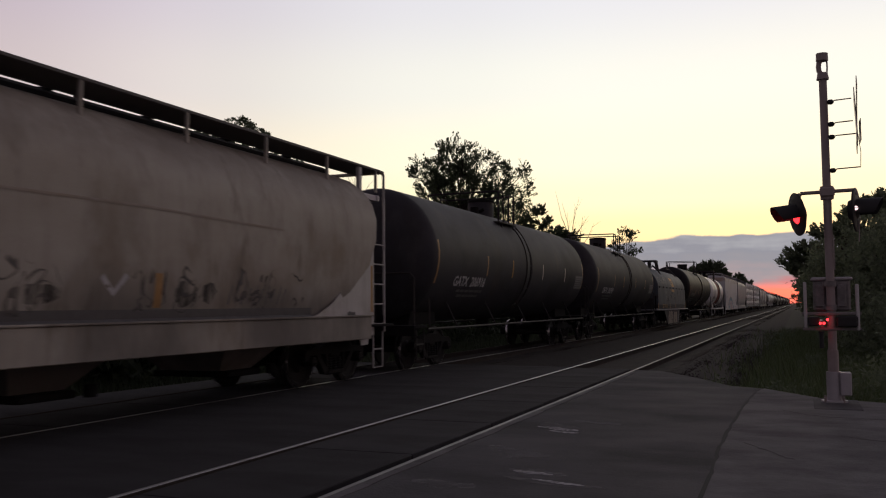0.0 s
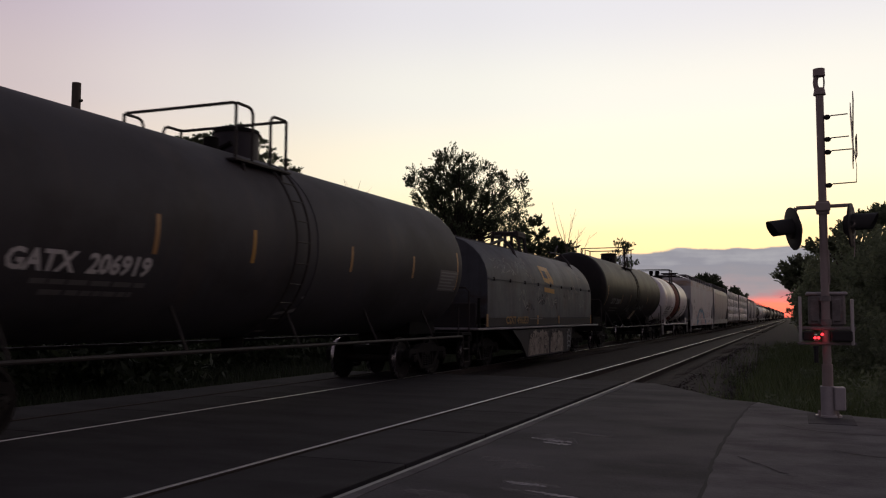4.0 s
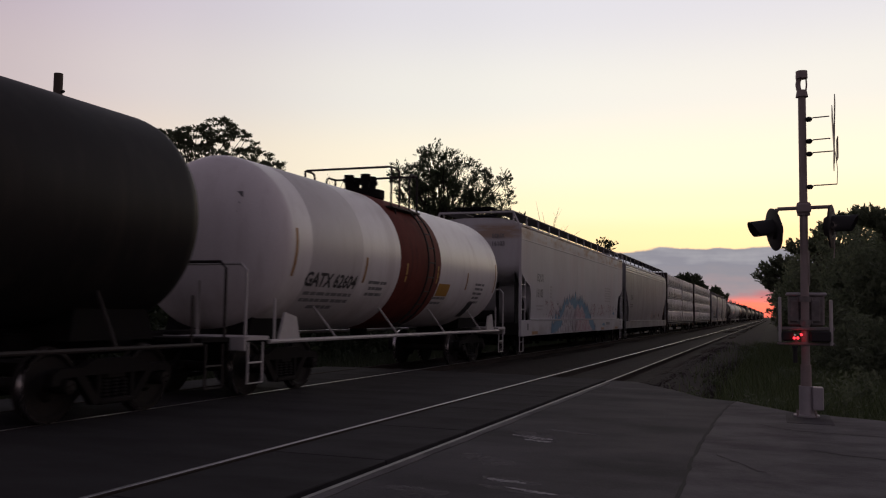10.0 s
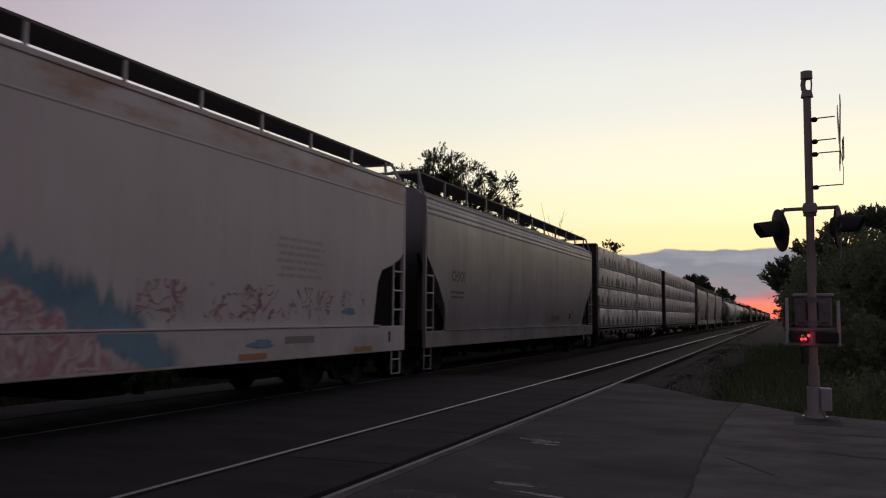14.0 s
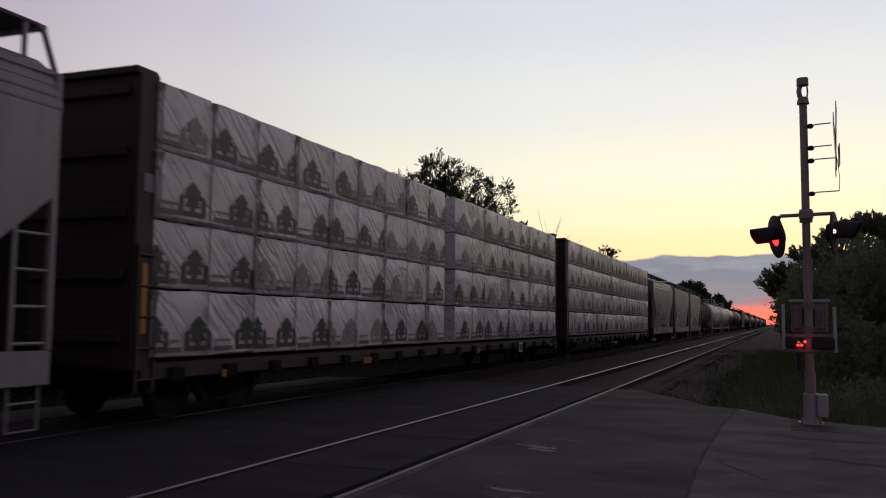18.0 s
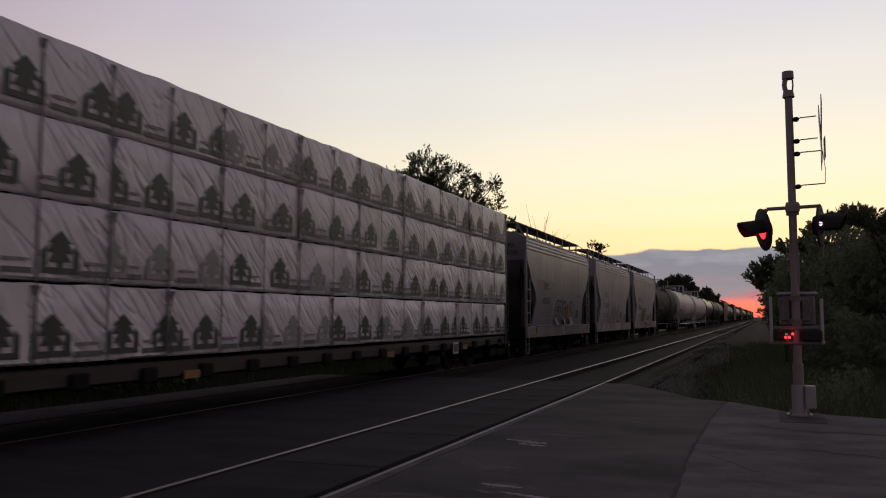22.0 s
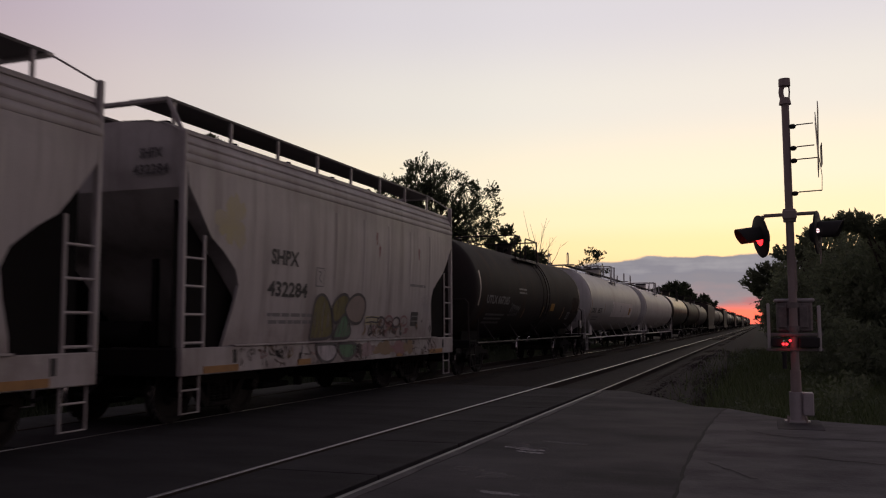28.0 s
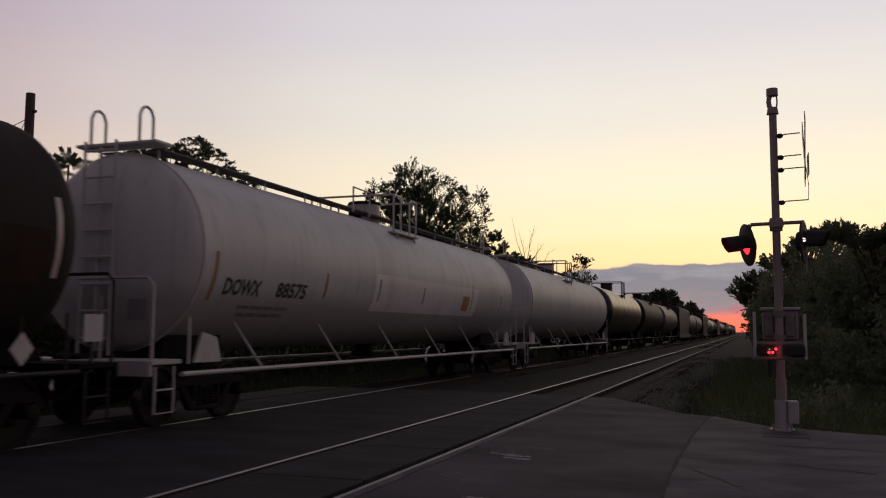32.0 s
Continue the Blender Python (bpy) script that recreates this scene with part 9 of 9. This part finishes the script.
# ---- cloud bank low over the horizon ----
def cloud_mat():
    """Grey-violet cloud, rosy below, with a lumpy, thinning upper edge."""
    m = bpy.data.materials.new("dusk_cloud")
    m.use_nodes = True
    nt = m.node_tree
    nt.nodes.clear()
    tc = nt.nodes.new("ShaderNodeTexCoord")

    def noise_at(sc, detail):
        mp = nt.nodes.new("ShaderNodeMapping")
        mp.inputs["Scale"].default_value = sc
        nt.links.new(tc.outputs["Object"], mp.inputs[0])
        n = nt.nodes.new("ShaderNodeTexNoise")
        n.inputs["Scale"].default_value, n.inputs["Detail"].default_value = 1.0, detail
        nt.links.new(mp.outputs[0], n.inputs["Vector"])
        return n.outputs["Fac"]

    def calc(op, a, b, c=None):
        n = nt.nodes.new("ShaderNodeMath")
        n.operation = op
        for slot, v in zip(n.inputs, (a, b, c)):
            if isinstance(v, (int, float)):
                slot.default_value = v
            elif v is not None:
                nt.links.new(v, slot)
        return n.outputs[0]

    def span(v, lo, hi):
        n = nt.nodes.new("ShaderNodeMapRange")
        n.interpolation_type = "SMOOTHSTEP"
        n.inputs["From Min"].default_value, n.inputs["From Max"].default_value = lo, hi
        nt.links.new(v, n.inputs["Value"])
        return n.outputs[0]

    sp = nt.nodes.new("ShaderNodeSeparateXYZ")
    nt.links.new(tc.outputs["Object"], sp.inputs[0])
    x, z = sp.outputs[0], sp.outputs[2]
    broad = noise_at((0.0030, 0.0, 0.0), 2)
    lumps = noise_at((0.0075, 0.0075, 0.016), 4)
    streaks = noise_at((0.0028, 0.0028, 0.030), 4)
    # the upper edge: highest a little left of the track, sinking away to the left
    rise = calc("MULTIPLY", span(x, -1300, -250), 78.0)
    edge = calc("ADD", calc("MULTIPLY_ADD", broad, 60.0, 150.0), rise)
    edge = calc("ADD", edge, calc("MULTIPLY_ADD", lumps, 50.0, -10.0))
    depth_in = calc("SUBTRACT", edge, z)
    cover = calc("MULTIPLY", span(depth_in, -3.0, 9.0), span(calc("MULTIPLY_ADD", streaks, 34.0, z), 58.0, 100.0))
    tone = calc("ADD", calc("MULTIPLY", span(z, 40, 270), 0.62), calc("MULTIPLY", streaks, 0.45))
    tone = calc("ADD", tone, calc("MULTIPLY", calc("SUBTRACT", lumps, 0.5), 0.5))
    r = nt.nodes.new("ShaderNodeValToRGB")
    el = r.color_ramp.elements
    el[0].position, el[0].color = 0.14, (0.55, 0.20, 0.21, 1)
    el[1].position, el[1].color = 0.95, (0.37, 0.355, 0.385, 1)
    for p, col in ((0.34, (0.37, 0.285, 0.30)), (0.55, (0.29, 0.27, 0.30)), (0.75, (0.27, 0.26, 0.30))):
        e = el.new(p)
        e.color = (*col, 1)
    nt.links.new(tone, r.inputs[0])
    em = nt.nodes.new("ShaderNodeEmission")
    nt.links.new(r.outputs[0], em.inputs[0])
    clear = nt.nodes.new("ShaderNodeBsdfTransparent")
    mix = nt.nodes.new("ShaderNodeMixShader")
    nt.links.new(cover, mix.inputs[0])
    nt.links.new(clear.outputs[0], mix.inputs[1])
    nt.links.new(em.outputs[0], mix.inputs[2])
    out = nt.nodes.new("ShaderNodeOutputMaterial")
    nt.links.new(mix.outputs[0], out.inputs[0])
    return m


g = Geo()
D = 3600.0
vs, fs = [], []
n = 120
for i in range(n + 1):
    a = radians(-30 + 60 * i / n)
    low_el = 0.45
    for el_ in (low_el, 6.0):
        vs.append((D * math.sin(a), D * math.cos(a), D * math.tan(radians(el_))))
    if i:
        fs.append((2 * i - 2, 2 * i, 2 * i + 1, 2 * i - 1))
g.v, g.f = vs, fs
solid("backdrop_cloud", g, cloud_mat(), "long grey-violet cloud bank over the sunset", "cloud", "structure", tidy=False)


# ---- ties, last: the nearest as pieces, the rest joined ----
tie = Geo().box((0, 0, -0.26), (2.6, 0.23, 0.17), 0.015).mesh("tie", TIE)
plate = Geo().box((0, 0, -0.172), (0.30, 0.20, 0.014)).mesh("tie_plate", RAIL_SIDE)
for bed, xc, ys in ((beds[0], (R1 + R2) / 2, 20.4), (beds[1], (R3 + R4) / 2, 21.0)):
    for k in range(130):
        kid("tie", tie, bed, pose(xc + 0.02 * math.sin(k * 7.1), ys + k * 0.55, 0.012, 0, 0, 1.2 * math.sin(k * 3.3)))
    g = Geo()
    for k in range(130, 700):
        g.box((xc, ys + k * 0.55, -0.225), (2.6, 0.23, 0.17))
    tagged(part("far_ties", g, TIE, bed), kind="stuff")


# ---- what moves ----
def motions():
    for car, y in CARS:
        walk(car, [(t, pose(TRAIN_X, y - rolled, 0)) for t, rolled in TRAIN_ROWS])
    roll = []
    fine = [(k / 15, 0.0) for k in range(481)]
    for t, _ in fine:
        for (a, sa), (b, sb) in zip(TRAIN_ROWS, TRAIN_ROWS[1:]):
            if a <= t <= b:
                roll.append((t, math.degrees((sa + (sb - sa) * (t - a) / (b - a)) / 0.4585)))
                break
    # the added vanes uncover both lamps for half of every 1.227 s
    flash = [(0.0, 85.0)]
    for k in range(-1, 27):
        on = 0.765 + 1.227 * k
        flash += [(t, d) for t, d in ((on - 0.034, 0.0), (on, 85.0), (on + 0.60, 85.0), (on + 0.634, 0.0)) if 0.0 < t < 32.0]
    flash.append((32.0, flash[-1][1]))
    (disc, at), (small, at2) = FLASH_VANES
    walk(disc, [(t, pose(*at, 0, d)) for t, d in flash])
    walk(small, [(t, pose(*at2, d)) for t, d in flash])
    for w in WHEELSETS:
        y = w.location.y
        walk(w, [(t, pose(0, y, 0.46, d)) for t, d in roll])


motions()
